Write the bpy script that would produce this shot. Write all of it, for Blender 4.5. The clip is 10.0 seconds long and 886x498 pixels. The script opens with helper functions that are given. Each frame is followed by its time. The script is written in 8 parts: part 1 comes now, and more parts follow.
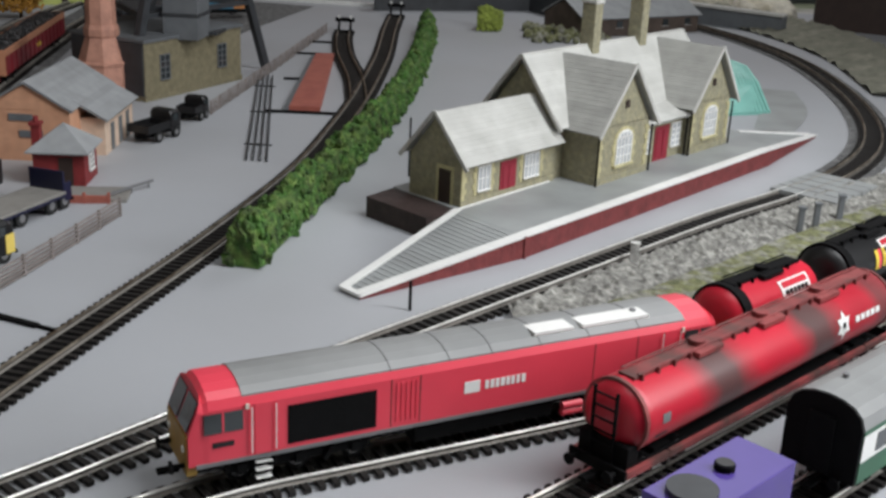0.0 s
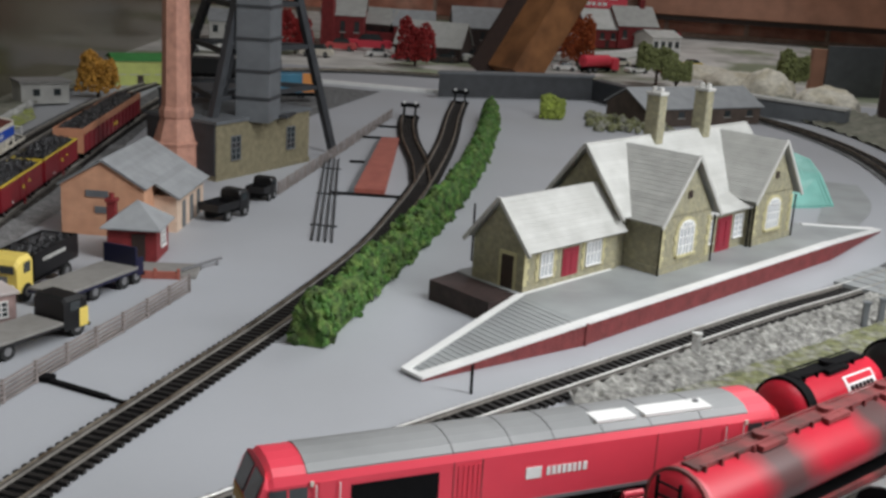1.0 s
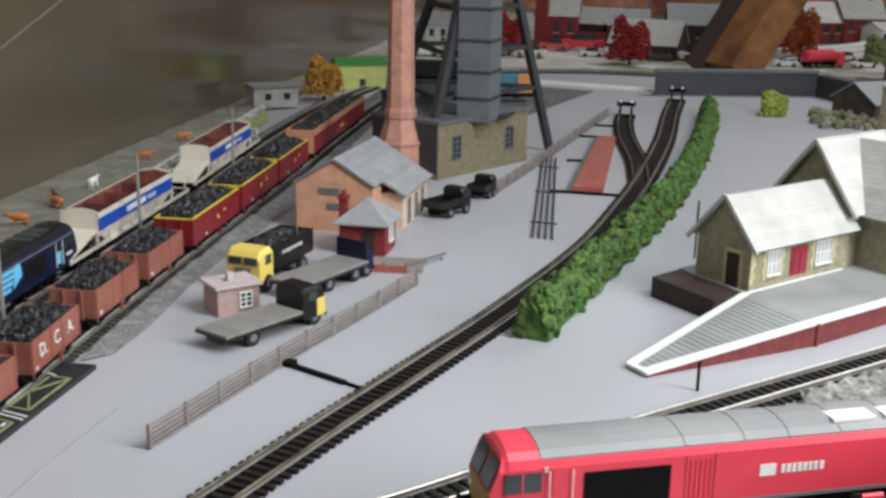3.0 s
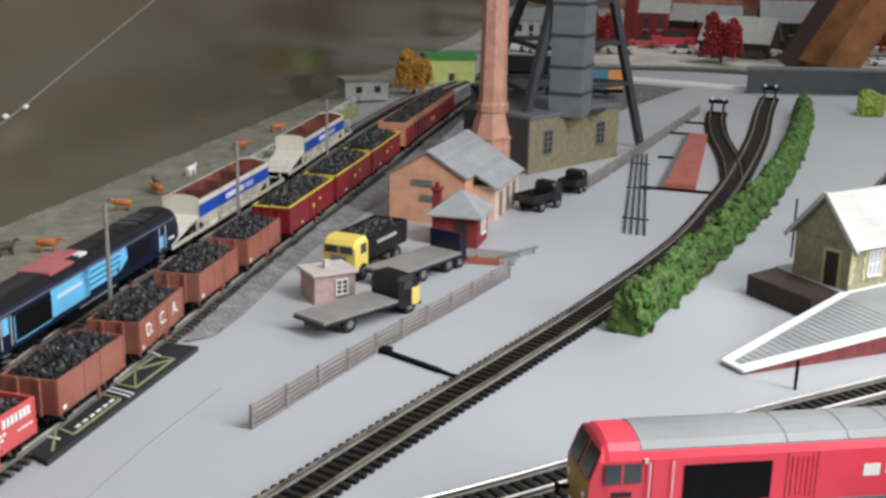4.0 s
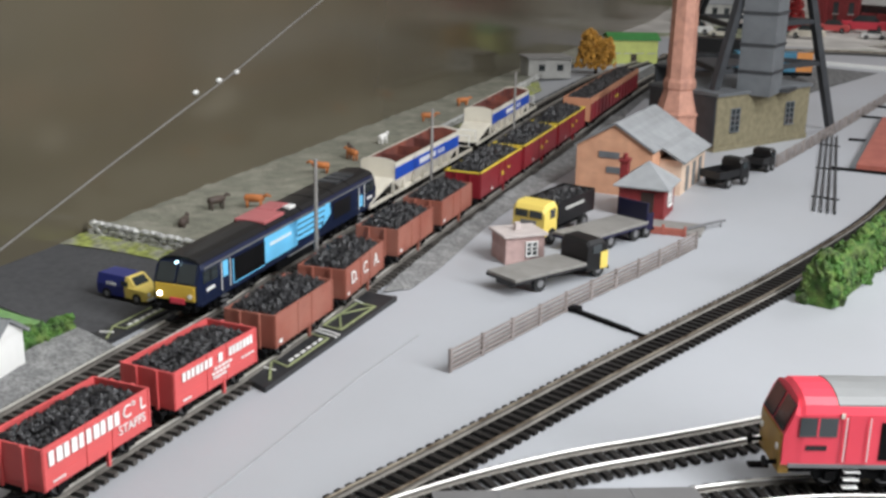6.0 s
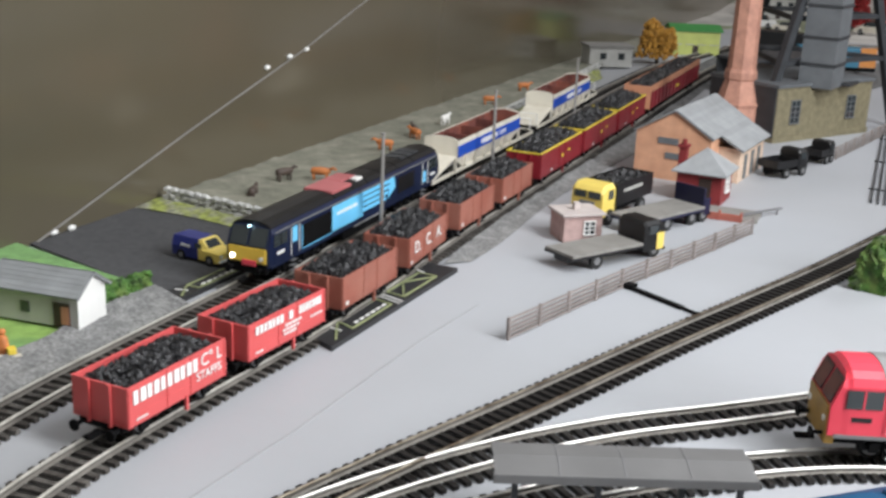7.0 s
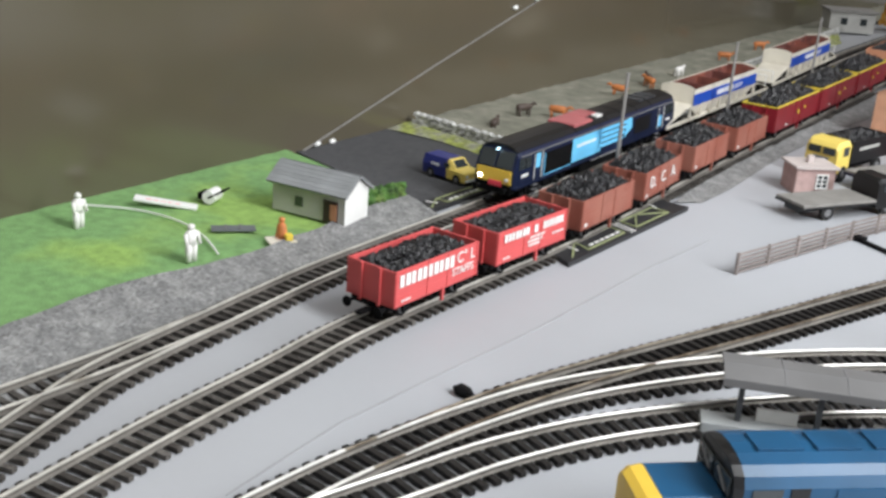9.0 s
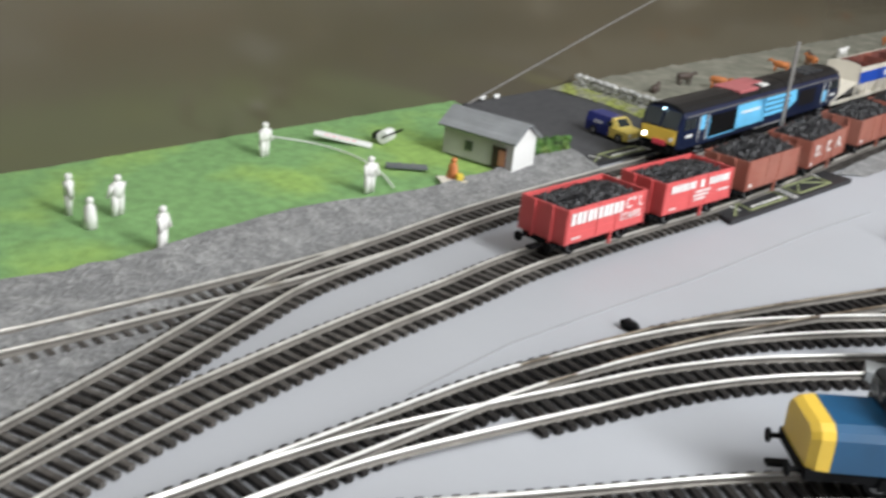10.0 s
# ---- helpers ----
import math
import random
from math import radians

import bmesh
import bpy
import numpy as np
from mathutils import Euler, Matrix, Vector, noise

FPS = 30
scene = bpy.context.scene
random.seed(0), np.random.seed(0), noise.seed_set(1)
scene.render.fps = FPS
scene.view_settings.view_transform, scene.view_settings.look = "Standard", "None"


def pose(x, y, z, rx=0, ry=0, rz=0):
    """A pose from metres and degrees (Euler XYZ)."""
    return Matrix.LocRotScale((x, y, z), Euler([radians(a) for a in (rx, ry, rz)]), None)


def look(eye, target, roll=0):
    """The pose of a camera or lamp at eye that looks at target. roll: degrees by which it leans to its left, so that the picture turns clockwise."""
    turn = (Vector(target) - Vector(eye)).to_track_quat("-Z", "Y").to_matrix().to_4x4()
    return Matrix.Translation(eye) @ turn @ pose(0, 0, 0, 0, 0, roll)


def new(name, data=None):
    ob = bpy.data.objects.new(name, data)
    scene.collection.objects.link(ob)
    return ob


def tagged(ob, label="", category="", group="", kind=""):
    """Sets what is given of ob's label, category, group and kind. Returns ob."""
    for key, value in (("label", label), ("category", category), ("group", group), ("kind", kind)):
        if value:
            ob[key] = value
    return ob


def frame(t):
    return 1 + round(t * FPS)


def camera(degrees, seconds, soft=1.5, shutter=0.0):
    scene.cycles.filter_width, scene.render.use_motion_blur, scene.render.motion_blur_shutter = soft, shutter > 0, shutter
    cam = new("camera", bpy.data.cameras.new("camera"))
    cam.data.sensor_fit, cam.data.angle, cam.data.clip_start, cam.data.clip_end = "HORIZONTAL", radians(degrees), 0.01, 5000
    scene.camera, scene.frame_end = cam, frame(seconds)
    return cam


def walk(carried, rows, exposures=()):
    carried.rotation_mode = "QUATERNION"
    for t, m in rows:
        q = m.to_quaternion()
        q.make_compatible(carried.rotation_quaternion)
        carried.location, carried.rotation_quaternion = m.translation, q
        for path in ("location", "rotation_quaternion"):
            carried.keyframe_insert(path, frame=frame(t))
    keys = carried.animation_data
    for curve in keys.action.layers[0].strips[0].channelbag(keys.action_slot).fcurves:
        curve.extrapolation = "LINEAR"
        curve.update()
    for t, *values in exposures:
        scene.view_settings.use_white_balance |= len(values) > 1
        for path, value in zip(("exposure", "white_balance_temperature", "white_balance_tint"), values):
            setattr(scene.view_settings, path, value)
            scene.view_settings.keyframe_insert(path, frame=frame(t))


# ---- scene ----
# ---- camera ----
cam = camera(43.0, 10.0, soft=2.85, shutter=0.35)
PATH = [
    (0, (0.09099, 0.10606, 0.26083), (-0.04580, 1.98932, -0.39841), 2.830),
    (0.5, (0.09003, 0.10264, 0.26282), (-0.09120, 2.00414, -0.33000), 2.977),
    (1, (0.08667, 0.09677, 0.26414), (-0.15997, 2.01117, -0.25953), 3.468),
    (1.5, (0.08532, 0.09464, 0.26387), (-0.24922, 1.99891, -0.24783), 2.975),
    (2, (0.08154, 0.09074, 0.26199), (-0.35897, 1.97554, -0.24149), 2.675),
    (2.5, (0.08076, 0.08612, 0.26310), (-0.44333, 1.94503, -0.25630), 1.655),
    (4, (0.06885, 0.07224, 0.26075), (-0.66316, 1.85206, -0.28365), 1.272),
    (4.5, (0.06717, 0.06283, 0.25734), (-0.73109, 1.81617, -0.27987), 1.349),
    (5, (0.06184, 0.04778, 0.25119), (-0.86148, 1.73337, -0.30221), 1.599),
    (5.5, (0.06194, 0.04403, 0.25148), (-0.90498, 1.70084, -0.31424), 1.014),
    (7, (0.07386, 0.01057, 0.24708), (-0.98583, 1.59955, -0.34640), 2.418),
    (7.5, (0.07542, -0.00437, 0.24851), (-1.05877, 1.52544, -0.36249), 2.493),
    (8, (0.08092, -0.02247, 0.24420), (-1.12839, 1.43575, -0.39702), 3.814),
    (8.5, (0.08564, -0.04021, 0.24267), (-1.17476, 1.36742, -0.41305), 4.226),
    (9, (0.09004, -0.04780, 0.24005), (-1.22092, 1.29963, -0.44244), 4.306),
    (9.5, (0.09340, -0.06217, 0.23138), (-1.26371, 1.23384, -0.46044), 5.075),
    (10, (0.09745, -0.08715, 0.22303), (-1.34496, 1.09184, -0.50461), 6.047),
]
EXPOSURES = [(0, -0.90), (0.5, -0.90), (1, -0.82), (1.5, -0.70), (2, -0.57), (2.5, -0.46), (4, -0.25), (5, -0.19), (7, -0.02), (9, 0.02), (9.5, 0.01), (10, -0.02)]
walk(cam, [(t, look(eye, target, roll)) for t, eye, target, roll in PATH], EXPOSURES)

# ---- light: a loft room lit by three added area lamps, none in view ----
world = bpy.data.worlds.new("loft_world")
world.use_nodes = True
world.node_tree.nodes["Background"].inputs[0].default_value = (0.9, 0.93, 1.0, 1)
world.node_tree.nodes["Background"].inputs[1].default_value = 0.02
scene.world = world


def added_lamp(eye, target, sx, sy, watts, color):
    d = bpy.data.lights.new("added_lamp", "AREA")
    d.shape, d.size, d.size_y, d.energy, d.color = "RECTANGLE", sx, sy, watts, color
    ob = new("added_lamp", d)
    ob.matrix_world = look(eye, target)
    return ob


added_lamp((0.82, 0.55, 0.78), (0.10, 0.62, 0), 0.35, 1.3, 35.0, (0.96, 0.98, 1.0))
# added far lamp brightens the town and gives the rails their glints
added_lamp((0.55, 2.75, 1.5), (0.0, 2.3, 0), 1.3, 0.35, 22.0, (0.96, 0.98, 1.0))
# added overhead fill for the near left side
added_lamp((-0.05, 0.0, 1.70), (-0.3, 0.5, 0), 0.9, 0.5, 9.5, (0.96, 0.98, 1.0))

# ---- materials ----
def material(name, color, rough=0.6, metal=0.0, var=0.15, scale=60.0, bump=0.0, bump_scale=400.0, second=None, mix_scale=8.0, lo=0.45, hi=0.62, spec=0.5, coat=0.0, random_amount=0.0, detail=4.0):
    m = bpy.data.materials.new(name)
    m.use_nodes = True
    nt = m.node_tree
    bsdf = nt.nodes["Principled BSDF"]
    bsdf.inputs["Roughness"].default_value = rough
    bsdf.inputs["Metallic"].default_value = metal
    bsdf.inputs["Specular IOR Level"].default_value = spec
    bsdf.inputs["Coat Weight"].default_value = coat
    bsdf.inputs["Coat Roughness"].default_value = 0.13
    geo = nt.nodes.new("ShaderNodeNewGeometry")
    tex = nt.nodes.new("ShaderNodeTexNoise")
    tex.inputs["Scale"].default_value, tex.inputs["Detail"].default_value = scale, detail
    nt.links.new(geo.outputs["Position"], tex.inputs["Vector"])
    ramp = nt.nodes.new("ShaderNodeMapRange")
    ramp.inputs[1].default_value, ramp.inputs[2].default_value = 0.3, 0.7
    ramp.inputs[3].default_value, ramp.inputs[4].default_value = 1 - var, 1 + var
    nt.links.new(tex.outputs["Fac"], ramp.inputs[0])
    base = nt.nodes.new("ShaderNodeRGB")
    base.outputs[0].default_value = (*color, 1)
    out = base.outputs[0]
    if second:
        tex2 = nt.nodes.new("ShaderNodeTexNoise")
        tex2.inputs["Scale"].default_value, tex2.inputs["Detail"].default_value = mix_scale, 5.0
        nt.links.new(geo.outputs["Position"], tex2.inputs["Vector"])
        fac = nt.nodes.new("ShaderNodeMapRange")
        fac.inputs[1].default_value, fac.inputs[2].default_value = lo, hi
        nt.links.new(tex2.outputs["Fac"], fac.inputs[0])
        mix = nt.nodes.new("ShaderNodeMix")
        mix.data_type = "RGBA"
        nt.links.new(fac.outputs[0], mix.inputs[0])
        nt.links.new(out, mix.inputs[6])
        mix.inputs[7].default_value = (*second, 1)
        out = mix.outputs[2]
    mul = nt.nodes.new("ShaderNodeVectorMath")
    mul.operation = "SCALE"
    nt.links.new(out, mul.inputs[0])
    amount = ramp.outputs[0]
    if random_amount:
        info = nt.nodes.new("ShaderNodeObjectInfo")
        rr = nt.nodes.new("ShaderNodeMapRange")
        rr.inputs[3].default_value, rr.inputs[4].default_value = 1 - random_amount, 1 + random_amount
        nt.links.new(info.outputs["Random"], rr.inputs[0])
        both = nt.nodes.new("ShaderNodeMath")
        both.operation = "MULTIPLY"
        nt.links.new(amount, both.inputs[0])
        nt.links.new(rr.outputs[0], both.inputs[1])
        amount = both.outputs[0]
    nt.links.new(amount, mul.inputs["Scale"])
    nt.links.new(mul.outputs[0], bsdf.inputs["Base Color"])
    if bump:
        tb = nt.nodes.new("ShaderNodeTexNoise")
        tb.inputs["Scale"].default_value, tb.inputs["Detail"].default_value = bump_scale, 6.0
        nt.links.new(geo.outputs["Position"], tb.inputs["Vector"])
        bn = nt.nodes.new("ShaderNodeBump")
        bn.inputs["Strength"].default_value, bn.inputs["Distance"].default_value = bump, 0.002
        nt.links.new(tb.outputs["Fac"], bn.inputs["Height"])
        nt.links.new(bn.outputs[0], bsdf.inputs["Normal"])
    return m


def glow(name, color, strength):
    m = bpy.data.materials.new(name)
    m.use_nodes = True
    b = m.node_tree.nodes["Principled BSDF"]
    b.inputs["Base Color"].default_value = (*color, 1)
    b.inputs["Emission Color"].default_value = (*color, 1)
    b.inputs["Emission Strength"].default_value = strength
    return m


M = {
    "joint": material("board_joint_grey", (0.31, 0.315, 0.325), 0.7, var=0.1, scale=40),
    "board": material("grey_painted_board", (0.40, 0.413, 0.440), 0.55, var=0.05, scale=4, bump=0.12, bump_scale=60, second=(0.35, 0.355, 0.37), mix_scale=2.5, lo=0.4, hi=0.75),
    "backwall": material("brown_satin_sheet", (0.104, 0.088, 0.059), 0.2, var=0.10, scale=3, bump=0.05, bump_scale=5, second=(0.088, 0.076, 0.051), mix_scale=1.6, spec=0.8, coat=0.4),
    "ceiling": material("cream_ceiling_paint", (0.34, 0.32, 0.30), 0.9, var=0.05, scale=2),
    "rail": material("nickel_silver_rail", (0.86, 0.85, 0.81), 0.33, 0.5, var=0.08, scale=90, second=(0.62, 0.59, 0.53), mix_scale=60, lo=0.55, hi=0.85),
    "rail_plain": material("grey_nickel_rail", (0.60, 0.58, 0.53), 0.38, 0.5, var=0.12, scale=90, second=(0.34, 0.31, 0.26), mix_scale=60, lo=0.5, hi=0.8),
    "rail_web": material("dark_rail_web", (0.20, 0.185, 0.165), 0.5, 0.4, var=0.2, scale=90),
    "rail_dull": material("dull_brown_rail", (0.40, 0.35, 0.28), 0.42, 0.9, var=0.2, scale=90, second=(0.16, 0.12, 0.085), mix_scale=50),
    "sleeper": material("black_plastic_sleeper", (0.014, 0.012, 0.011), 0.65, var=0.25, scale=300, random_amount=0.25, spec=0.3),
    "sleeper_dusty": material("dusty_brown_sleeper", (0.050, 0.044, 0.039), 0.8, var=0.3, scale=300, second=(0.095, 0.088, 0.08), mix_scale=120, random_amount=0.35, spec=0.3),
    "ballast": material("grey_ballast_chips", (0.19, 0.19, 0.19), 0.9, var=0.35, scale=420, bump=0.9, bump_scale=420, second=(0.26, 0.26, 0.255), mix_scale=120),
    "ballast_dark": material("dark_ash_ballast", (0.10, 0.10, 0.10), 0.9, var=0.5, scale=500, bump=1.0, bump_scale=420, second=(0.2, 0.2, 0.2), mix_scale=110),
    "red": material("bright_red_paint", (0.74, 0.058, 0.092), 0.40, var=0.04, scale=40),
    "red_tank": material("crimson_tank_paint", (0.55, 0.018, 0.040), 0.38, var=0.08, scale=30, second=(0.42, 0.016, 0.032), mix_scale=14),
    "grime": material("brown_weathering", (0.16, 0.085, 0.075), 0.7, var=0.25, scale=60, second=(0.24, 0.06, 0.06), mix_scale=40),
    "grime_red": material("weathered_red_frame", (0.24, 0.045, 0.045), 0.65, var=0.3, scale=80, second=(0.10, 0.04, 0.035), mix_scale=50),
    "loco_grey": material("warm_grey_roof_paint", (0.27, 0.275, 0.275), 0.5, var=0.06, scale=40, second=(0.23, 0.235, 0.235), mix_scale=18),
    "grey_band": material("mid_grey_paint", (0.16, 0.16, 0.165), 0.6, var=0.1, scale=60),
    "white": material("white_paint", (0.78, 0.78, 0.76), 0.45, var=0.05, scale=60),
    "glare_white": material("white_glare_paint", (0.82, 0.82, 0.80), 0.2, var=0.03, scale=60),
    "black": material("black_underframe", (0.0035, 0.0035, 0.004), 0.75, var=0.25, scale=120, bump=0.15, bump_scale=600, spec=0.12),
    "black_satin": material("black_satin_paint", (0.008, 0.008, 0.009), 0.42, var=0.15, scale=60),
    "glass": material("smoked_glazing", (0.035, 0.042, 0.045), 0.08, var=0.05, scale=30, spec=0.8),
    "glass_pale": material("pale_glazing", (0.50, 0.52, 0.54), 0.12, var=0.15, scale=120, spec=0.7),
    "yellow": material("warning_yellow_paint", (0.75, 0.50, 0.065), 0.45, var=0.06, scale=50),
    "mustard": material("dark_yellow_paint", (0.34, 0.20, 0.035), 0.55, var=0.25, scale=60),
    "navy": material("dark_blue_paint", (0.006, 0.012, 0.040), 0.4, var=0.08, scale=50),
    "cyan": material("light_blue_paint", (0.16, 0.55, 0.86), 0.4, var=0.05, scale=60),
    "container_blue": material("teal_container_paint", (0.035, 0.17, 0.27), 0.5, var=0.12, scale=50),
    "moss_dull": material("dull_olive_scatter", (0.17, 0.175, 0.085), 0.95, var=0.5, scale=200, bump=1.0, bump_scale=500, second=(0.25, 0.245, 0.21), mix_scale=80),
    "leaf_cream": material("cream_scatter_foam", (0.62, 0.58, 0.49), 0.9, var=0.2, scale=120, bump=0.8, bump_scale=300, second=(0.5, 0.45, 0.34), mix_scale=25),
    "plank_brown": material("pinkish_brown_board", (0.42, 0.21, 0.14), 0.6, var=0.2, scale=20, second=(0.34, 0.16, 0.10), mix_scale=4),
    "blue": material("rail_blue_paint", (0.012, 0.075, 0.165), 0.38, var=0.1, scale=40, second=(0.010, 0.06, 0.13), mix_scale=25),
    "sign_blue": material("royal_blue_paint", (0.018, 0.075, 0.42), 0.4, var=0.05, scale=60),
    "cream": material("cream_wagon_paint", (0.66, 0.62, 0.53), 0.5, var=0.08, scale=60, second=(0.50, 0.45, 0.37), mix_scale=45, lo=0.55, hi=0.8),
    "rust": material("rusty_hopper_inside", (0.12, 0.035, 0.028), 0.8, var=0.35, scale=70, second=(0.2, 0.06, 0.04), mix_scale=40),
    "bauxite": material("bauxite_brown_paint", (0.30, 0.112, 0.080), 0.6, var=0.08, scale=60, second=(0.27, 0.085, 0.058), mix_scale=40),
    "wagon_red": material("wagon_red_paint", (0.60, 0.092, 0.092), 0.5, var=0.06, scale=60),
    "maroon": material("maroon_wagon_paint", (0.20, 0.012, 0.020), 0.42, var=0.1, scale=60),
    "gold": material("yellow_rim_paint", (0.72, 0.55, 0.06), 0.5, var=0.05, scale=60),
    "tan_edge": material("tan_wagon_edge", (0.46, 0.21, 0.12), 0.6, var=0.1, scale=60),
    "coal": material("black_coal_lumps", (0.018, 0.018, 0.020), 0.35, var=0.5, scale=300, bump=0.5, bump_scale=500),
    "purple": material("purple_paint", (0.075, 0.045, 0.26), 0.38, var=0.06, scale=60),
    "green": material("dark_green_paint", (0.014, 0.10, 0.045), 0.45, var=0.1, scale=60),
    # station slate in two tones: glare lightens roof_white, shade darkens roof_shade
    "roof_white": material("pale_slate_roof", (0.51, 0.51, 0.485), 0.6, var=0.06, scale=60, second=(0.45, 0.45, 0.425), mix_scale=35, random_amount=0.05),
    "roof_shade": material("grey_and_shaded_slate_roof", (0.36, 0.36, 0.34), 0.65, var=0.1, scale=70, random_amount=0.07),
    "slate": material("blue_grey_slate", (0.27, 0.28, 0.29), 0.65, var=0.1, scale=70, second=(0.25, 0.26, 0.267), mix_scale=60, random_amount=0.08),
    "stone": material("olive_rubble_stone", (0.275, 0.258, 0.178), 0.85, var=0.18, scale=260, bump=0.4, bump_scale=300, second=(0.32, 0.295, 0.19), mix_scale=160),
    "stone_dull": material("drab_stone", (0.195, 0.170, 0.105), 0.85, var=0.2, scale=150, bump=0.4, bump_scale=250),
    "quoin": material("yellow_quoin_stone", (0.50, 0.455, 0.26), 0.8, var=0.15, scale=150),
    "door_red": material("red_door_paint", (0.27, 0.020, 0.038), 0.5, var=0.08, scale=80),
    "dark_wood": material("dark_brown_door", (0.035, 0.020, 0.016), 0.6, var=0.2, scale=90),
    "plat_red": material("red_brick_platform_face", (0.165, 0.030, 0.030), 0.7, var=0.25, scale=120, bump=0.3, bump_scale=300),
    "plat_top": material("grey_platform_paving", (0.30, 0.315, 0.315), 0.55, var=0.07, scale=60, second=(0.25, 0.26, 0.26), mix_scale=30),
    "dock": material("brown_brick_dock", (0.035, 0.021, 0.019), 0.7, var=0.3, scale=150, bump=0.3, bump_scale=300),
    "orange": material("salmon_card_brick", (0.61, 0.33, 0.205), 0.75, var=0.10, scale=180, second=(0.54, 0.285, 0.175), mix_scale=90),
    "cream_wall": material("pale_cream_wall", (0.62, 0.47, 0.36), 0.75, var=0.1, scale=150),
    "chimney": material("pink_buff_brick", (0.50, 0.255, 0.185), 0.75, var=0.12, scale=160, second=(0.42, 0.21, 0.155), mix_scale=70),
    "brick_red": material("red_brick_card", (0.20, 0.020, 0.022), 0.7, var=0.2, scale=160, bump=0.25, bump_scale=300),
    "pink": material("pink_stone_hut", (0.42, 0.29, 0.27), 0.8, var=0.12, scale=160, bump=0.3, bump_scale=300),
    "pale_roof": material("pale_flat_roof", (0.50, 0.44, 0.42), 0.7, var=0.08, scale=90),
    "lilac_grey": material("grey_brown_fence", (0.255, 0.222, 0.21), 0.75, var=0.2, scale=120),
    "steel_dark": material("dark_grey_girder", (0.040, 0.043, 0.048), 0.5, var=0.2, scale=70),
    "steel_mid": material("slate_grey_tower", (0.125, 0.135, 0.145), 0.6, var=0.12, scale=60),
    "leaf": material("hedge_foliage_foam", (0.048, 0.122, 0.020), 0.8, var=0.8, scale=150, bump=0.8, bump_scale=400, second=(0.095, 0.15, 0.034), mix_scale=90),
    "leaf_pale": material("pale_bush_foam", (0.26, 0.32, 0.06), 0.85, var=0.4, scale=120, bump=0.8, bump_scale=400),
    "leaf_olive": material("olive_tree_foam", (0.17, 0.19, 0.07), 0.85, var=0.4, scale=120, bump=0.8, bump_scale=400),
    "leaf_red": material("crimson_tree_foam", (0.25, 0.015, 0.015), 0.85, var=0.4, scale=120, bump=0.8, bump_scale=400),
    "leaf_rust": material("rusty_tree_foam", (0.34, 0.075, 0.018), 0.85, var=0.4, scale=120, bump=0.8, bump_scale=400),
    "leaf_amber": material("amber_tree_foam", (0.40, 0.20, 0.03), 0.85, var=0.4, scale=120, bump=0.8, bump_scale=400),
    "trunk": material("brown_tree_trunk", (0.06, 0.04, 0.03), 0.85, var=0.2, scale=100),
    "grass": material("bright_green_mat", (0.175, 0.330, 0.120), 0.9, var=0.18, scale=150, bump=0.5, bump_scale=700, second=(0.25, 0.40, 0.10), mix_scale=9, lo=0.5, hi=0.62),
    "moss": material("yellow_green_scatter", (0.30, 0.335, 0.085), 0.9, var=0.4, scale=200, bump=1.0, bump_scale=500, second=(0.29, 0.29, 0.22), mix_scale=70),
    "field": material("grey_green_field", (0.20, 0.198, 0.155), 0.95, var=0.2, scale=90, bump=0.8, bump_scale=300, second=(0.26, 0.25, 0.20), mix_scale=30),
    "wall_stone": material("pale_dry_stone", (0.50, 0.50, 0.48), 0.9, var=0.35, scale=200, bump=1.0, bump_scale=260, random_amount=0.18),
    "rock": material("grey_cast_rock", (0.20, 0.195, 0.18), 0.9, var=0.5, scale=220, bump=1.0, bump_scale=320, second=(0.31, 0.305, 0.28), mix_scale=130),
    "tarmac": material("dark_grey_tarmac", (0.060, 0.060, 0.064), 0.85, var=0.2, scale=250, bump=0.3, bump_scale=900),
    "crossing": material("black_crossing_board", (0.020, 0.020, 0.022), 0.6, var=0.2, scale=200),
    "lime": material("pale_green_line", (0.27, 0.30, 0.15), 0.6, var=0.15, scale=200),
    "bed": material("grey_planked_bed", (0.23, 0.22, 0.205), 0.65, var=0.12, scale=120),
    "lorry_navy": material("deep_navy_paint", (0.006, 0.007, 0.034), 0.4, var=0.1, scale=80),
    "lorry_yellow": material("primrose_cab_paint", (0.78, 0.60, 0.14), 0.42, var=0.05, scale=80),
    "van_blue": material("bright_navy_van_paint", (0.018, 0.026, 0.17), 0.35, var=0.06, scale=80),
    "tyre": material("black_tyre", (0.010, 0.010, 0.010), 0.7, var=0.2, scale=200),
    "pit_red": material("faded_red_brick_ramp", (0.36, 0.105, 0.075), 0.7, var=0.15, scale=140, second=(0.30, 0.08, 0.06), mix_scale=70),
    "canopy": material("grey_canopy_sheet", (0.14, 0.138, 0.138), 0.6, var=0.08, scale=50),
    "dark_shed": material("brown_plank_shed", (0.085, 0.062, 0.050), 0.8, var=0.25, scale=60),
    "timber": material("stained_roof_timber", (0.29, 0.125, 0.048), 0.55, var=0.3, scale=25, second=(0.18, 0.075, 0.03), mix_scale=10),
    "loft_brick": material("loft_brick_face", (0.30, 0.115, 0.075), 0.85, var=0.3, scale=30, second=(0.42, 0.22, 0.16), mix_scale=6, random_amount=0.25),
    "mortar": material("pale_mortar", (0.34, 0.24, 0.19), 0.9, var=0.2, scale=40),
    "far_board": material("pale_far_ground", (0.50, 0.48, 0.45), 0.8, var=0.25, scale=14, second=(0.22, 0.24, 0.16), mix_scale=5, lo=0.5, hi=0.6),
    "teal": material("turquoise_corrugated_sheet", (0.20, 0.47, 0.41), 0.5, var=0.1, scale=60),
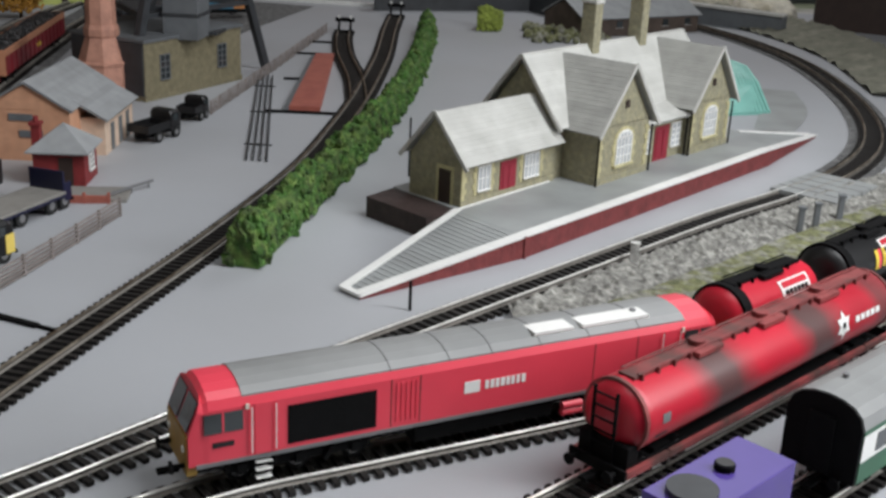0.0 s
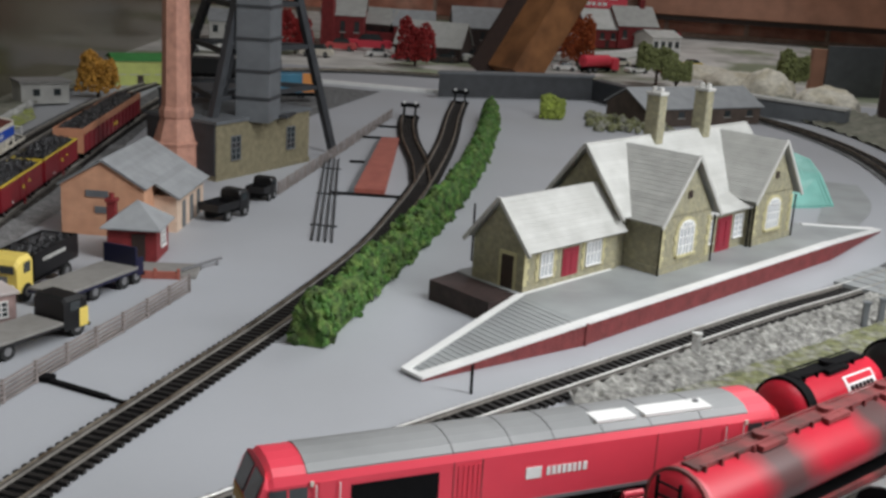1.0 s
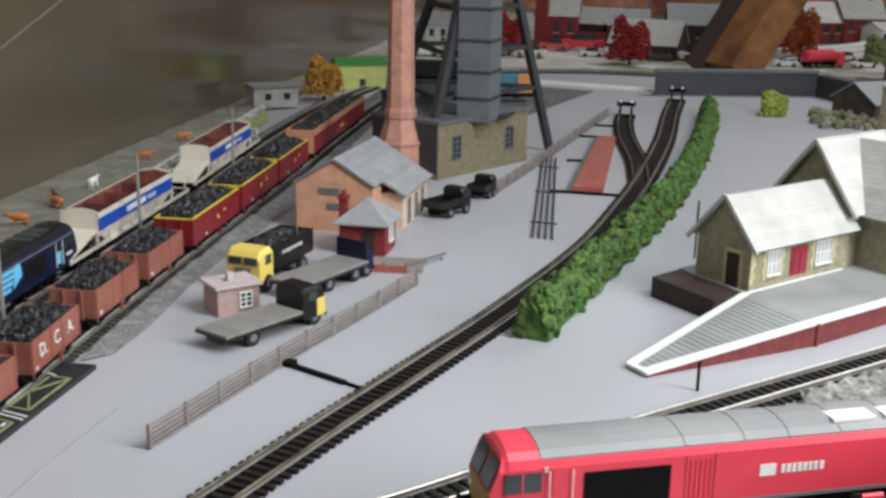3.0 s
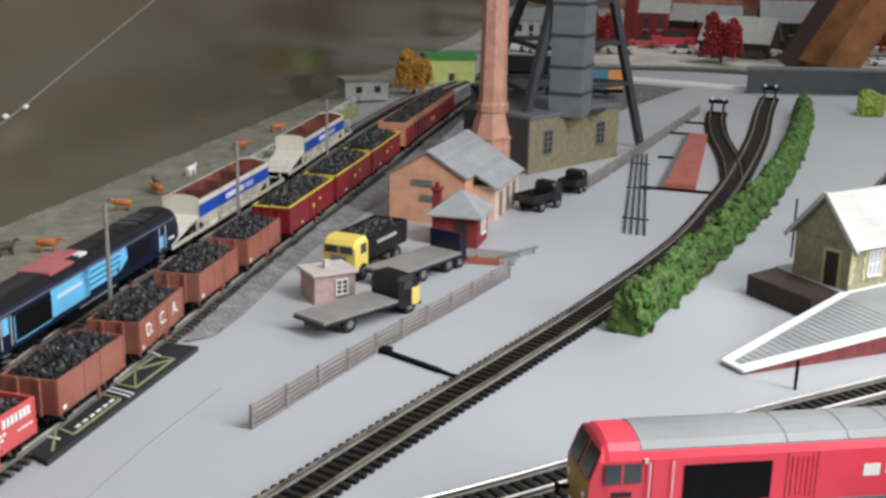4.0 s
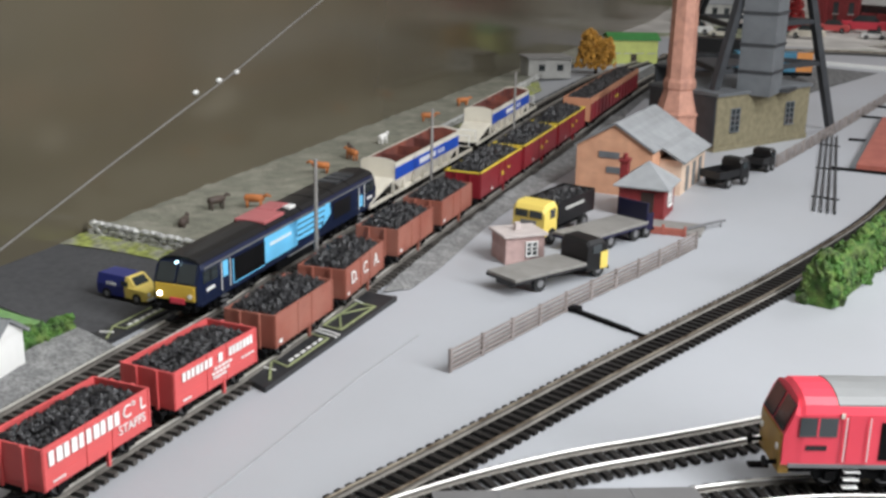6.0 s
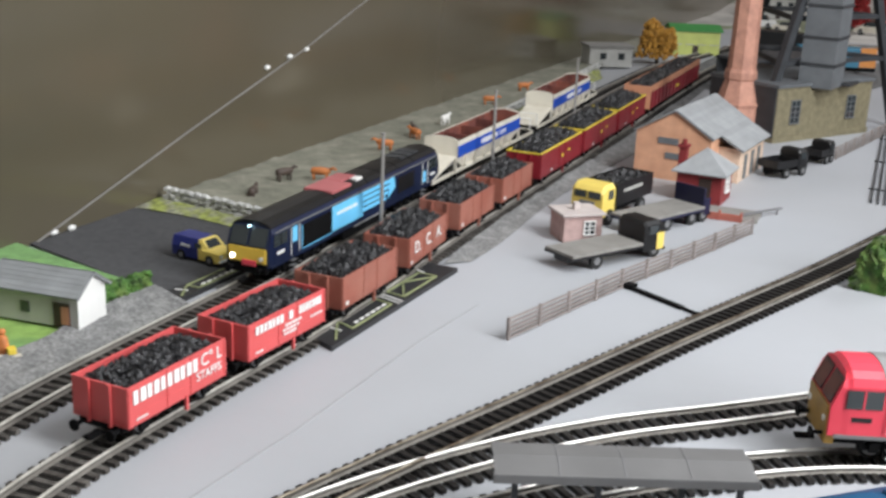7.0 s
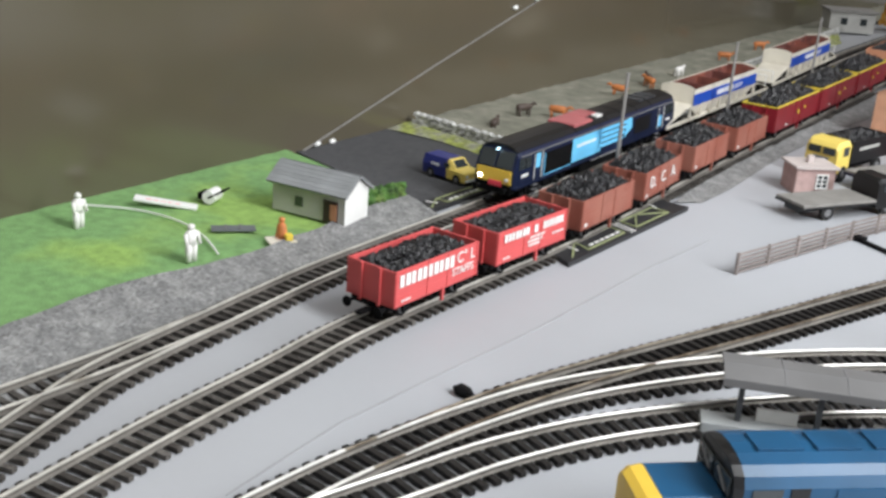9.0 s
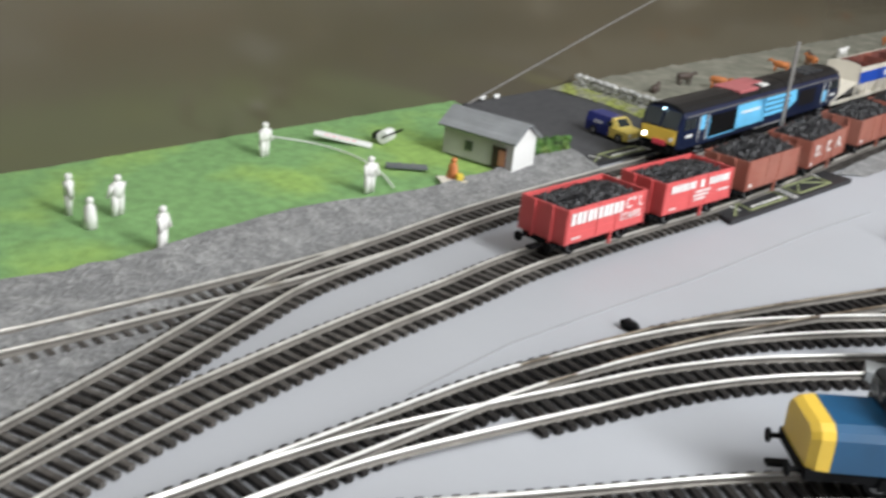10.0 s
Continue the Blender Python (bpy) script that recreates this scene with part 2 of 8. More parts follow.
    "white_fig": material("white_figure_paint", (0.74, 0.73, 0.70), 0.6, var=0.06, scale=200),
    "tan_fig": material("tan_figure_paint", (0.50, 0.17, 0.05), 0.6, var=0.3, scale=200),
    "dark_fig": material("dark_figure_paint", (0.07, 0.05, 0.04), 0.6, var=0.3, scale=200),
    "concrete": material("grey_post_paint", (0.25, 0.24, 0.228), 0.75, var=0.12, scale=100),
    "buff": material("buff_wall_paint", (0.48, 0.475, 0.45), 0.8, var=0.12, scale=60),
    "salmon": material("pink_loco_roof_panel", (0.42, 0.125, 0.13), 0.5, var=0.08, scale=60),
    "lamp_white": glow("lit_headlamp", (0.85, 0.93, 1.0), 9.0),
    "lamp_blue": glow("lit_marker_lamp", (0.55, 0.85, 1.0), 4.0),
    "orange_paint": material("orange_panel", (0.62, 0.24, 0.05), 0.5, var=0.08, scale=60),
    "lime_paint": material("yellow_green_panel", (0.50, 0.55, 0.16), 0.55, var=0.1, scale=60),
    "bright_green": material("bright_green_panel", (0.05, 0.23, 0.06), 0.5, var=0.1, scale=60),
}

# ---- building helpers ----
def finish(name, bm, mat, smooth=False):
    bmesh.ops.recalc_face_normals(bm, faces=bm.faces[:])
    me = bpy.data.meshes.new(name)
    bm.to_mesh(me)
    bm.free()
    me.materials.append(M[mat])
    if smooth:
        for p in me.polygons:
            p.use_smooth = True
    return me


def part(name, bm, mat, parent, label="", smooth=False):
    ob = new(name, finish(name, bm, mat, smooth) if isinstance(bm, bmesh.types.BMesh) else bm)
    ob.parent = parent
    return tagged(ob, label)


def thing(name, label, category, m=None, group="", kind=""):
    ob = new(name)
    ob.empty_display_size = 0.01
    if m is not None:
        ob.matrix_basis = m
    return tagged(ob, label, category, group, kind)


def solid(name, bm, mat, label, category, m=None, group="", kind="", smooth=False):
    ob = new(name, finish(name, bm, mat, smooth))
    if m is not None:
        ob.matrix_basis = m
    return tagged(ob, label, category, group, kind)


def B():
    return bmesh.new()


def box(bm, x0, x1, y0, y1, z0, z1, bevel=0.0, m=None):
    vs = [bm.verts.new(Vector(c)) for c in ((x0, y0, z0), (x1, y0, z0), (x1, y1, z0), (x0, y1, z0), (x0, y0, z1), (x1, y0, z1), (x1, y1, z1), (x0, y1, z1))]
    fs = [bm.faces.new([vs[i] for i in f]) for f in ((3, 2, 1, 0), (4, 5, 6, 7), (0, 1, 5, 4), (1, 2, 6, 5), (2, 3, 7, 6), (3, 0, 4, 7))]
    if m is not None:
        for v in vs:
            v.co = m @ v.co
    if bevel:
        es = list({e for f in fs for e in f.edges})
        bmesh.ops.bevel(bm, geom=es, offset=bevel, segments=2, profile=0.6, affect="EDGES")
    return bm


def prism(bm, poly, z0, z1, m=None):
    lo = [bm.verts.new((x, y, z0)) for x, y in poly]
    hi = [bm.verts.new((x, y, z1)) for x, y in poly]
    n = len(poly)
    bm.faces.new(hi)
    bm.faces.new(lo[::-1])
    for i in range(n):
        bm.faces.new((lo[i], lo[(i + 1) % n], hi[(i + 1) % n], hi[i]))
    if m is not None:
        for v in lo + hi:
            v.co = m @ v.co
    return bm


def loft(bm, rings, caps=True, closed=True):
    rows = [[bm.verts.new(p) for p in ring] for ring in rings]
    n = len(rows[0])
    for a, b in zip(rows, rows[1:]):
        for i in range(n if closed else n - 1):
            j = (i + 1) % n
            bm.faces.new((a[i], a[j], b[j], b[i]))
    if caps and closed:
        bm.faces.new(rows[0][::-1])
        bm.faces.new(rows[-1])
    return bm


def rod(bm, a, b, r, n=8, r2=None):
    a, b = Vector(a), Vector(b)
    q = (b - a).to_track_quat("Z", "Y").to_matrix()
    rings = []
    for p, rr in ((a, r), (b, r if r2 is None else r2)):
        rings.append([p + q @ Vector((rr * math.cos(k * math.tau / n), rr * math.sin(k * math.tau / n), 0)) for k in range(n)])
    return loft(bm, rings)


def bar(bm, a, b, w, h=None):
    a, b = Vector(a), Vector(b)
    q = (b - a).to_track_quat("Z", "Y").to_matrix()
    h = h or w
    rings = [[p + q @ Vector((sx * w / 2, sy * h / 2, 0)) for sx, sy in ((-1, -1), (1, -1), (1, 1), (-1, 1))] for p in (a, b)]
    return loft(bm, rings)


def smooth_line(pts, step=0.01):
    """A Catmull-Rom line through pts, as evenly stepped points."""
    P = [Vector((*p, 0)) if len(p) == 2 else Vector(p) for p in pts]
    P = [2 * P[0] - P[1]] + P + [2 * P[-1] - P[-2]]
    fine = []
    for i in range(1, len(P) - 2):
        for k in range(24):
            t = k / 24
            a, b, c, d = P[i - 1:i + 3]
            fine.append(0.5 * (2 * b + (c - a) * t + (2 * a - 5 * b + 4 * c - d) * t * t + (3 * b - a - 3 * c + d) * t ** 3))
    fine.append(P[-2])
    out, left = [fine[0]], step
    for a, b in zip(fine, fine[1:]):
        seg = (b - a).length
        while seg >= left > 0:
            a = a + (b - a) * (left / seg)
            seg = (b - a).length
            out.append(a.copy())
            left = step
        left -= seg
    return out


def heading(line, i):
    d = line[min(i + 1, len(line) - 1)] - line[max(i - 1, 0)]
    return d.normalized()


def side(d):
    return Vector((-d.y, d.x, 0))


def ribbon(bm, line, half, z0, z1, taper=0.0):
    rings = []
    for i, p in enumerate(line):
        n = side(heading(line, i))
        rings.append([p + n * half + Vector((0, 0, z0)), p + n * (half - taper) + Vector((0, 0, z1)), p - n * (half - taper) + Vector((0, 0, z1)), p - n * half + Vector((0, 0, z0))])
    return loft(bm, rings)


def on_line(line, y):
    """The pose on a line where it passes y, with x along the line towards growing y."""
    i = min(range(len(line)), key=lambda k: abs(line[k].y - y))
    a, b = line[max(i - 3, 0)], line[min(i + 3, len(line) - 1)]
    d = b - a
    return line[i], math.degrees(math.atan2(d.y, d.x))


def pose_between(line, s_mid, length):
    """Both bogies on the line: s in points of the line."""
    i, j = int(s_mid - length * 0.33), int(s_mid + length * 0.33)
    a, b = line[max(i, 0)], line[min(j, len(line) - 1)]
    d = b - a
    c = (a + b) / 2
    return pose(c.x, c.y, 0, 0, 0, math.degrees(math.atan2(d.y, d.x)))


def index_at(line, y):
    return min(range(len(line)), key=lambda k: abs(line[k].y - y))


def lettering(word, size, mat, parent, m, name="lettering"):
    cu = bpy.data.curves.new(name, "FONT")
    cu.body, cu.size, cu.extrude, cu.align_x, cu.align_y = word, size, 0.0002, "CENTER", "CENTER"
    tmp = bpy.data.objects.new(name, cu)
    scene.collection.objects.link(tmp)
    me = bpy.data.meshes.new_from_object(tmp.evaluated_get(bpy.context.evaluated_depsgraph_get()))
    bpy.data.objects.remove(tmp)
    me.materials.clear()
    me.materials.append(M[mat])
    ob = new(name, me)
    ob.parent = parent
    ob.matrix_basis = m
    return ob


def side_face(x, y, z, flip=False):
    """Pose of flat work on a vehicle's side: near side faces -y."""
    return pose(x, y, z, 90, 0, 180 if flip else 0)


# ---- tracks ----
SIDING = smooth_line([(-0.2035, 0.215), (-0.2035, 0.30), (-0.194, 0.38), (-0.178, 0.475), (-0.160, 0.592), (-0.140, 0.708), (-0.119, 0.84), (-0.0985, 1.03), (-0.096, 1.2), (-0.099, 1.35), (-0.112, 1.6), (-0.135, 1.85), (-0.148, 2.03)])
BRANCH = smooth_line([(-0.0985, 1.32), (-0.122, 1.44), (-0.163, 1.6), (-0.190, 1.74), (-0.2, 1.82)])
STATION = smooth_line([(-0.178, -0.05), (-0.188, 0.06), (-0.196, 0.13), (-0.2035, 0.21), (-0.2005, 0.29), (-0.189, 0.348), (-0.161, 0.42), (-0.130, 0.475), (-0.097, 0.519), (-0.0714, 0.554), (-0.007, 0.645), (0.0535, 0.7235), (0.12, 0.808), (0.2325, 0.952), (0.305, 1.036), (0.375, 1.125), (0.437, 1.25), (0.472, 1.40), (0.484, 1.6), (0.468, 1.81), (0.405, 2.02), (0.29, 2.2), (0.12, 2.32), (-0.15, 2.38), (-0.4, 2.36), (-0.58, 2.24), (-0.68, 2.05)])
LOCO_LINE = smooth_line([(-0.1845, 0.03), (-0.1895, 0.09), (-0.1885, 0.14), (-0.179, 0.224), (-0.1727, 0.2715), (-0.156, 0.328), (-0.117, 0.408), (-0.075, 0.466), (-0.03, 0.513), (0.03, 0.5515), (0.108, 0.5995), (0.165, 0.638), (0.21, 0.685), (0.263, 0.746), (0.34, 0.84), (0.45, 0.98)])
TANK_LINE = smooth_line([(0.09, 0.496), (0.1282, 0.5391), (0.208, 0.63), (0.2879, 0.7205), (0.36, 0.80), (0.47, 0.93)])
COACH_LINE = smooth_line([(0.10, 0.412), (0.1768, 0.499), (0.227, 0.5513), (0.3157, 0.6498), (0.40, 0.743), (0.52, 0.88)])
COAL_LINE = smooth_line([(-0.19, -0.06), (-0.222, 0.01), (-0.2455, 0.07), (-0.267, 0.143), (-0.278, 0.185), (-0.2905, 0.24), (-0.305, 0.297), (-0.3185, 0.387), (-0.329, 0.47), (-0.346, 0.565), (-0.374, 0.68), (-0.412, 0.876), (-0.449, 1.07), (-0.495, 1.30), (-0.535, 1.5), (-0.58, 1.75), (-0.61, 2.0)])
MAIN_LINE = smooth_line([(-0.215, -0.07), (-0.245, 0.0), (-0.283, 0.077), (-0.315, 0.138), (-0.333, 0.176), (-0.354, 0.25), (-0.375, 0.33), (-0.396, 0.44), (-0.4150, 0.543), (-0.438, 0.64), (-0.482, 0.865), (-0.510, 1.0), (-0.567, 1.243), (-0.62, 1.5), (-0.66, 1.75), (-0.68, 2.05)])
SPUR = smooth_line([(-0.354, 0.25), (-0.344, 0.2), (-0.336, 0.145), (-0.330, 0.095), (-0.325, 0.04), (-0.321, -0.05)])
DIESEL_LINE = smooth_line([(-0.20, -0.03), (-0.165, 0.06), (-0.131, 0.144), (-0.098, 0.230), (-0.072, 0.278), (-0.030, 0.338), (0.035, 0.425)])
GAUGE, SLEEPER_STEP = 0.0175, 0.0068

sleeper_mesh = finish("sleeper", box(B(), -0.0015, 0.0015, -0.0154, 0.0154, 0.0006, 0.0028), "sleeper")
dusty_sleeper = sleeper_mesh.copy()
dusty_sleeper.materials[0] = M["sleeper_dusty"]


def rail_track(line, label, rail_mat, y_far=1.25, skip=None, drop=0.0):
    top = thing("railway_track", label, "railway track", kind="structure")
    for s in (1, -1):
        bm = B()
        rings, heads = [], []
        for i, p in enumerate(line):
            n = side(heading(line, i))
            c = p + n * (s * GAUGE / 2)
            web = [(-0.0010, 0.0026), (-0.0010, 0.0032), (-0.0003, 0.0036), (-0.0003, 0.0054), (0.0003, 0.0054), (0.0003, 0.0036), (0.0010, 0.0032), (0.0010, 0.0026)]
            tread = [(-0.0003, 0.0051), (-0.0007, 0.0053), (-0.0007, 0.0061), (-0.0005, 0.0063), (0.0005, 0.0063), (0.0007, 0.0061), (0.0007, 0.0053), (0.0003, 0.0051)]
            rings.append([c + n * a + Vector((0, 0, b - drop)) for a, b in web])
            heads.append([c + n * a + Vector((0, 0, b - drop)) for a, b in tread])
        rail = part("rail", loft(bm, rings), "rail_web", top)
        part("rail_head", loft(B(), heads), rail_mat, rail, "polished rail head")
    far = B()
    dense = smooth_line([tuple(p) for p in line[::3]] + ([tuple(line[-1])] if (len(line) - 1) % 3 else []), SLEEPER_STEP)
    for i, p in enumerate(dense):
        if skip and skip(p):
            continue
        d = heading(dense, i)
        m = Matrix.Translation(p) @ Matrix.Rotation(math.atan2(d.y, d.x), 4, "Z")
        if p.y < y_far:
            o = part("sleeper", dusty_sleeper if rail_mat == "rail_plain" else sleeper_mesh, "sleeper", top)
            o.matrix_basis = m
        else:
            box(far, -0.0015, 0.0015, -0.0154, 0.0154, 0.0006, 0.0028, m=m)
    if far.verts:
        tagged(part("far_sleepers", far, "sleeper", top), kind="stuff")
    else:
        far.free()
    return top


rail_track(SIDING, "dull brown yard siding track on grey board", "rail_dull", skip=lambda p: p.y < 0.30)
rail_track(BRANCH, "dull siding branch ending at a buffer stop", "rail_dull")
split = index_at(STATION, 1.06)
rail_track(STATION[:split + 1], "bright nickel station loop track on black sleepers", "rail")
rail_track(STATION[split:], "dull dark track of the far loop", "rail_dull")
rail_track(LOCO_LINE, "bright nickel track under the red locomotive", "rail", skip=lambda p: p.y < 0.19, drop=0.00025)
rail_track(TANK_LINE, "track under the red bogie tank wagon", "rail")
rail_track(COACH_LINE, "track under the grey-roofed coach", "rail")
rail_track(COAL_LINE, "weathered track under the coal train", "rail_plain")
rail_track(MAIN_LINE, "main line track beside the backscene", "rail_plain")
rail_track(SPUR, "spur track diverging from the main line", "rail_plain", skip=lambda p: p.y > 0.16)
rail_track(DIESEL_LINE, "track under the blue diesel locomotive", "rail")

# ---- ground, walls, ceiling ----
WALL_A, WALL_B = Vector((-0.51 + 0.17 * 0.9, -0.9, 0)), Vector((-0.51 - 0.17 * 4.6, 4.6, 0))


def wall_x(y):
    return -0.51 - 0.17 * y


bm = B()
n = 60
rows = []
for i in range(n + 1):
    y = -1.2 + 6.2 * i / n
    rows.append([bm.verts.new((x, y, 0.0 if y < 2.8 else min(0.06, (y - 2.8) * 0.07))) for x in (-1.7, -0.9, -0.3, 0.4, 1.2, 2.6)])
for a, b in zip(rows, rows[1:]):
    for k in range(5):
        bm.faces.new((a[k], a[k + 1], b[k + 1], b[k]))
for f in bm.faces:
    f.material_index = 1 if f.calc_center_median().y > 2.42 else 0
ground = solid("ground", bm, "board", "grey painted baseboard of the model railway", "baseboard", kind="structure")
ground.data.materials.append(M["far_board"])

bm = B()
d = (WALL_B - WALL_A).normalized()
nn = Vector((-d.y, d.x, 0)) * 0.03
prism(bm, [tuple((WALL_A)[:2]), tuple(WALL_B[:2]), tuple((WALL_B + nn)[:2]), tuple((WALL_A + nn)[:2])], -0.02, 2.3)
wall_west = solid("wall_west", bm, "backwall", "shiny dark brown sheet wall behind the layout", "wall", kind="structure")
bm = B()
box(bm, -1.8, 2.7, 3.45, 3.53, -0.1, 2.3)
wall_north = solid("wall_north", bm, "mortar", "rough loft brick wall", "wall", kind="structure")
for nm, a in (("wall_east", (2.6, 2.7, -1.3, 4.6, -0.1, 2.3)), ("wall_south", (-0.35, 2.6, -1.3, -1.22, -0.1, 2.3))):
    solid(nm, box(B(), *a), "ceiling", "plain pale wall closing the room", "wall", kind="structure")
solid("ceiling", box(B(), -1.8, 2.7, -1.3, 4.7, 2.3, 2.4), "ceiling", "plain pale loft ceiling", "ceiling", kind="structure")

# brick courses of the loft wall
brick_mesh = finish("brick", box(B(), -0.106, 0.106, -0.006, 0.0, -0.031, 0.031), "loft_brick")
for r in range(12):
    for k in range(13):
        x = -0.75 + 0.225 * k + (0.11 if r % 2 else 0)
        ob = part("brick", brick_mesh, "loft_brick", wall_north)
        ob.matrix_basis = pose(x, 3.45, 0.09 + 0.075 * r)

# crease of the brown sheet, with pale dabs along it
seam = thing("wall_crease", "thin pale crease line across the brown sheet", "crease", kind="structure")


def on_wall(y, z, off=0.002):
    return Vector((wall_x(y) + off, y, z))


S_PTS = [(0.485, 0.002), (0.661, 0.053), (0.838, 0.102), (0.944, 0.136), (1.10, 0.184), (1.9, 0.43)]
bm = B()
for (y0, z0), (y1, z1) in zip(S_PTS, S_PTS[1:]):
    bar(bm, on_wall(y0, z0), on_wall(y1, z1), 0.0011)
part("crease", bm, "bed", seam)
for y, z in ((0.502, 0.005), (0.520, 0.004), (0.778, 0.093), (0.816, 0.099), (0.846, 0.103)):
    bm = B()
    bmesh.ops.create_icosphere(bm, subdivisions=1, radius=0.0032, matrix=Matrix.Translation(on_wall(y, z)) @ Matrix.Diagonal((0.6, 1.3, 0.8, 1)))
    part("pale_dab", bm, "white", seam, smooth=True)

# thin paint joint on the board
bm = B()
J = [(-0.2208, 0.164), (-0.238, 0.233), (-0.2448, 0.2915), (-0.2540, 0.380), (-0.2746, 0.514), (-0.2819, 0.588)]
for a, b in zip(J, J[1:]):
    bar(bm, (*a, 0.0002), (*b, 0.0002), 0.0009, 0.0006)
solid("board_joint", bm, "joint", "thin grey joint line in the board", "joint", kind="structure")

# ballast and scenery strips along the wall
def strip(name, label, cat, left, right, z0, z1, mat, lumps=0.0, seed=1, kind="structure"):
    """A lumpy sheet between two lines of points."""
    bm = B()
    a, b = smooth_line(left, 0.012), smooth_line(right, 0.012)
    k = max(len(a), len(b))
    rows = []
    for i in range(k):
        p, q = a[min(int(i * (len(a) - 1) / (k - 1)), len(a) - 1)], b[min(int(i * (len(b) - 1) / (k - 1)), len(b) - 1)]
        row = []
        for j in range(9):
            c = p.lerp(q, j / 8)
            h = z0 + (z1 - z0) * (1 - j / 8)
            h += lumps * (noise.noise(Vector((c.x * 60 + seed, c.y * 60, seed))) + 0.5 * noise.noise(Vector((c.x * 160, c.y * 160, seed))))
            row.append(bm.verts.new((c.x, c.y, max(h, 0.0004))))
        rows.append(row)
    for r0, r1 in zip(rows, rows[1:]):
        for j in range(len(r0) - 1):
            bm.faces.new((r0[j], r0[j + 1], r1[j + 1], r1[j]))
    return solid(name, bm, mat, label, cat, kind=kind, smooth=True)


strip("ballast", "grey stone ballast beside the main line", "ballast", [(-0.3735, -0.1), (-0.3805, 0.05), (-0.3825, 0.10), (-0.4135, 0.22), (-0.417, 0.317), (-0.445, 0.436), (-0.449, 0.47)], [(-0.255, -0.02), (-0.300, 0.085), (-0.338, 0.16), (-0.370, 0.26), (-0.392, 0.36), (-0.412, 0.47)], 0.0006, 0.0075, "ballast", 0.0016, 3)
strip("ballast", "dark ash bed under the two running lines", "ballast", [(-0.435, 0.50), (-0.468, 0.66), (-0.52, 0.93), (-0.60, 1.26), (-0.69, 1.75)], [(-0.392, 0.50), (-0.352, 0.66), (-0.392, 0.90), (-0.455, 1.26), (-0.56, 1.75)], 0.0006, 0.0010, "ballast_dark", 0.0006, 5)
strip("ballast", "grey gravel edge beside the coal train", "ballast", [(-0.345, 0.64), (-0.372, 0.75), (-0.408, 0.93), (-0.446, 1.15), (-0.50, 1.4)], [(-0.334, 0.660), (-0.344, 0.72), (-0.375, 0.86), (-0.405, 1.08), (-0.445, 1.4)], 0.0002, 0.0024, "ballast", 0.0014, 7)
strip("ballast", "grey dust between the rails at the turnout", "ballast", [(-0.318, 0.05), (-0.322, 0.09), (-0.325, 0.13), (-0.33, 0.15)], [(-0.272, 0.055), (-0.290, 0.095), (-0.300, 0.12), (-0.315, 0.145)], 0.0004, 0.0018, "ballast", 0.0010, 9)
strip("grass", "bright green cricket field mat", "grass", [(wall_x(-0.1), -0.1), (wall_x(0.1), 0.1), (wall_x(0.3), 0.3), (wall_x(0.475), 0.475)], [(-0.372, -0.1), (-0.379, 0.05), (-0.381, 0.10), (-0.412, 0.22), (-0.4155, 0.317), (-0.4435, 0.436), (-0.453, 0.475)], 0.004, 0.006, "grass", 0.0008, 11)
strip("car_park", "dark grey tarmac yard beside the crossing", "road", [(wall_x(0.48), 0.48), (wall_x(0.56), 0.56), (wall_x(0.63), 0.63)], [(-0.435, 0.468), (-0.442, 0.54), (-0.452, 0.625)], 0.0015, 0.0022, "tarmac", 0.0002, 13)
strip("field", "rough grey-green cattle field by the wall", "field", [(wall_x(0.625), 0.625), (wall_x(0.9), 0.9), (wall_x(1.2), 1.2), (wall_x(1.6), 1.6), (wall_x(2.1), 2.1)], [(-0.468, 0.632), (-0.504, 0.752), (-0.547, 0.9), (-0.585, 1.054), (-0.636, 1.27), (-0.714, 1.6), (-0.78, 2.1)], 0.0075, 0.0045, "field", 0.0022, 15)
strip("grass_verge", "yellow-green scatter verge below the stone wall", "grass", [(-0.462, 0.630), (-0.499, 0.752), (-0.525, 0.831), (-0.580, 1.054), (-0.631, 1.27), (-0.709, 1.60)], [(-0.449, 0.634), (-0.478, 0.727), (-0.496, 0.789), (-0.548, 1.0), (-0.596, 1.20), (-0.675, 1.55)], 0.0010, 0.0075, "moss", 0.0022, 17)
strip("grass_verge", "yellow-green verge between tarmac and wall", "grass", [(wall_x(0.6), 0.592), (-0.54, 0.604), (-0.462, 0.602)], [(wall_x(0.6), 0.622), (-0.54, 0.625), (-0.458, 0.624)], 0.006, 0.003, "moss", 0.0015, 18)

# ---- dry stone wall of many lumps ----
def stone_wall(label, pts, height, seed):
    rnd = random.Random(seed)
    top = thing("dry_stone_wall", label, "stone wall", kind="structure")
    shapes = []
    for k in range(6):
        bm = B()
        bmesh.ops.create_icosphere(bm, subdivisions=1, radius=0.0042)
        for v in bm.verts:
            v.co = Vector((v.co.x * 1.5, v.co.y * 0.85, v.co.z * 0.62)) * rnd.uniform(0.8, 1.15)
        shapes.append(finish("stone", bm, "wall_stone"))
    line = smooth_line(pts, 0.0085)
    for i, p in enumerate(line):
        d = heading(line, i)
        for c in range(int(height / 0.0042)):
            ob = part("stone", rnd.choice(shapes), "wall_stone", top)
            q = p + d * (0.004 if c % 2 else 0) + Vector((rnd.uniform(-1, 1) * 0.0006, rnd.uniform(-1, 1) * 0.0006, 0.0055 + c * 0.0040))
            ob.matrix_basis = Matrix.Translation(q) @ Matrix.Rotation(math.atan2(d.y, d.x), 4, "Z") @ Matrix.Rotation(rnd.uniform(-0.25, 0.25), 4, "Y")
    return top


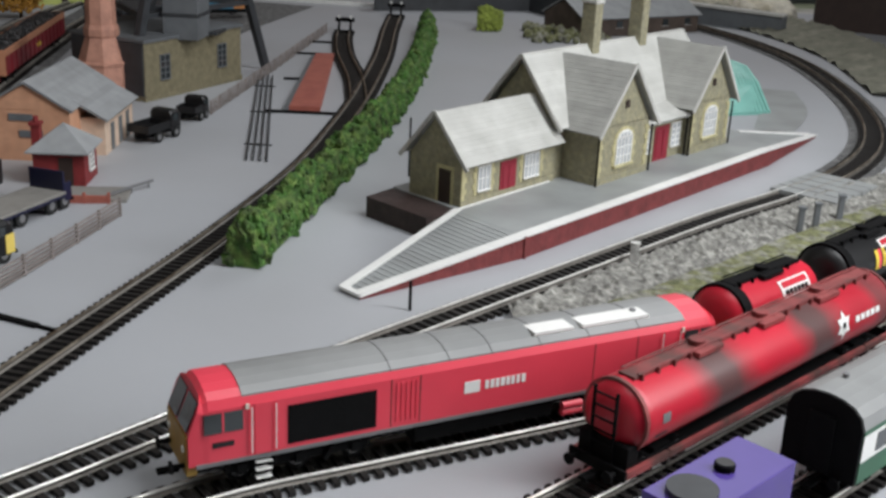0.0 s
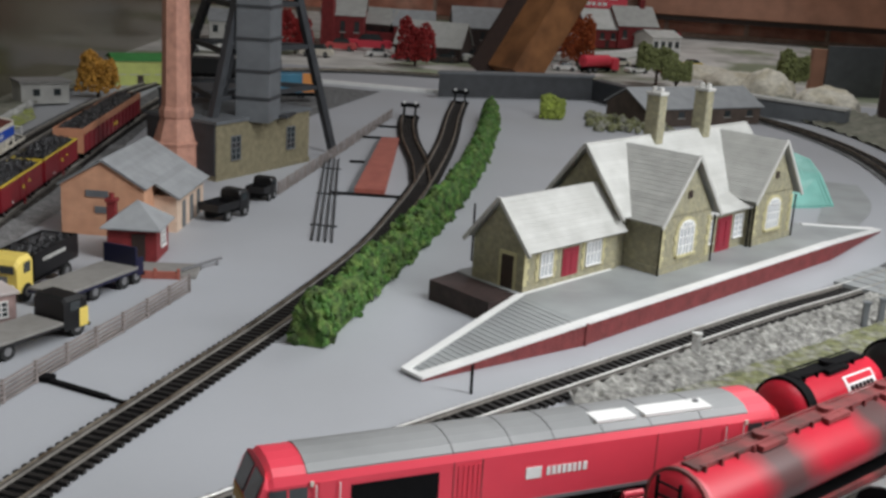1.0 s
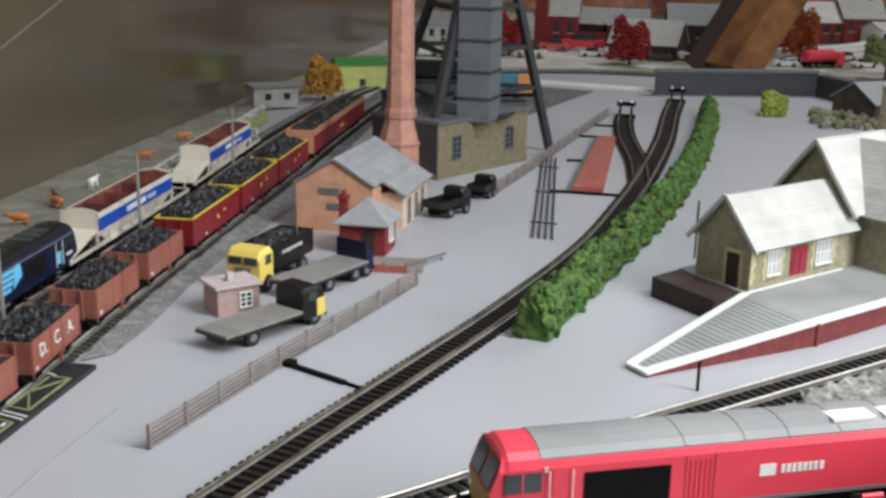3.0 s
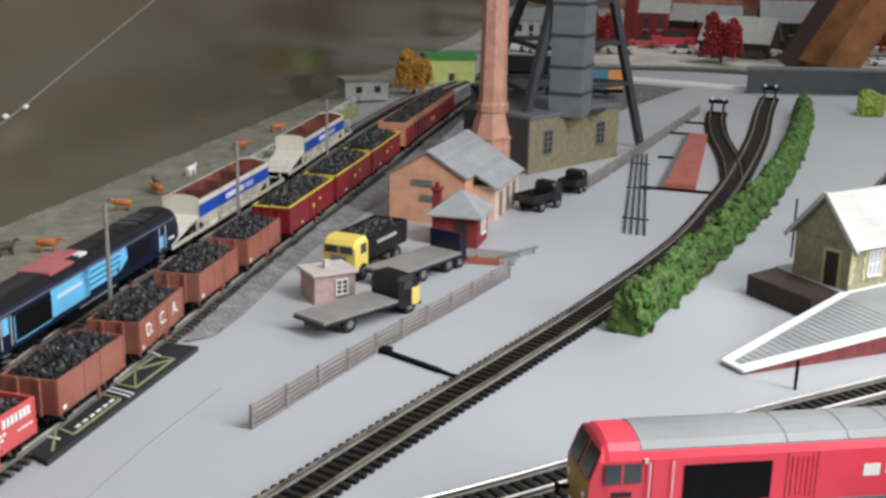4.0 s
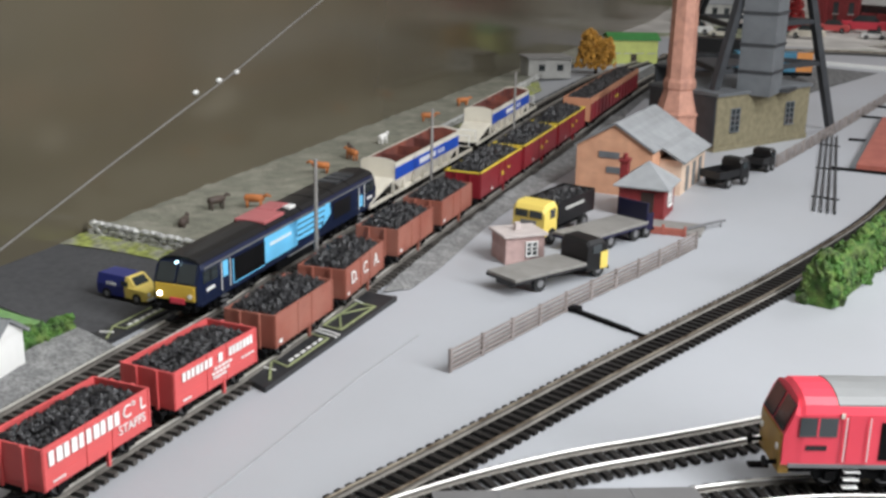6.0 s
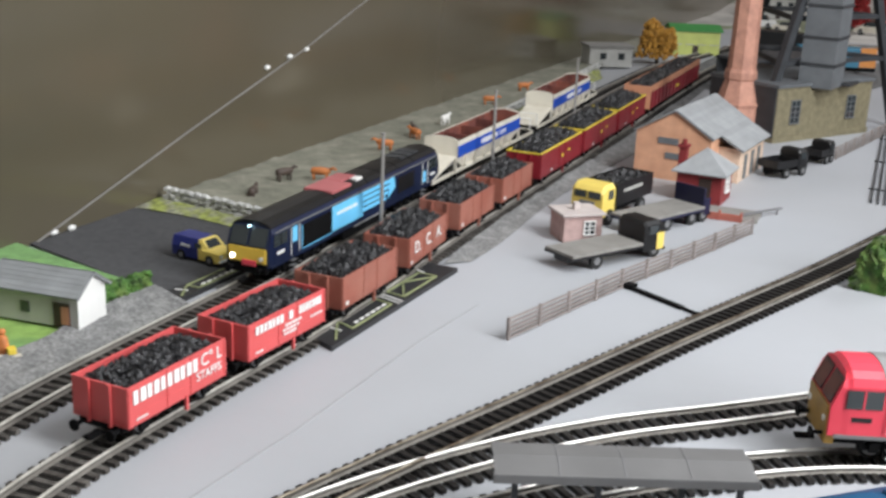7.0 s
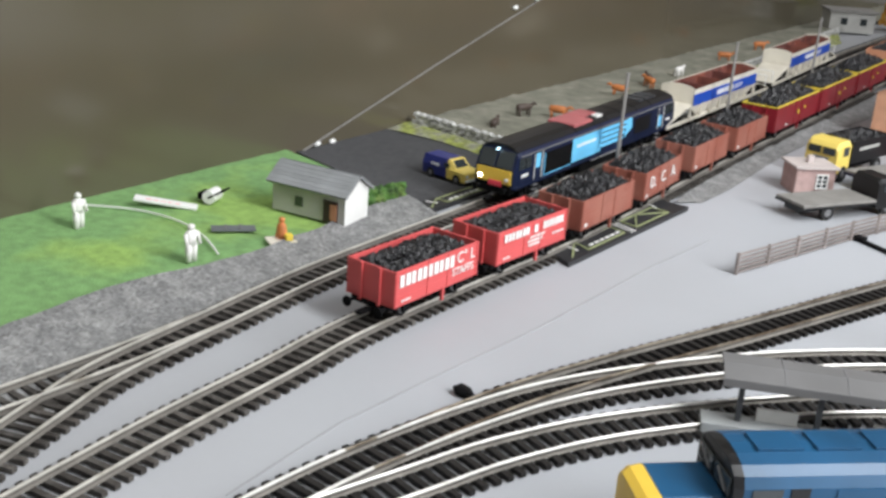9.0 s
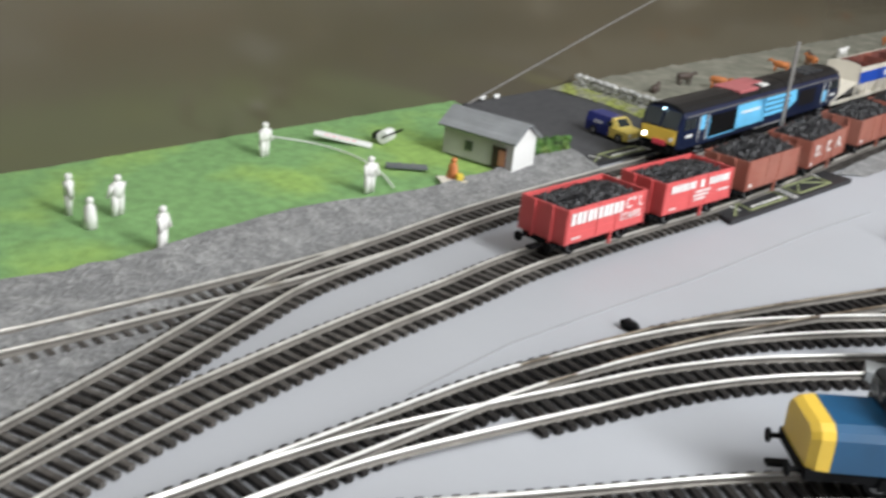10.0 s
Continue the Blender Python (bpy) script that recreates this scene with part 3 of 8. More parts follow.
stone_wall("pale dry stone wall along the cattle field", [(-0.463, 0.627), (-0.500, 0.752), (-0.526, 0.831), (-0.581, 1.054), (-0.632, 1.27), (-0.71, 1.60)], 0.0145, 5)
stone_wall("pale dry stone wall beside the tarmac yard", [(-0.604, 0.621), (-0.54, 0.624), (-0.466, 0.626)], 0.0145, 6)

# ---- rocky cutting below the station line ----
def rock_strip(label, left, right, z_top, mat, seed):
    """A craggy cutting face of fine facets between two lines."""
    bm = B()
    a, b = smooth_line(left, 0.0035), smooth_line(right, 0.0035)
    k = max(len(a), len(b))
    rows = []
    for i in range(k):
        p, q = a[int(i * (len(a) - 1) / (k - 1))], b[int(i * (len(b) - 1) / (k - 1))]
        row = []
        for j in range(15):
            u = j / 14
            c = p.lerp(q, u)
            h = z_top * (1 - u) ** 0.8 + 0.0021 * noise.noise(Vector((c.x * 130, c.y * 130, seed))) + 0.0026 * noise.noise(Vector((c.x * 300, c.y * 300, seed + 3)))
            h += 0.0026 * abs(noise.noise(Vector((c.x * 60, c.y * 60, seed + 9))))
            row.append(bm.verts.new((c.x, c.y, max(h, 0.0003))))
        rows.append(row)
    for r0, r1 in zip(rows, rows[1:]):
        for j in range(14):
            bm.faces.new((r0[j], r0[j + 1], r1[j + 1], r1[j]))
    return solid("rock_face", bm, mat, label, "rock", kind="structure")


rock_strip("pale cast rock cutting face below the station line", [(0.086, 0.738), (0.166, 0.842), (0.30, 1.0), (0.42, 1.14)], [(0.098, 0.708), (0.197, 0.816), (0.305, 0.945), (0.44, 1.09)], 0.0055, "rock", 21)
strip("grass_verge", "yellow-green scatter below the cast rock", "grass", [(0.12, 0.735), (0.20, 0.824), (0.306, 0.947), (0.44, 1.10)], [(0.135, 0.715), (0.225, 0.80), (0.325, 0.915), (0.48, 1.07)], 0.001, 0.003, "moss_dull", 0.0022, 22)

# ---- station platform ----
def N(x, y):
    """Platform plan, drawn at its deck height."""
    return (0.115 + 0.988 * (x - 0.115), 0.095 + 0.988 * (y - 0.095))


def platform():
    top = thing("station_platform", "grey platform with white edges and red brick face", "platform", kind="structure")
    zt = 0.0165
    # corners in the plan
    tip_l, tip_r = (-0.0200, 0.7575), (-0.0056, 0.7450)
    joint, bend = N(0.0930, 0.8525), N(0.0405, 0.9040)
    ramp_f, end_f = N(0.318, 1.165), (0.391, 1.292)
    back_r, end_b = (0.291, 1.236), (0.384, 1.297)
    bm = B()
    prism(bm, [joint, ramp_f, N(0.2985, 1.2375), N(0.235, 1.29), N(0.16, 1.20), N(0.010, 0.985), N(-0.012, 0.952), bend], 0.0, zt)
    part("deck", bm, "plat_top", top)
    bm = B()
    prism(bm, [N(0.0405, 0.9038), N(0.0214, 0.8793), N(-0.0291, 0.9228), N(-0.0125, 0.951)], 0.0, zt - 0.0006)
    part("loading_dock", bm, "dock", top, "dark brown brick dock end")
    # ramps
    for name, quad, ends in (("ramp", (tip_l, tip_r, joint, bend), (0.002, 0.002, zt, zt)), ("ramp", (N(0.2985, 1.2375), ramp_f, end_f, end_b), (zt, zt, 0.001, 0.001))):
        bm = B()
        hi = [bm.verts.new((x, y, z)) for (x, y), z in zip(quad, ends)]
        lo = [bm.verts.new((x, y, 0)) for x, y in quad]
        bm.faces.new(hi)
        bm.faces.new(lo[::-1])
        for i in range(4):
            bm.faces.new((lo[i], lo[(i + 1) % 4], hi[(i + 1) % 4], hi[i]))
        part(name, bm, "plat_top", top)
    # grooves across the ramp: raised planks
    a0, a1, b0, b1 = Vector((*tip_l, 0.002)), Vector((*bend, zt)), Vector((*tip_r, 0.002)), Vector((*joint, zt))
    for k in range(1, 26):
        t = k / 26
        p, q = a0.lerp(a1, t), b0.lerp(b1, t)
        p, q = p.lerp(q, 0.10), p.lerp(q, 0.90)
        bm = B()
        bar(bm, p + Vector((0, 0, 0.0001)), q + Vector((0, 0, 0.0001)), 0.0036, 0.00022)
        part("plank", bm, "plat_top", top)
    # white edging strips and red face
    def edge(a, za, b, zb, w, mat, name, out):
        bm = B()
        a, b = Vector((*a, za)), Vector((*b, zb))
        d = (b - a).normalized()
        s = side(d).normalized() * w
        o = -s.normalized() * out
        loft(bm, [[p + o + Vector((0, 0, -0.0010)), p + s + Vector((0, 0, -0.0010)), p + s + Vector((0, 0, 0.0008)), p + o + Vector((0, 0, 0.0008))] for p in (a, b)])
        part(name, bm, mat, top)
    edge(tip_r, 0.0028, joint, zt, 0.0066, "white", "edging", 0.0012)
    edge(joint, zt, ramp_f, zt, 0.0066, "white", "edging", 0.0012)
    edge(ramp_f, zt, end_f, 0.0025, 0.0055, "white", "edging", 0.0012)
    edge(bend, zt, tip_l, 0.0028, 0.0050, "white", "edging", 0.0008)
    edge(tip_l, 0.0028, tip_r, 0.0028, 0.0040, "white", "edging", 0.0008)
    edge(N(0.108, 1.0), zt, bend, zt, 0.0030, "white", "edging", -0.001)
    edge(end_b, 0.0025, N(0.2985, 1.2375), zt, 0.0040, "white", "edging", 0.0008)
    def face(a, za, b, zb):
        bm = B()
        a, b = Vector(a), Vector(b)
        n = (b - a).normalized()
        n = Vector((n.y, -n.x)) * 0.0006
        prism(bm, [tuple(a), tuple(a + n), tuple(b + n), tuple(b)], 0.0, 1.0)
        for v in bm.verts:
            t = ((v.co.xy - a).length) / (b - a).length
            v.co.z = 0.0002 if v.co.z < 0.5 else za + (zb - za) * min(1, max(0, t)) - 0.001
        part("brick_face", bm, "plat_red", top)
    face(tip_r, 0.002, joint, zt)
    face(joint, zt, ramp_f, zt)
    face(ramp_f, zt, end_f, 0.002)
    bm = B()
    box(bm, -0.001, 0.001, -0.0012, 0.0, 0, zt)
    ob = part("pier", bm, "plat_red", top)
    ob.matrix_basis = pose(*N(0.0935, 0.8522), 0, 0, 0, 52)
    return top


platform()


def window_unit(parent, x, z0, z1, w, y, cols, rows, glass="glass", mat="white"):
    """A white mullioned window on a wall that faces -y."""
    win = part("window", box(B(), x - w / 2, x + w / 2, y - 0.0006, y + 0.0004, z0, z1), glass, parent)
    def fr(a):
        part("frame", box(B(), *a), mat, win)
    t = 0.0011
    fr((x - w / 2 - t, x - w / 2, y - 0.0012, y, z0 - t, z1 + t))
    fr((x + w / 2, x + w / 2 + t, y - 0.0012, y, z0 - t, z1 + t))
    fr((x - w / 2, x + w / 2, y - 0.0012, y, z1, z1 + t))
    fr((x - w / 2 - t, x + w / 2 + t, y - 0.002, y, z0 - t, z0))
    for k in range(1, cols):
        xx = x - w / 2 + w * k / cols
        fr((xx - 0.0006, xx + 0.0006, y - 0.0011, y, z0, z1))
    for k in range(1, rows):
        zz = z0 + (z1 - z0) * k / rows
        fr((x - w / 2, x + w / 2, y - 0.0010, y, zz - 0.0004, zz + 0.0004))
    return win


def quoins(parent, x, y, z0, z1, dx, wide=0.006, mat="quoin"):
    k, z = 0, z0
    while z < z1 - 0.002:
        w = wide if k % 2 else wide * 0.62
        part("quoin", box(B(), *(sorted((x, x + dx * w))), y - 0.0007, y + 0.0003, z, min(z + 0.0042, z1)), mat, parent)
        z += 0.0046
        k += 1


def slope(parent, a, b, c, d, mat, courses, name="roof_slope", thick=0.0016):
    """A roof slope: eave a-b, ridge d-c, laid in stepped slate courses."""
    a, b, c, d = map(Vector, (a, b, c, d))
    nrm = (b - a).cross(d - a).normalized()
    if nrm.z < 0:
        nrm = -nrm
    roof = part(name, loft(B(), [[a, b, c, d], [p + nrm * thick for p in (a, b, c, d)]]), mat, parent)
    for k in range(courses):
        t0, t1 = k / courses, min(1.0, (k + 1.12) / courses)
        p, q, r, s = a.lerp(d, t0), b.lerp(c, t0), b.lerp(c, t1), a.lerp(d, t1)
        lo, hi = nrm * (thick + 0.0003), nrm * (thick + 0.0001)
        part("slate_course", loft(B(), [[p + nrm * thick * 0.5, q + nrm * thick * 0.5, r + nrm * thick * 0.5, s + nrm * thick * 0.5], [p + lo, q + lo, r + hi, s + hi]]), mat, roof)
    return roof


def station():
    st = thing("station_building", "stone country station with pale slate roofs and twin chimneys", "station", pose(*N(0.0412, 0.912), 0.0165, 0, 0, 54) @ Matrix.Scale(0.988, 4))
    Z0 = 0.0
    # low wing
    wv0, wv1, we, wr = -0.003, 0.049, 0.034, 0.067
    bm = B()
    prism(bm, [(0, wv0), (0.118, wv0), (0.118, wv1), (0, wv1)], 0, we)
    part("wall", bm, "stone", st)
    bm = B()
    loft(bm, [[(x, wv0, we - 0.001), (x, wv1, we - 0.001), (x, (wv0 + wv1) / 2, wr - 0.0015)] for x in (0.0, 0.118)])
    part("gable", bm, "stone", st)
    mid = (wv0 + wv1) / 2
    slope(st, (-0.003, wv0 - 0.006, we - 0.003), (0.122, wv0 - 0.006, we - 0.003), (0.122, mid, wr), (-0.003, mid, wr), "roof_white", 12)
    slope(st, (-0.003, wv1 + 0.006, we - 0.003), (0.122, wv1 + 0.006, we - 0.003), (0.122, mid, wr), (-0.003, mid, wr), "roof_white", 8)
    for s, v in ((1, wv0 - 0.008), (-1, wv1 + 0.008)):
        bm = B()
        bar(bm, (-0.0037, v, we - 0.0045), (-0.0037, mid, wr + 0.0015), 0.0016, 0.0030)
        part("bargeboard", bm, "buff", st)
    # end door and front openings of the wing
    part("door", box(B(), -0.0007, 0.0005, 0.006, 0.019, 0.0, 0.026), "dark_wood", st, "dark brown plank door")
    for y in (0.0045, 0.0192):
        part("door_surround", box(B(), -0.0010, 0.0003, y, y + 0.0022, 0, 0.028), "quoin", st)
    part("door_surround", box(B(), -0.0010, 0.0003, 0.0045, 0.0214, 0.0262, 0.029), "quoin", st)
    quoins(st, -0.0004, wv0, 0.004, we, 1)
    part("door", box(B(), 0.046, 0.066, wv0 - 0.0008, wv0, 0.0, 0.027), "door_red", st, "dark red panelled door")
    for x in (0.049, 0.0565):
        part("door_panel", box(B(), x, x + 0.006, wv0 - 0.0012, wv0, 0.003, 0.023), "door_red", st)
    window_unit(st, 0.026, 0.009, 0.027, 0.013, wv0, 3, 2, "glass_pale")
    window_unit(st, 0.086, 0.009, 0.027, 0.018, wv0, 4, 2, "glass_pale")
    for x, dx in ((0.0175, -1), (0.0345, 1), (0.0745, -1), (0.0975, 1)):
        quoins(st, x, wv0, 0.006, 0.031, dx, 0.0045)
    part("plinth", box(B(), -0.0012, 0.118, wv0 - 0.0014, wv0, 0, 0.0045), "stone", st)
    # main block
    mv0, mv1, me, mr = -0.002, 0.069, 0.0475, 0.0965
    mm = (mv0 + mv1) / 2
    part("wall", box(B(), 0.118, 0.364, mv0, mv1, 0, me), "stone", st)
    bm = B()
    loft(bm, [[(x, mv0, me - 0.001), (x, mv1, me - 0.001), (x, mm, mr - 0.002)] for x in (0.118, 0.364)])
    part("gable", bm, "stone", st)
    slope(st, (0.1135, mv0 - 0.008, me - 0.004), (0.371, mv0 - 0.008, me - 0.004), (0.371, mm, mr), (0.1135, mm, mr), "roof_white", 16)
    slope(st, (0.1135, mv1 + 0.008, me - 0.004), (0.371, mv1 + 0.008, me - 0.004), (0.371, mm, mr), (0.1135, mm, mr), "roof_white", 10)
    for x in (0.1127, 0.3718):
        for v in (mv0 - 0.009, mv1 + 0.009):
            part("bargeboard", bar(B(), (x, v, me - 0.0055), (x, mm, mr + 0.0015), 0.0016, 0.0030), "buff", st)
    part("ridge_cap", bar(B(), (0.113, mm, mr + 0.0016), (0.372, mm, mr + 0.0016), 0.003, 0.0018), "roof_white", st)
    # gabled bays
    for x0, x1, fv in ((0.130, 0.2045, -0.037), (0.285, 0.3555, -0.034)):
        xm = (x0 + x1) / 2
        be, br = 0.0470, 0.0945
        part("wall", box(B(), x0, x1, fv, mv0 + 0.002, 0, be), "stone", st)
        bm = B()
        loft(bm, [[(x0, y, be - 0.001), (x1, y, be - 0.001), (xm, y, br - 0.002)] for y in (fv, mm)])
        part("gable", bm, "stone", st)
        # bay slopes take roof_shade, their shade being put into the slate colour
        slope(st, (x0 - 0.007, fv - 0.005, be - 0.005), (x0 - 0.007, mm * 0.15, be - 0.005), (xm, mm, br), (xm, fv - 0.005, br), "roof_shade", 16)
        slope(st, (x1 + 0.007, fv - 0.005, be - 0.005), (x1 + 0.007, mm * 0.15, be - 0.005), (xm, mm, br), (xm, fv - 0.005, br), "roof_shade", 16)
        for xx in (x0 - 0.008, x1 + 0.008):
            part("bargeboard", bar(B(), (xx, fv - 0.0058, be - 0.0062), (xm, fv - 0.0058, br + 0.0014), 0.0016, 0.0030), "buff", st)
        window_unit(st, xm, 0.012, 0.035, 0.0215, fv, 4, 3, "glass_pale")
        arch = B()
        loft(arch, [[(xm + 0.0145 * math.cos(a), y, 0.035 + 0.0090 * math.sin(a)) for a in [math.pi * k / 10 for k in range(11)]] for y in (fv - 0.0008, fv + 0.0003)])
        part("arch_stone", arch, "quoin", st)
        light = B()
        loft(light, [[(xm + 0.0108 * math.cos(a), y, 0.0355 + 0.0062 * math.sin(a)) for a in [math.pi * k / 10 for k in range(11)]] for y in (fv - 0.0012, fv)])
        part("fanlight", light, "white", st)
        for dx in (-0.005, 0.0, 0.005):
            part("fanlight_pane", box(B(), xm + dx - 0.0016, xm + dx + 0.0016, fv - 0.0015, fv, 0.0365, 0.0395), "glass_pale", st)
        for xx, dd in ((xm - 0.0122, -1), (xm + 0.0122, 1)):
            quoins(st, xx, fv, 0.012, 0.036, dd, 0.0055)
        part("sill", box(B(), xm - 0.0145, xm + 0.0145, fv - 0.0026, fv, 0.0105, 0.0125), "quoin", st)
        quoins(st, x0 - 0.0004, fv, 0.006, be - 0.006, 1)
        quoins(st, x1 + 0.0004, fv, 0.006, be - 0.006, -1)
        part("plinth", box(B(), x0 - 0.0014, x1 + 0.0014, fv - 0.0014, fv + 0.02, 0, 0.006), "stone", st)
        for k in range(4):
            a = k * math.pi / 2 + math.pi / 4
            part("roundel", rod(B(), (xm + 0.0021 * math.cos(a), fv - 0.0008, 0.063 + 0.0021 * math.sin(a)), (xm + 0.0021 * math.cos(a), fv, 0.063 + 0.0021 * math.sin(a)), 0.0019, 10), "dark_wood", st)
        for xx in (x0 - 0.003, x1 + 0.003):
            part("drainpipe", rod(B(), (xx, fv - 0.002, 0.0), (xx, fv - 0.002, be - 0.006), 0.0009, 8), "black", st, "black drainpipe")
    # between the bays
    part("door", box(B(), 0.236, 0.260, -0.0268, -0.0255, 0.0, 0.031), "door_red", st, "dark red station door")
    for x in (0.2385, 0.2495):
        part("door_panel", box(B(), x, x + 0.008, -0.0274, -0.0262, 0.004, 0.027), "door_red", st)
    window_unit(st, 0.272, 0.010, 0.030, 0.014, -0.026, 2, 4, "glass_pale")
    window_unit(st, 0.222, 0.010, 0.030, 0.014, -0.026, 2, 4, "glass_pale")
    part("lean_to_wall", box(B(), 0.2045, 0.285, -0.026, mv0 + 0.001, 0, 0.0385), "stone", st)
    slope(st, (0.2065, -0.034, 0.0365), (0.283, -0.034, 0.0365), (0.283, 0.004, 0.050), (0.2065, 0.004, 0.050), "roof_white", 7, "veranda_roof")
    for x in (0.209, 0.2805):
        part("veranda_post", rod(B(), (x, -0.0325, 0), (x, -0.0325, 0.0365), 0.0010, 8), "black", st)
    # chimneys
    for x in (0.211, 0.289):
        stack = part("chimney", box(B(), x - 0.0056, x + 0.0056, mm - 0.0070, mm + 0.0070, mr - 0.012, mr + 0.037, 0.0006), "stone", st)
        part("chimney_cap", box(B(), x - 0.0064, x + 0.0064, mm - 0.0079, mm + 0.0079, mr + 0.037, mr + 0.040, 0.0006), "buff", stack)
        for dy in (-0.0036, 0.0036):
            part("chimney_pot", rod(B(), (x, mm + dy, mr + 0.040), (x, mm + dy, mr + 0.0440), 0.0026, 10, 0.0021), "buff", stack)
    return st


station()


# ---- yard buildings ----
def gabled(top, x0, x1, y0, y1, eave, ridge, wall_mat, roof_mat, over=0.004, along="y", courses=9):
    part("wall", box(B(), x0, x1, y0, y1, 0, eave), wall_mat, top)
    if along == "y":
        xm = (x0 + x1) / 2
        part("gable", loft(B(), [[(x0, y, eave - 0.0005), (x1, y, eave - 0.0005), (xm, y, ridge - 0.001)] for y in (y0, y1)]), wall_mat, top)
        k = (ridge - eave) / (xm - x0)
        for xe in (x0 - over, x1 + over):
            slope(top, (xe, y0 - over, eave - over * k), (xe, y1 + over, eave - over * k), (xm, y1 + over, ridge), (xm, y0 - over, ridge), roof_mat, courses)
    else:
        ym = (y0 + y1) / 2
        part("gable", loft(B(), [[(x, y0, eave - 0.0005), (x, y1, eave - 0.0005), (x, ym, ridge - 0.001)] for x in (x0, x1)]), wall_mat, top)
        k = (ridge - eave) / (ym - y0)
        for ye in (y0 - over, y1 + over):
            slope(top, (x0 - over, ye, eave - over * k), (x1 + over, ye, eave - over * k), (x1 + over, ym, ridge), (x0 - over, ym, ridge), roof_mat, courses)


def boiler_house():
    t = thing("boiler_house", "salmon card boiler house with grey slate roof", "building", pose(-0.3663, 0.9965, 0, 0, 0, 5))
    gabled(t, 0, 0.073, 0, 0.125, 0.0445, 0.0665, "orange", "slate", 0.0022, courses=11)
    # lower side wing towards the yard
    part("wing_wall", box(B(), 0.073, 0.094, 0.028, 0.118, 0, 0.033), "cream_wall", t, "pale cream side wall")
    slope(t, (0.098, 0.022, 0.031), (0.098, 0.124, 0.031), (0.060, 0.124, 0.052), (0.060, 0.022, 0.052), "slate", 6)
    for y in (0.045, 0.070, 0.094):
        part("door", box(B(), 0.0938, 0.0946, y, y + 0.010, 0.001, 0.025), "steel_mid", t)
    for z, x in ((0.0345, 0.022), (0.0205, 0.030)):
        part("vent", box(B(), x, x + 0.020, -0.0008, 0.0002, z, z + 0.006), "steel_mid", t, "grey-green vent panel")
    return t


boiler_house()


def octagon(r, z, cx, cy, n=8):
    return [(cx + r * math.cos(math.tau * (k + 0.5) / n), cy + r * math.sin(math.tau * (k + 0.5) / n), z) for k in range(n)]


def mill_chimney():
    t = thing("factory_chimney", "tall octagonal pinkish brick factory chimney", "chimney", pose(-0.3640, 1.262, 0))
    part("base", loft(B(), [octagon(0.0265, 0.0, 0, 0), octagon(0.0255, 0.038, 0, 0), octagon(0.0165, 0.066, 0, 0)]), "chimney", t)
    part("plinth_ring", loft(B(), [octagon(0.0265, 0.036, 0, 0), octagon(0.0275, 0.039, 0, 0), octagon(0.0255, 0.041, 0, 0)]), "chimney", t)
    part("collar", loft(B(), [octagon(0.0165, 0.064, 0, 0), octagon(0.0182, 0.067, 0, 0), octagon(0.0182, 0.074, 0, 0), octagon(0.0164, 0.078, 0, 0)]), "chimney", t)
    part("shaft", loft(B(), [octagon(0.0158, 0.077, 0, 0), octagon(0.0125, 0.300, 0, 0)]), "chimney", t)
    part("crown", loft(B(), [octagon(0.0125, 0.300, 0, 0), octagon(0.0150, 0.306, 0, 0), octagon(0.0150, 0.316, 0, 0)]), "chimney", t)
    return t


mill_chimney()


def weigh_hut():
    t = thing("weighbridge_hut", "small red brick hut with pyramid slate roof", "hut", pose(-0.2560, 0.938, 0, 0, 0, 8))
    part("wall", box(B(), -0.040, 0.0, 0.0, 0.040, 0, 0.028), "brick_red", t)
    a = 0.0045
    x0, x1, y0, y1, z = -0.040 - a, a, -a, 0.040 + a, 0.0265
    ap = (-0.020, 0.020, 0.0455)
    for p, q in (((x0, y0, z), (x1, y0, z)), ((x1, y0, z), (x1, y1, z)), ((x1, y1, z), (x0, y1, z)), ((x0, y1, z), (x0, y0, z))):
        p, q = Vector(p), Vector(q)
        bm = B()
        loft(bm, [[p, q, Vector(ap)], [p + Vector((0, 0, 0.0013)), q + Vector((0, 0, 0.0013)), Vector(ap) + Vector((0, 0, 0.0013))]])
        part("roof_slope", bm, "slate", t)
    part("chimney", box(B(), -0.0425, -0.0355, 0.008, 0.016, 0.0265, 0.046, 0.0005), "brick_red", t)
    part("chimney_cap", box(B(), -0.0435, -0.0345, 0.007, 0.017, 0.046, 0.0485), "brick_red", t)
    part("chimney_pot", rod(B(), (-0.039, 0.012, 0.0485), (-0.039, 0.012, 0.053), 0.0022, 8), "brick_red", t)
    w = window_unit(t, 0, 0, 0.012, 0.012, 0, 2, 3)
    w.matrix_basis = pose(0.0002, 0.020, 0.010, 0, 0, 90)
    part("doorway", box(B(), -0.020, -0.009, -0.0006, 0.0004, 0.0, 0.023), "dark_wood", t)
    return t


weigh_hut()


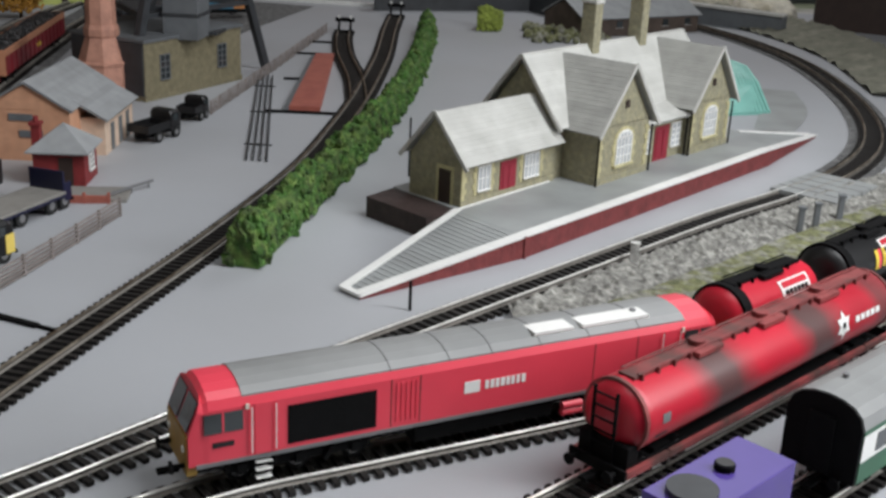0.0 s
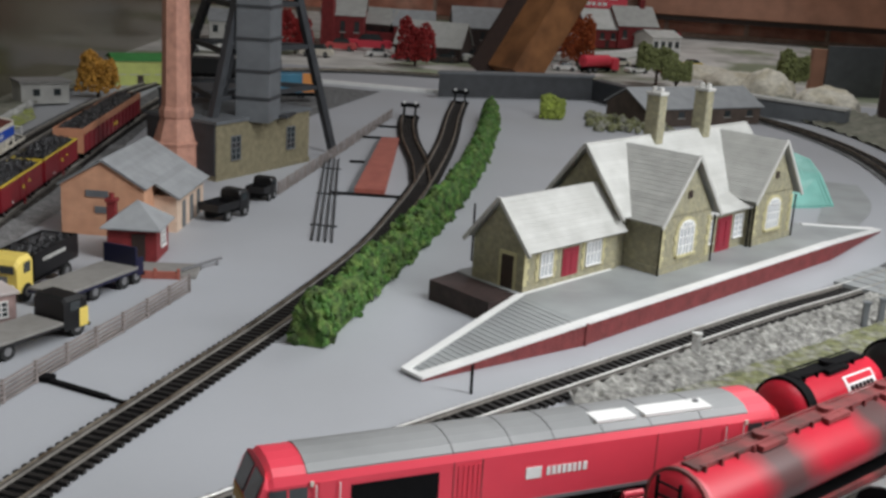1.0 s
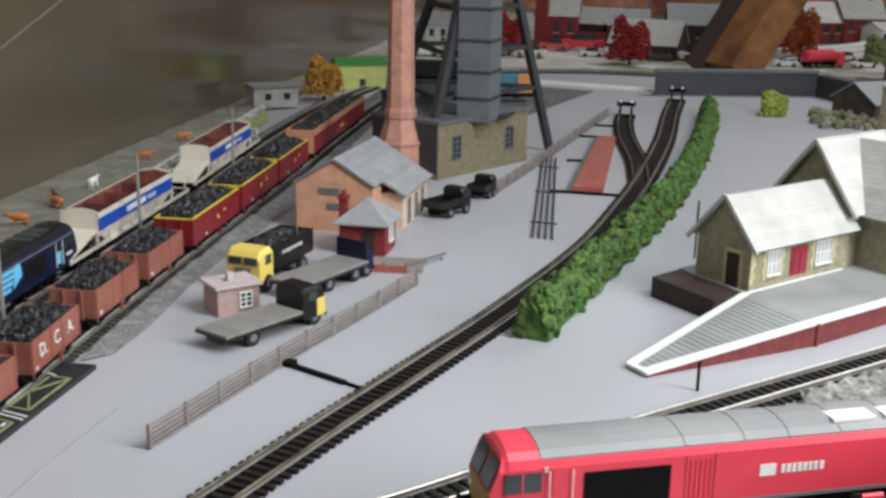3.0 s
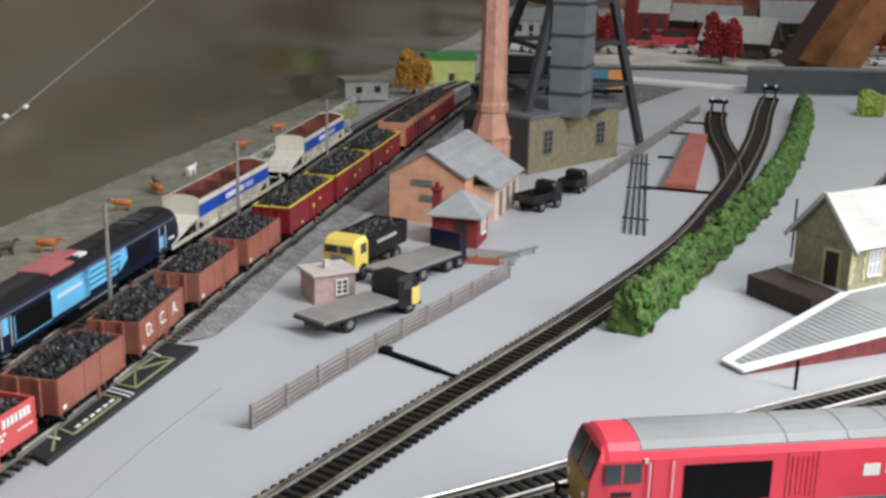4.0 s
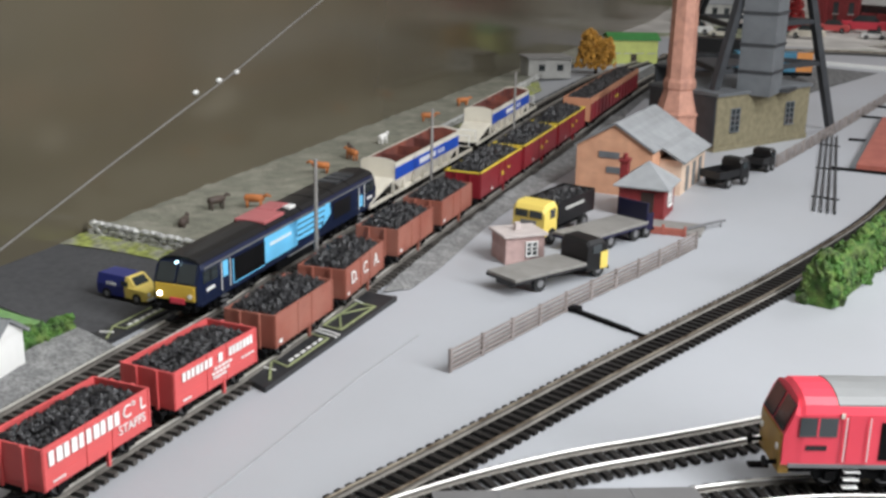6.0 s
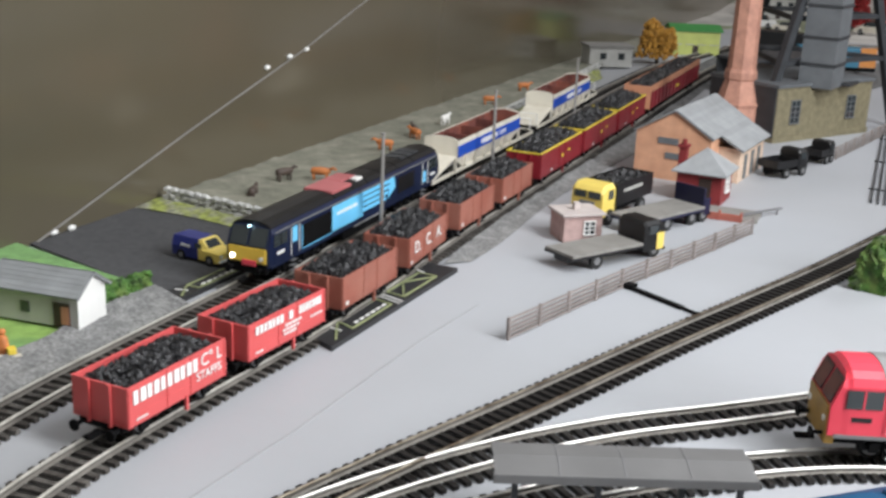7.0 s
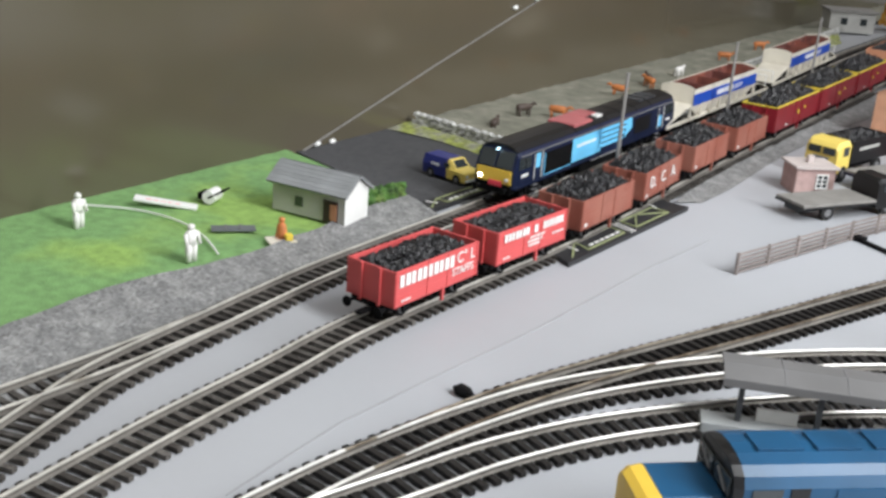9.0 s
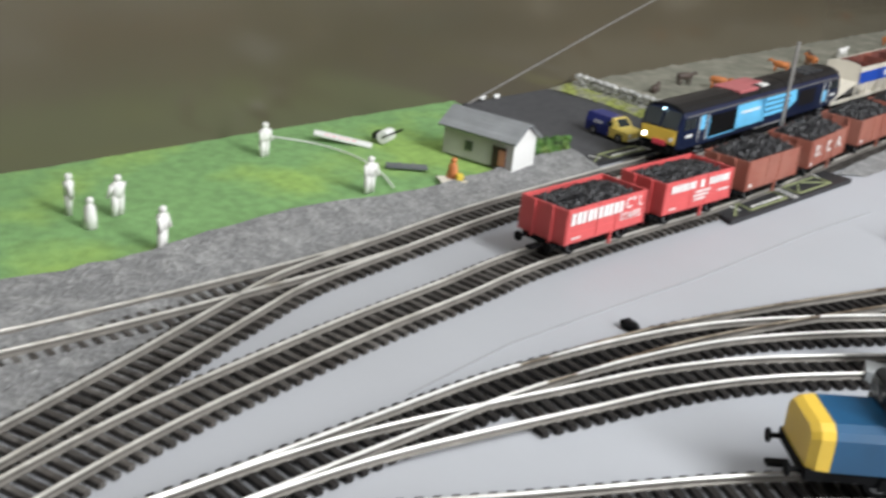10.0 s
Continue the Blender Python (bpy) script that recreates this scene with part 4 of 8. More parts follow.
def weighbridge():
    t = thing("weighbridge", "grey weighbridge plate with red end rails", "weighbridge", pose(-0.2615, 0.905, 0, 0, 0, 12))
    part("plate", box(B(), 0.0, 0.050, -0.012, 0.022, 0.0, 0.003, 0.0004), "bed", t)
    part("red_edge", box(B(), -0.002, 0.038, -0.0145, -0.012, 0.0, 0.006, 0.0004), "pit_red", t)
    for x in (0.0, 0.018, 0.036):
        part("leg", box(B(), x, x + 0.002, -0.0150, -0.0125, 0, 0.0085), "pit_red", t)
    part("rail", bar(B(), (0.036, -0.006, 0.0050), (0.064, 0.034, 0.0050), 0.0018), "grey_band", t)
    for k in (0.1, 0.5, 0.9):
        part("post", bar(B(), (0.036 + 0.028 * k, -0.006 + 0.040 * k, 0), (0.036 + 0.028 * k, -0.006 + 0.040 * k, 0.0050), 0.0014), "grey_band", t)
    return t


weighbridge()


def engine_house():
    t = thing("pit_engine_house", "drab stone pit engine house under the headframe", "building", pose(-0.318, 1.243, 0, 0, 0, 68))
    part("wall", box(B(), 0.008, 0.174, 0.0, 0.10, 0, 0.062), "stone_dull", t)
    part("parapet", box(B(), 0.006, 0.176, -0.002, 0.102, 0.062, 0.0655), "steel_mid", t)
    part("wall_step", box(B(), 0.0068, 0.1752, -0.0012, 0.05, 0, 0.006), "stone_dull", t)
    # thin dark panel puts the end wall's shade into its colour
    part("shaded_end_panel", box(B(), 0.0060, 0.0079, 0.0008, 0.099, 0.006, 0.0615), "steel_dark", t, "thin dark panel painting in the shade of the end wall")
    for x in (0.040, 0.138):
        window_unit(t, x, 0.021, 0.046, 0.014, 0.0, 2, 4, mat="steel_mid")
    return t


engine_house()


def headframe():
    t = thing("pit_headframe", "dark steel pit headframe with grey central tower", "headframe")
    part("tower", box(B(), -0.310, -0.272, 1.300, 1.345, 0.060, 0.330), "steel_mid", t)
    for z in (0.085, 0.115, 0.15, 0.185, 0.22, 0.26):
        part("tower_band", box(B(), -0.3112, -0.2708, 1.2988, 1.3462, z, z + 0.003), "steel_dark", t)
    legs = [((-0.3370, 1.262, 0.0), (-0.2960, 1.345, 0.33)), ((-0.2385, 1.472, 0.0), (-0.2985, 1.380, 0.33)), ((-0.395, 1.47, 0), (-0.305, 1.38, 0.33)), ((-0.455, 1.43, 0), (-0.315, 1.365, 0.33))]
    for a, b in legs:
        part("leg", bar(B(), a, b, 0.0085, 0.0085), "steel_dark", t)
    for z in (0.085, 0.135, 0.185, 0.235):
        p = [Vector(a).lerp(Vector(b), z / 0.33) for a, b in legs]
        for i, j in ((0, 1), (0, 2), (1, 2), (2, 3), (0, 3)):
            part("girder", bar(B(), p[i], p[j], 0.0045, 0.0055), "steel_dark", t)
    for z0, z1 in ((0.085, 0.135), (0.135, 0.185), (0.185, 0.235)):
        p = [Vector(a).lerp(Vector(b), z0 / 0.33) for a, b in legs]
        q = [Vector(a).lerp(Vector(b), z1 / 0.33) for a, b in legs]
        part("brace", bar(B(), p[0], q[2], 0.003), "steel_dark", t)
        part("brace", bar(B(), p[2], q[0], 0.003), "steel_dark", t)
    part("landing", box(B(), -0.40, -0.262, 1.34, 1.43, 0.0605, 0.064), "steel_dark", t)
    return t


headframe()


def pink_hut():
    t = thing("gate_hut", "small pink stone gate hut with pale flat roof", "hut", pose(-0.3070, 0.7465, 0, 0, 0, 52) @ Matrix.Scale(0.88, 4))
    part("wall", box(B(), 0, 0.036, 0, 0.030, 0, 0.0235), "pink", t)
    part("roof", box(B(), -0.0025, 0.0385, -0.0025, 0.0325, 0.0235, 0.0258, 0.0005), "pale_roof", t)
    part("chimney", box(B(), 0.014, 0.0195, 0.012, 0.0175, 0.0258, 0.0325, 0.0004), "pale_roof", t)
    window_unit(t, 0.024, 0.007, 0.018, 0.009, 0.0, 2, 3)
    w = window_unit(t, 0, 0, 0.011, 0.009, 0, 2, 3)
    w.matrix_basis = pose(0.036, 0.015, 0.007, 0, 0, 90)
    return t


pink_hut()


def cricket_shed():
    t = thing("cricket_pavilion", "small pale shed with dark slate roof and open door", "shed", pose(-0.4785, 0.3739, 0.006, 0, 0, 17))
    gabled(t, 0, 0.056, 0, 0.026, 0.0205, 0.0295, "buff", "slate", 0.003, along="x", courses=6)
    part("white_end", box(B(), 0.0560, 0.0566, -0.0004, 0.0264, 0, 0.0205), "white", t)
    part("white_gable", loft(B(), [[(x, 0, 0.0200), (x, 0.026, 0.0200), (x, 0.013, 0.0288)] for x in (0.0560, 0.0566)]), "white", t)
    part("door", box(B(), 0.040, 0.051, -0.0007, 0.0003, 0, 0.0145), "dark_wood", t, "brown shed door")
    part("door_panel", box(B(), 0.0455, 0.0505, -0.0011, -0.0005, 0.002, 0.0125), "tan_edge", t)
    part("window", box(B(), 0.018, 0.024, -0.0006, 0.0003, 0.006, 0.0125), "glass", t)
    return t


cricket_shed()
# ---- rolling stock: x runs along the vehicle, front at -x, near side at -y; z from the board ----
RT = 0.0063


def wheelset(top, x, r=0.0062):
    w = part("wheelset", rod(B(), (x, -0.0112, RT + r), (x, -0.0088, RT + r), r, 16), "black", top)
    part("wheel", rod(B(), (x, 0.0088, RT + r), (x, 0.0112, RT + r), r, 16), "black", w)
    part("axle", rod(B(), (x, -0.0088, RT + r), (x, 0.0088, RT + r), 0.0012, 8), "black", w)
    part("tyre_rim", rod(B(), (x, -0.0115, RT + r), (x, -0.0111, RT + r), r * 0.72, 16), "grey_band", w)


def bogie(top, x, wheels=(-0.022, 0.0, 0.022), mat="black", r=0.0068):
    b = part("bogie", box(B(), x + wheels[0] - 0.007, x + wheels[-1] + 0.007, -0.0135, -0.0115, RT + 0.005, RT + 0.0105, 0.0005), mat, top)
    part("side_frame", box(B(), x + wheels[0] - 0.007, x + wheels[-1] + 0.007, 0.0115, 0.0135, RT + 0.005, RT + 0.0105, 0.0005), mat, b)
    part("bolster", box(B(), x - 0.006, x + 0.006, -0.012, 0.012, RT + 0.006, RT + 0.012), mat, b)
    for w in wheels:
        wheelset(b.parent, x + w, r)
        part("axle_box", box(B(), x + w - 0.0024, x + w + 0.0024, -0.0150, -0.0132, RT + 0.0045, RT + 0.0095, 0.0004), mat, b)
    for a, c in zip(wheels, wheels[1:]):
        part("spring", rod(B(), (x + (a + c) / 2 - 0.002, -0.0144, RT + 0.004), (x + (a + c) / 2 + 0.002, -0.0144, RT + 0.010), 0.0014, 8), mat, b)


def buffers(top, x, s, z=0.0195, y=0.0115):
    for yy in (-y, y):
        part("buffer", rod(B(), (x, yy, z), (x + s * 0.0052, yy, z), 0.0011, 8), "black", top)
        part("buffer_head", rod(B(), (x + s * 0.0052, yy, z), (x + s * 0.0062, yy, z), 0.0028, 12), "black", top)
    part("coupling", box(B(), *sorted((x, x + s * 0.009)), -0.002, 0.002, RT + 0.004, RT + 0.0055), "black", top)


def bars(top, x0, x1, y, z, h, count, mat, seed=1, name="lettering_bar", sign=-1):
    rnd = random.Random(seed)
    w = (x1 - x0) / count
    for k in range(count):
        part(name, box(B(), x0 + k * w + w * 0.10, x0 + k * w + w * rnd.uniform(0.72, 0.9), *sorted((y, y + sign * 0.0003)), z, z + h), mat, top)


def body_section(hw, zb, zs, zt):
    """Half-rounded body ring with a curved roof, starting low on the near side."""
    ring = [(-hw, zb), (-hw, zs)]
    for k in range(1, 8):
        a = math.pi * k / 8
        ring.append((-hw * math.cos(a) * 0.97, zs + (zt - zs) * math.sin(a) ** 0.8))
    ring += [(hw, zs), (hw, zb)]
    return ring


def diesel_66(label, m, side_mat, roof_mat, cab_mat, front_mat, livery):
    L, hw, zb, zs, zt = 0.274, 0.0170, 0.0195, 0.0440, 0.0522
    t = thing("diesel_locomotive", label, "locomotive", m)
    h = L / 2
    def ring(x, s=1.0, zt_=zt, zs_=zs, zb_=zb):
        return [(x, y * s, z) for y, z in body_section(hw, zb_, zs_, zt_)]
    part("body", loft(B(), [ring(-h + 0.043), ring(h - 0.043)]), side_mat, t)
    for s in (-1, 1):
        rings = [ring(s * (h - 0.043)), ring(s * (h - 0.0085)), ring(s * (h - 0.0062), 0.985, zt - 0.002, zs - 0.001)]
        rings += [[(s * (h - (0.0062 - 0.0062 * min(1, max(0, (0.050 - z) / 0.016)))), y * 0.975, min(z, 0.0495)) for _, y, z in ring(0)]]
        rings += [[(s * h, y * 0.965, min(z, 0.0335)) for _, y, z in ring(0)]]
        cab = part("cab", loft(B(), rings), cab_mat, t)
        # sloping windscreens
        for y0, y1 in ((-0.0142, -0.0012), (0.0012, 0.0142)):
            bm = B()
            loft(bm, [[(s * (h + 0.0005), y0, 0.0350), (s * (h + 0.0005), y1, 0.0350), (s * (h - 0.0047), y1, 0.0472), (s * (h - 0.0047), y0, 0.0472)], [(s * (h - 0.0012), y0, 0.0345), (s * (h - 0.0012), y1, 0.0345), (s * (h - 0.0065), y1, 0.0470), (s * (h - 0.0065), y0, 0.0470)]])
            part("windscreen", bm, "glass", cab)
        part("nose_panel", box(B(), *sorted((s * (h - 0.001), s * (h + 0.0008))), -0.0150, 0.0150, 0.0225, 0.0335, 0.0004), front_mat, cab)
        part("buffer_beam", box(B(), *sorted((s * (h - 0.004), s * (h + 0.0006))), -0.0150, 0.0150, 0.0145, 0.0225, 0.0005), "black" if livery == "blue" else "mustard", t)
        for y in (-0.0115, 0.0115):
            part("lamp", rod(B(), (s * (h + 0.0008), y, 0.0262), (s * (h + 0.0014), y, 0.0262), 0.0016, 10), "lamp_white" if livery == "blue" and s < 0 and y > 0 else "white", cab)
        buffers(t, s * (h + 0.0004), s, 0.0185)
        for y, sg in ((-hw, -1), (hw, 1)):
            part("cab_window", box(B(), *sorted((s * (h - 0.0065), s * (h - 0.0230))), *sorted((y + sg * 0.0004, y - sg * 0.001)), 0.0335, 0.0425), "glass", cab)
            part("window_bar", box(B(), *sorted((s * (h - 0.0140), s * (h - 0.0148))), *sorted((y + sg * 0.0006, y)), 0.0335, 0.0425), cab_mat if livery == "red" else "black", cab)
            part("handrail", rod(B(), (s * (h - 0.0265), y + sg * 0.0010, 0.0220), (s * (h - 0.0265), y + sg * 0.0010, 0.0430), 0.00032, 6), "white", t)
            part("handrail", rod(B(), (s * (h - 0.0370), y + sg * 0.0010, 0.0220), (s * (h - 0.0370), y + sg * 0.0010, 0.0430), 0.00032, 6), "white", t)
            part("cab_door", box(B(), *sorted((s * (h - 0.0280), s * (h - 0.0358))), *sorted((y + sg * 0.0003, y - sg * 0.001)), 0.0205, 0.0440), side_mat, t)
            for k in range(3):
                part("step", box(B(), *sorted((s * (h - 0.0285), s * (h - 0.0355))), *sorted((y + sg * 0.0005, y - sg * 0.003)), 0.0085 + k * 0.0038, 0.00885 + k * 0.0038), "white" if livery == "red" else "grey_band", t)
            part("step_frame", box(B(), *sorted((s * (h - 0.0275), s * (h - 0.0365))), *sorted((y - sg * 0.0028, y - sg * 0.0035)), 0.0080, 0.0200), "black", t)
            part("number_plate", box(B(), *sorted((s * (h - 0.010), s * (h - 0.019))), *sorted((y + sg * 0.0004, y)), 0.0270, 0.0292), "black_satin" if livery == "red" else "white", cab)
            if livery == "red":
                part("lamp_box", box(B(), *sorted((s * (h - 0.0240), s * (h - 0.0255))), *sorted((y + sg * 0.0008, y)), 0.0425, 0.0448), "cream", t)
    # roof skin
    rows = []
    for x in ((-h + 0.0230, h - 0.0230) if livery == "red" else (-h + 0.0052, h - 0.0052)):
        rows.append([(x, y * 1.012, z + 0.0004) for y, z in body_section(hw, zb, zs, zt)[2:9]] )
    bm = B()
    up, dn = [], []
    for rw in rows:
        up.append([Vector(p) for p in rw])
    loft(bm, [up[0] + [p - Vector((0, 0, 0.0012)) for p in up[0][::-1]], up[1] + [p - Vector((0, 0, 0.0012)) for p in up[1][::-1]]])
    roof = part("roof", bm, roof_mat, t, smooth=False)
    for x in (-0.047, -0.018, 0.004, 0.03, 0.057, 0.086):
        rr = [(y * 1.016, z + 0.0006) for y, z in body_section(hw, zb, zs, zt)[2:9]]
        bm = B()
        loft(bm, [[(xx, y, z) for y, z in rr] + [(xx, y, z - 0.0012) for y, z in rr[::-1]] for xx in (x - 0.0003, x + 0.0003)])
        part("roof_seam", bm, "grey_band" if livery == "red" else "black", roof)
    if livery == "blue":
        for y in (-hw, hw):
            part("gutter", bar(B(), (-h + 0.008, y * 1.005, 0.0441), (h - 0.008, y * 1.005, 0.0441), 0.0007, 0.0009), "grey_band", roof)
    # solebar, underframe
    part("solebar", box(B(), -h + 0.003, h - 0.003, -hw - 0.0003, hw + 0.0003, 0.0185, 0.0203), "grey_band" if livery == "red" else "navy", t)
    part("underframe", box(B(), -h + 0.004, h - 0.004, -0.0135, 0.0135, 0.0145, 0.0190), "black", t)
    part("fuel_tank", box(B(), -0.034, 0.040, -0.0150, 0.0150, 0.0085, 0.0175, 0.0015), "black", t)
    for x in (-0.088, 0.088):
        bogie(t, x, (-0.026, 0.0, 0.026))
    for y, sg in ((-hw, -1), (hw, 1)):
        part("grille", box(B(), -h + 0.0425, -h + 0.083, *sorted((y + sg * 0.0004, y - sg * 0.001)), 0.0225, 0.0405), "black", t, "black radiator grille")
        if livery == "red":
            for x in (-0.047, -0.033, 0.060, 0.085):
                part("panel_line", box(B(), x, x + 0.0004, *sorted((y + sg * 0.0002, y)), 0.0210, 0.0440), "grime_red", t)
            for k in range(5):
                part("louvre", box(B(), -0.0445 + k * 0.0024, -0.0434 + k * 0.0024, *sorted((y + sg * 0.0004, y)), 0.023, 0.042), "red", t)
            part("logo_box", box(B(), -0.0105, -0.0025, *sorted((y + sg * 0.0003, y)), 0.0305, 0.0362), "white", t, "white rounded logo block")
            bars(t, 0.0, 0.0220, y, 0.0312, 0.0042, 8, "white", 3, sign=sg)
            for zz in (0.0105, 0.0140):
                part("air_tank", rod(B(), (0.044, y * 0.97, zz), (0.055, y * 0.97, zz), 0.0019, 10), "red", t, "red air tank")
        else:
            part("blue_panel", box(B(), -h + 0.083, -0.006, *sorted((y + sg * 0.0003, y)), 0.0225, 0.0430), "cyan", t, "light blue livery panel")
            part("blue_sill", box(B(), -h + 0.0415, -h + 0.083, *sorted((y + sg * 0.0003, y)), 0.0215, 0.0250), "cyan", t)
            part("blue_post", box(B(), -h + 0.0415, -h + 0.0428, *sorted((y + sg * 0.0003, y)), 0.0215, 0.0400), "cyan", t)
            for k in range(4):
                part("stripe", box(B(), -0.006 - 0.004 * k, 0.042 - 0.003 * (3 - k), *sorted((y + sg * 0.0003, y)), 0.0258 + k * 0.0046, 0.0290 + k * 0.0046), "cyan", t)
            bm = B()
            loft(bm, [[(0.036, yy, 0.0262), (0.049, yy, 0.0335), (0.047, yy, 0.0440), (0.040, yy, 0.0440)] for yy in (y, y + sg * 0.00035)])
            part("arrow_head", bm, "cyan", t)
            bars(t, -h + 0.090, -0.016, y + sg * 0.0003, 0.0345, 0.0024, 9, "white", 5, sign=sg)
            part("door_window", box(B(), -h + 0.0290, -h + 0.0350, *sorted((y + sg * 0.0006, y)), 0.0310, 0.0425), "cyan", t)
            part("door_window", box(B(), h - 0.0350, h - 0.0290, *sorted((y + sg * 0.0006, y)), 0.0240, 0.0345), "cyan", t)
            part("rear_grille", box(B(), h - 0.083, h - 0.052, *sorted((y + sg * 0.0004, y)), 0.026, 0.0405), "black_satin", t)
            part("pipe", rod(B(), (-0.02, y * 0.98, 0.0172), (0.03, y * 0.98, 0.0172), 0.0009, 8), "grey_band", t)
    if livery == "red":
        # roof panels coloured white for the glare of light on them
        for x0, x1 in ((0.028, 0.050), (0.055, 0.094)):
            part("roof_panel", box(B(), x0, x1, -0.0120, -0.0015, 0.0508, 0.0526, 0.0003), "glare_white", roof, "roof panel with white glare painted in")
        part("roof_hatch", rod(B(), (0.089, -0.0050, 0.0524), (0.089, -0.0050, 0.0534), 0.0016, 12), "grey_band", roof)
    else:
        part("exhaust_panel", box(B(), -0.047, -0.018, -0.0135, 0.012, 0.0505, 0.0534, 0.0010), "salmon", roof, "faded pink roof section")
        part("exhaust_panel", box(B(), -0.018, 0.004, -0.004, 0.012, 0.0508, 0.0535, 0.0008), "salmon", roof)
        part("roof_plate", box(B(), -0.006, 0.004, -0.0105, -0.0045, 0.0508, 0.0529, 0.0003), "white", roof)
        part("marker_lamp", rod(B(), (-h + 0.004, 0.0, 0.0485), (-h + 0.0015, 0.0, 0.0485), 0.0007, 10), "lamp_blue", t)
        part("nose_red", box(B(), -h - 0.0013, -h, -0.0075, 0.0040, 0.0200, 0.0245, 0.0006), "red", t)
        for k in range(3):
            part("roof_grille", box(B(), 0.075 + k * 0.012, 0.084 + k * 0.012, -0.009, 0.009, 0.0514, 0.0528), "steel_dark", roof)
    return t


def line_pose(line, y_mid, length, back=False):
    return pose_between(line, index_at(line, y_mid), length / 0.01)


diesel_66("red diesel locomotive with grey roof on the platform line", pose(0.0703, 0.5873, 0, 0, 0, 31.8), "red", "loco_grey", "red", "mustard", "red")
diesel_66("dark blue diesel locomotive with light blue stripes and lit headlamp", line_pose(MAIN_LINE, 0.655, 0.19) @ pose(0.002, 0, 0.0007) @ Matrix.Diagonal((1.03, 0.92, 0.89, 1)), "navy", "black_satin", "navy", "yellow", "blue")


def lump_mesh(name, x0, x1, y0, y1, z, mat, count, seed, size=0.0026, heap=0.004):
    rnd = random.Random(seed)
    bm = B()
    verts, faces = [], []
    for k in range(count):
        x, y = rnd.uniform(x0, x1), rnd.uniform(y0, y1)
        u, v = (2 * x - x0 - x1) / (x1 - x0), (2 * y - y0 - y1) / (y1 - y0)
        zz = z + heap * max(0, (1 - u * u)) * max(0, (1 - v * v)) + rnd.uniform(-0.0006, 0.0008)
        rot = Euler((rnd.uniform(0, 3), rnd.uniform(0, 3), rnd.uniform(0, 3))).to_matrix()
        s = size * rnd.uniform(0.5, 1.1)
        base = len(verts)
        for c in ((1, 0, 0), (-1, 0, 0), (0, 1, 0), (0, -1, 0), (0, 0, 1), (0, 0, -1)):
            verts.append(rot @ (Vector(c) * s * rnd.uniform(0.7, 1.2)) + Vector((x, y, zz)))
        for f in ((0, 2, 4), (2, 1, 4), (1, 3, 4), (3, 0, 4), (2, 0, 5), (1, 2, 5), (3, 1, 5), (0, 3, 5)):
            faces.append([base + i for i in f])
    me = bpy.data.meshes.new(name)
    me.from_pydata([tuple(v) for v in verts], [], faces)
    me.materials.append(M[mat])
    bm.free()
    return me


coal_short = lump_mesh("coal_load", -0.0325, 0.0325, -0.0135, 0.0135, 0.0315, "coal", 620, 3)
coal_long = lump_mesh("coal_load", -0.082, 0.082, -0.0130, 0.0130, 0.0385, "coal", 1000, 4)


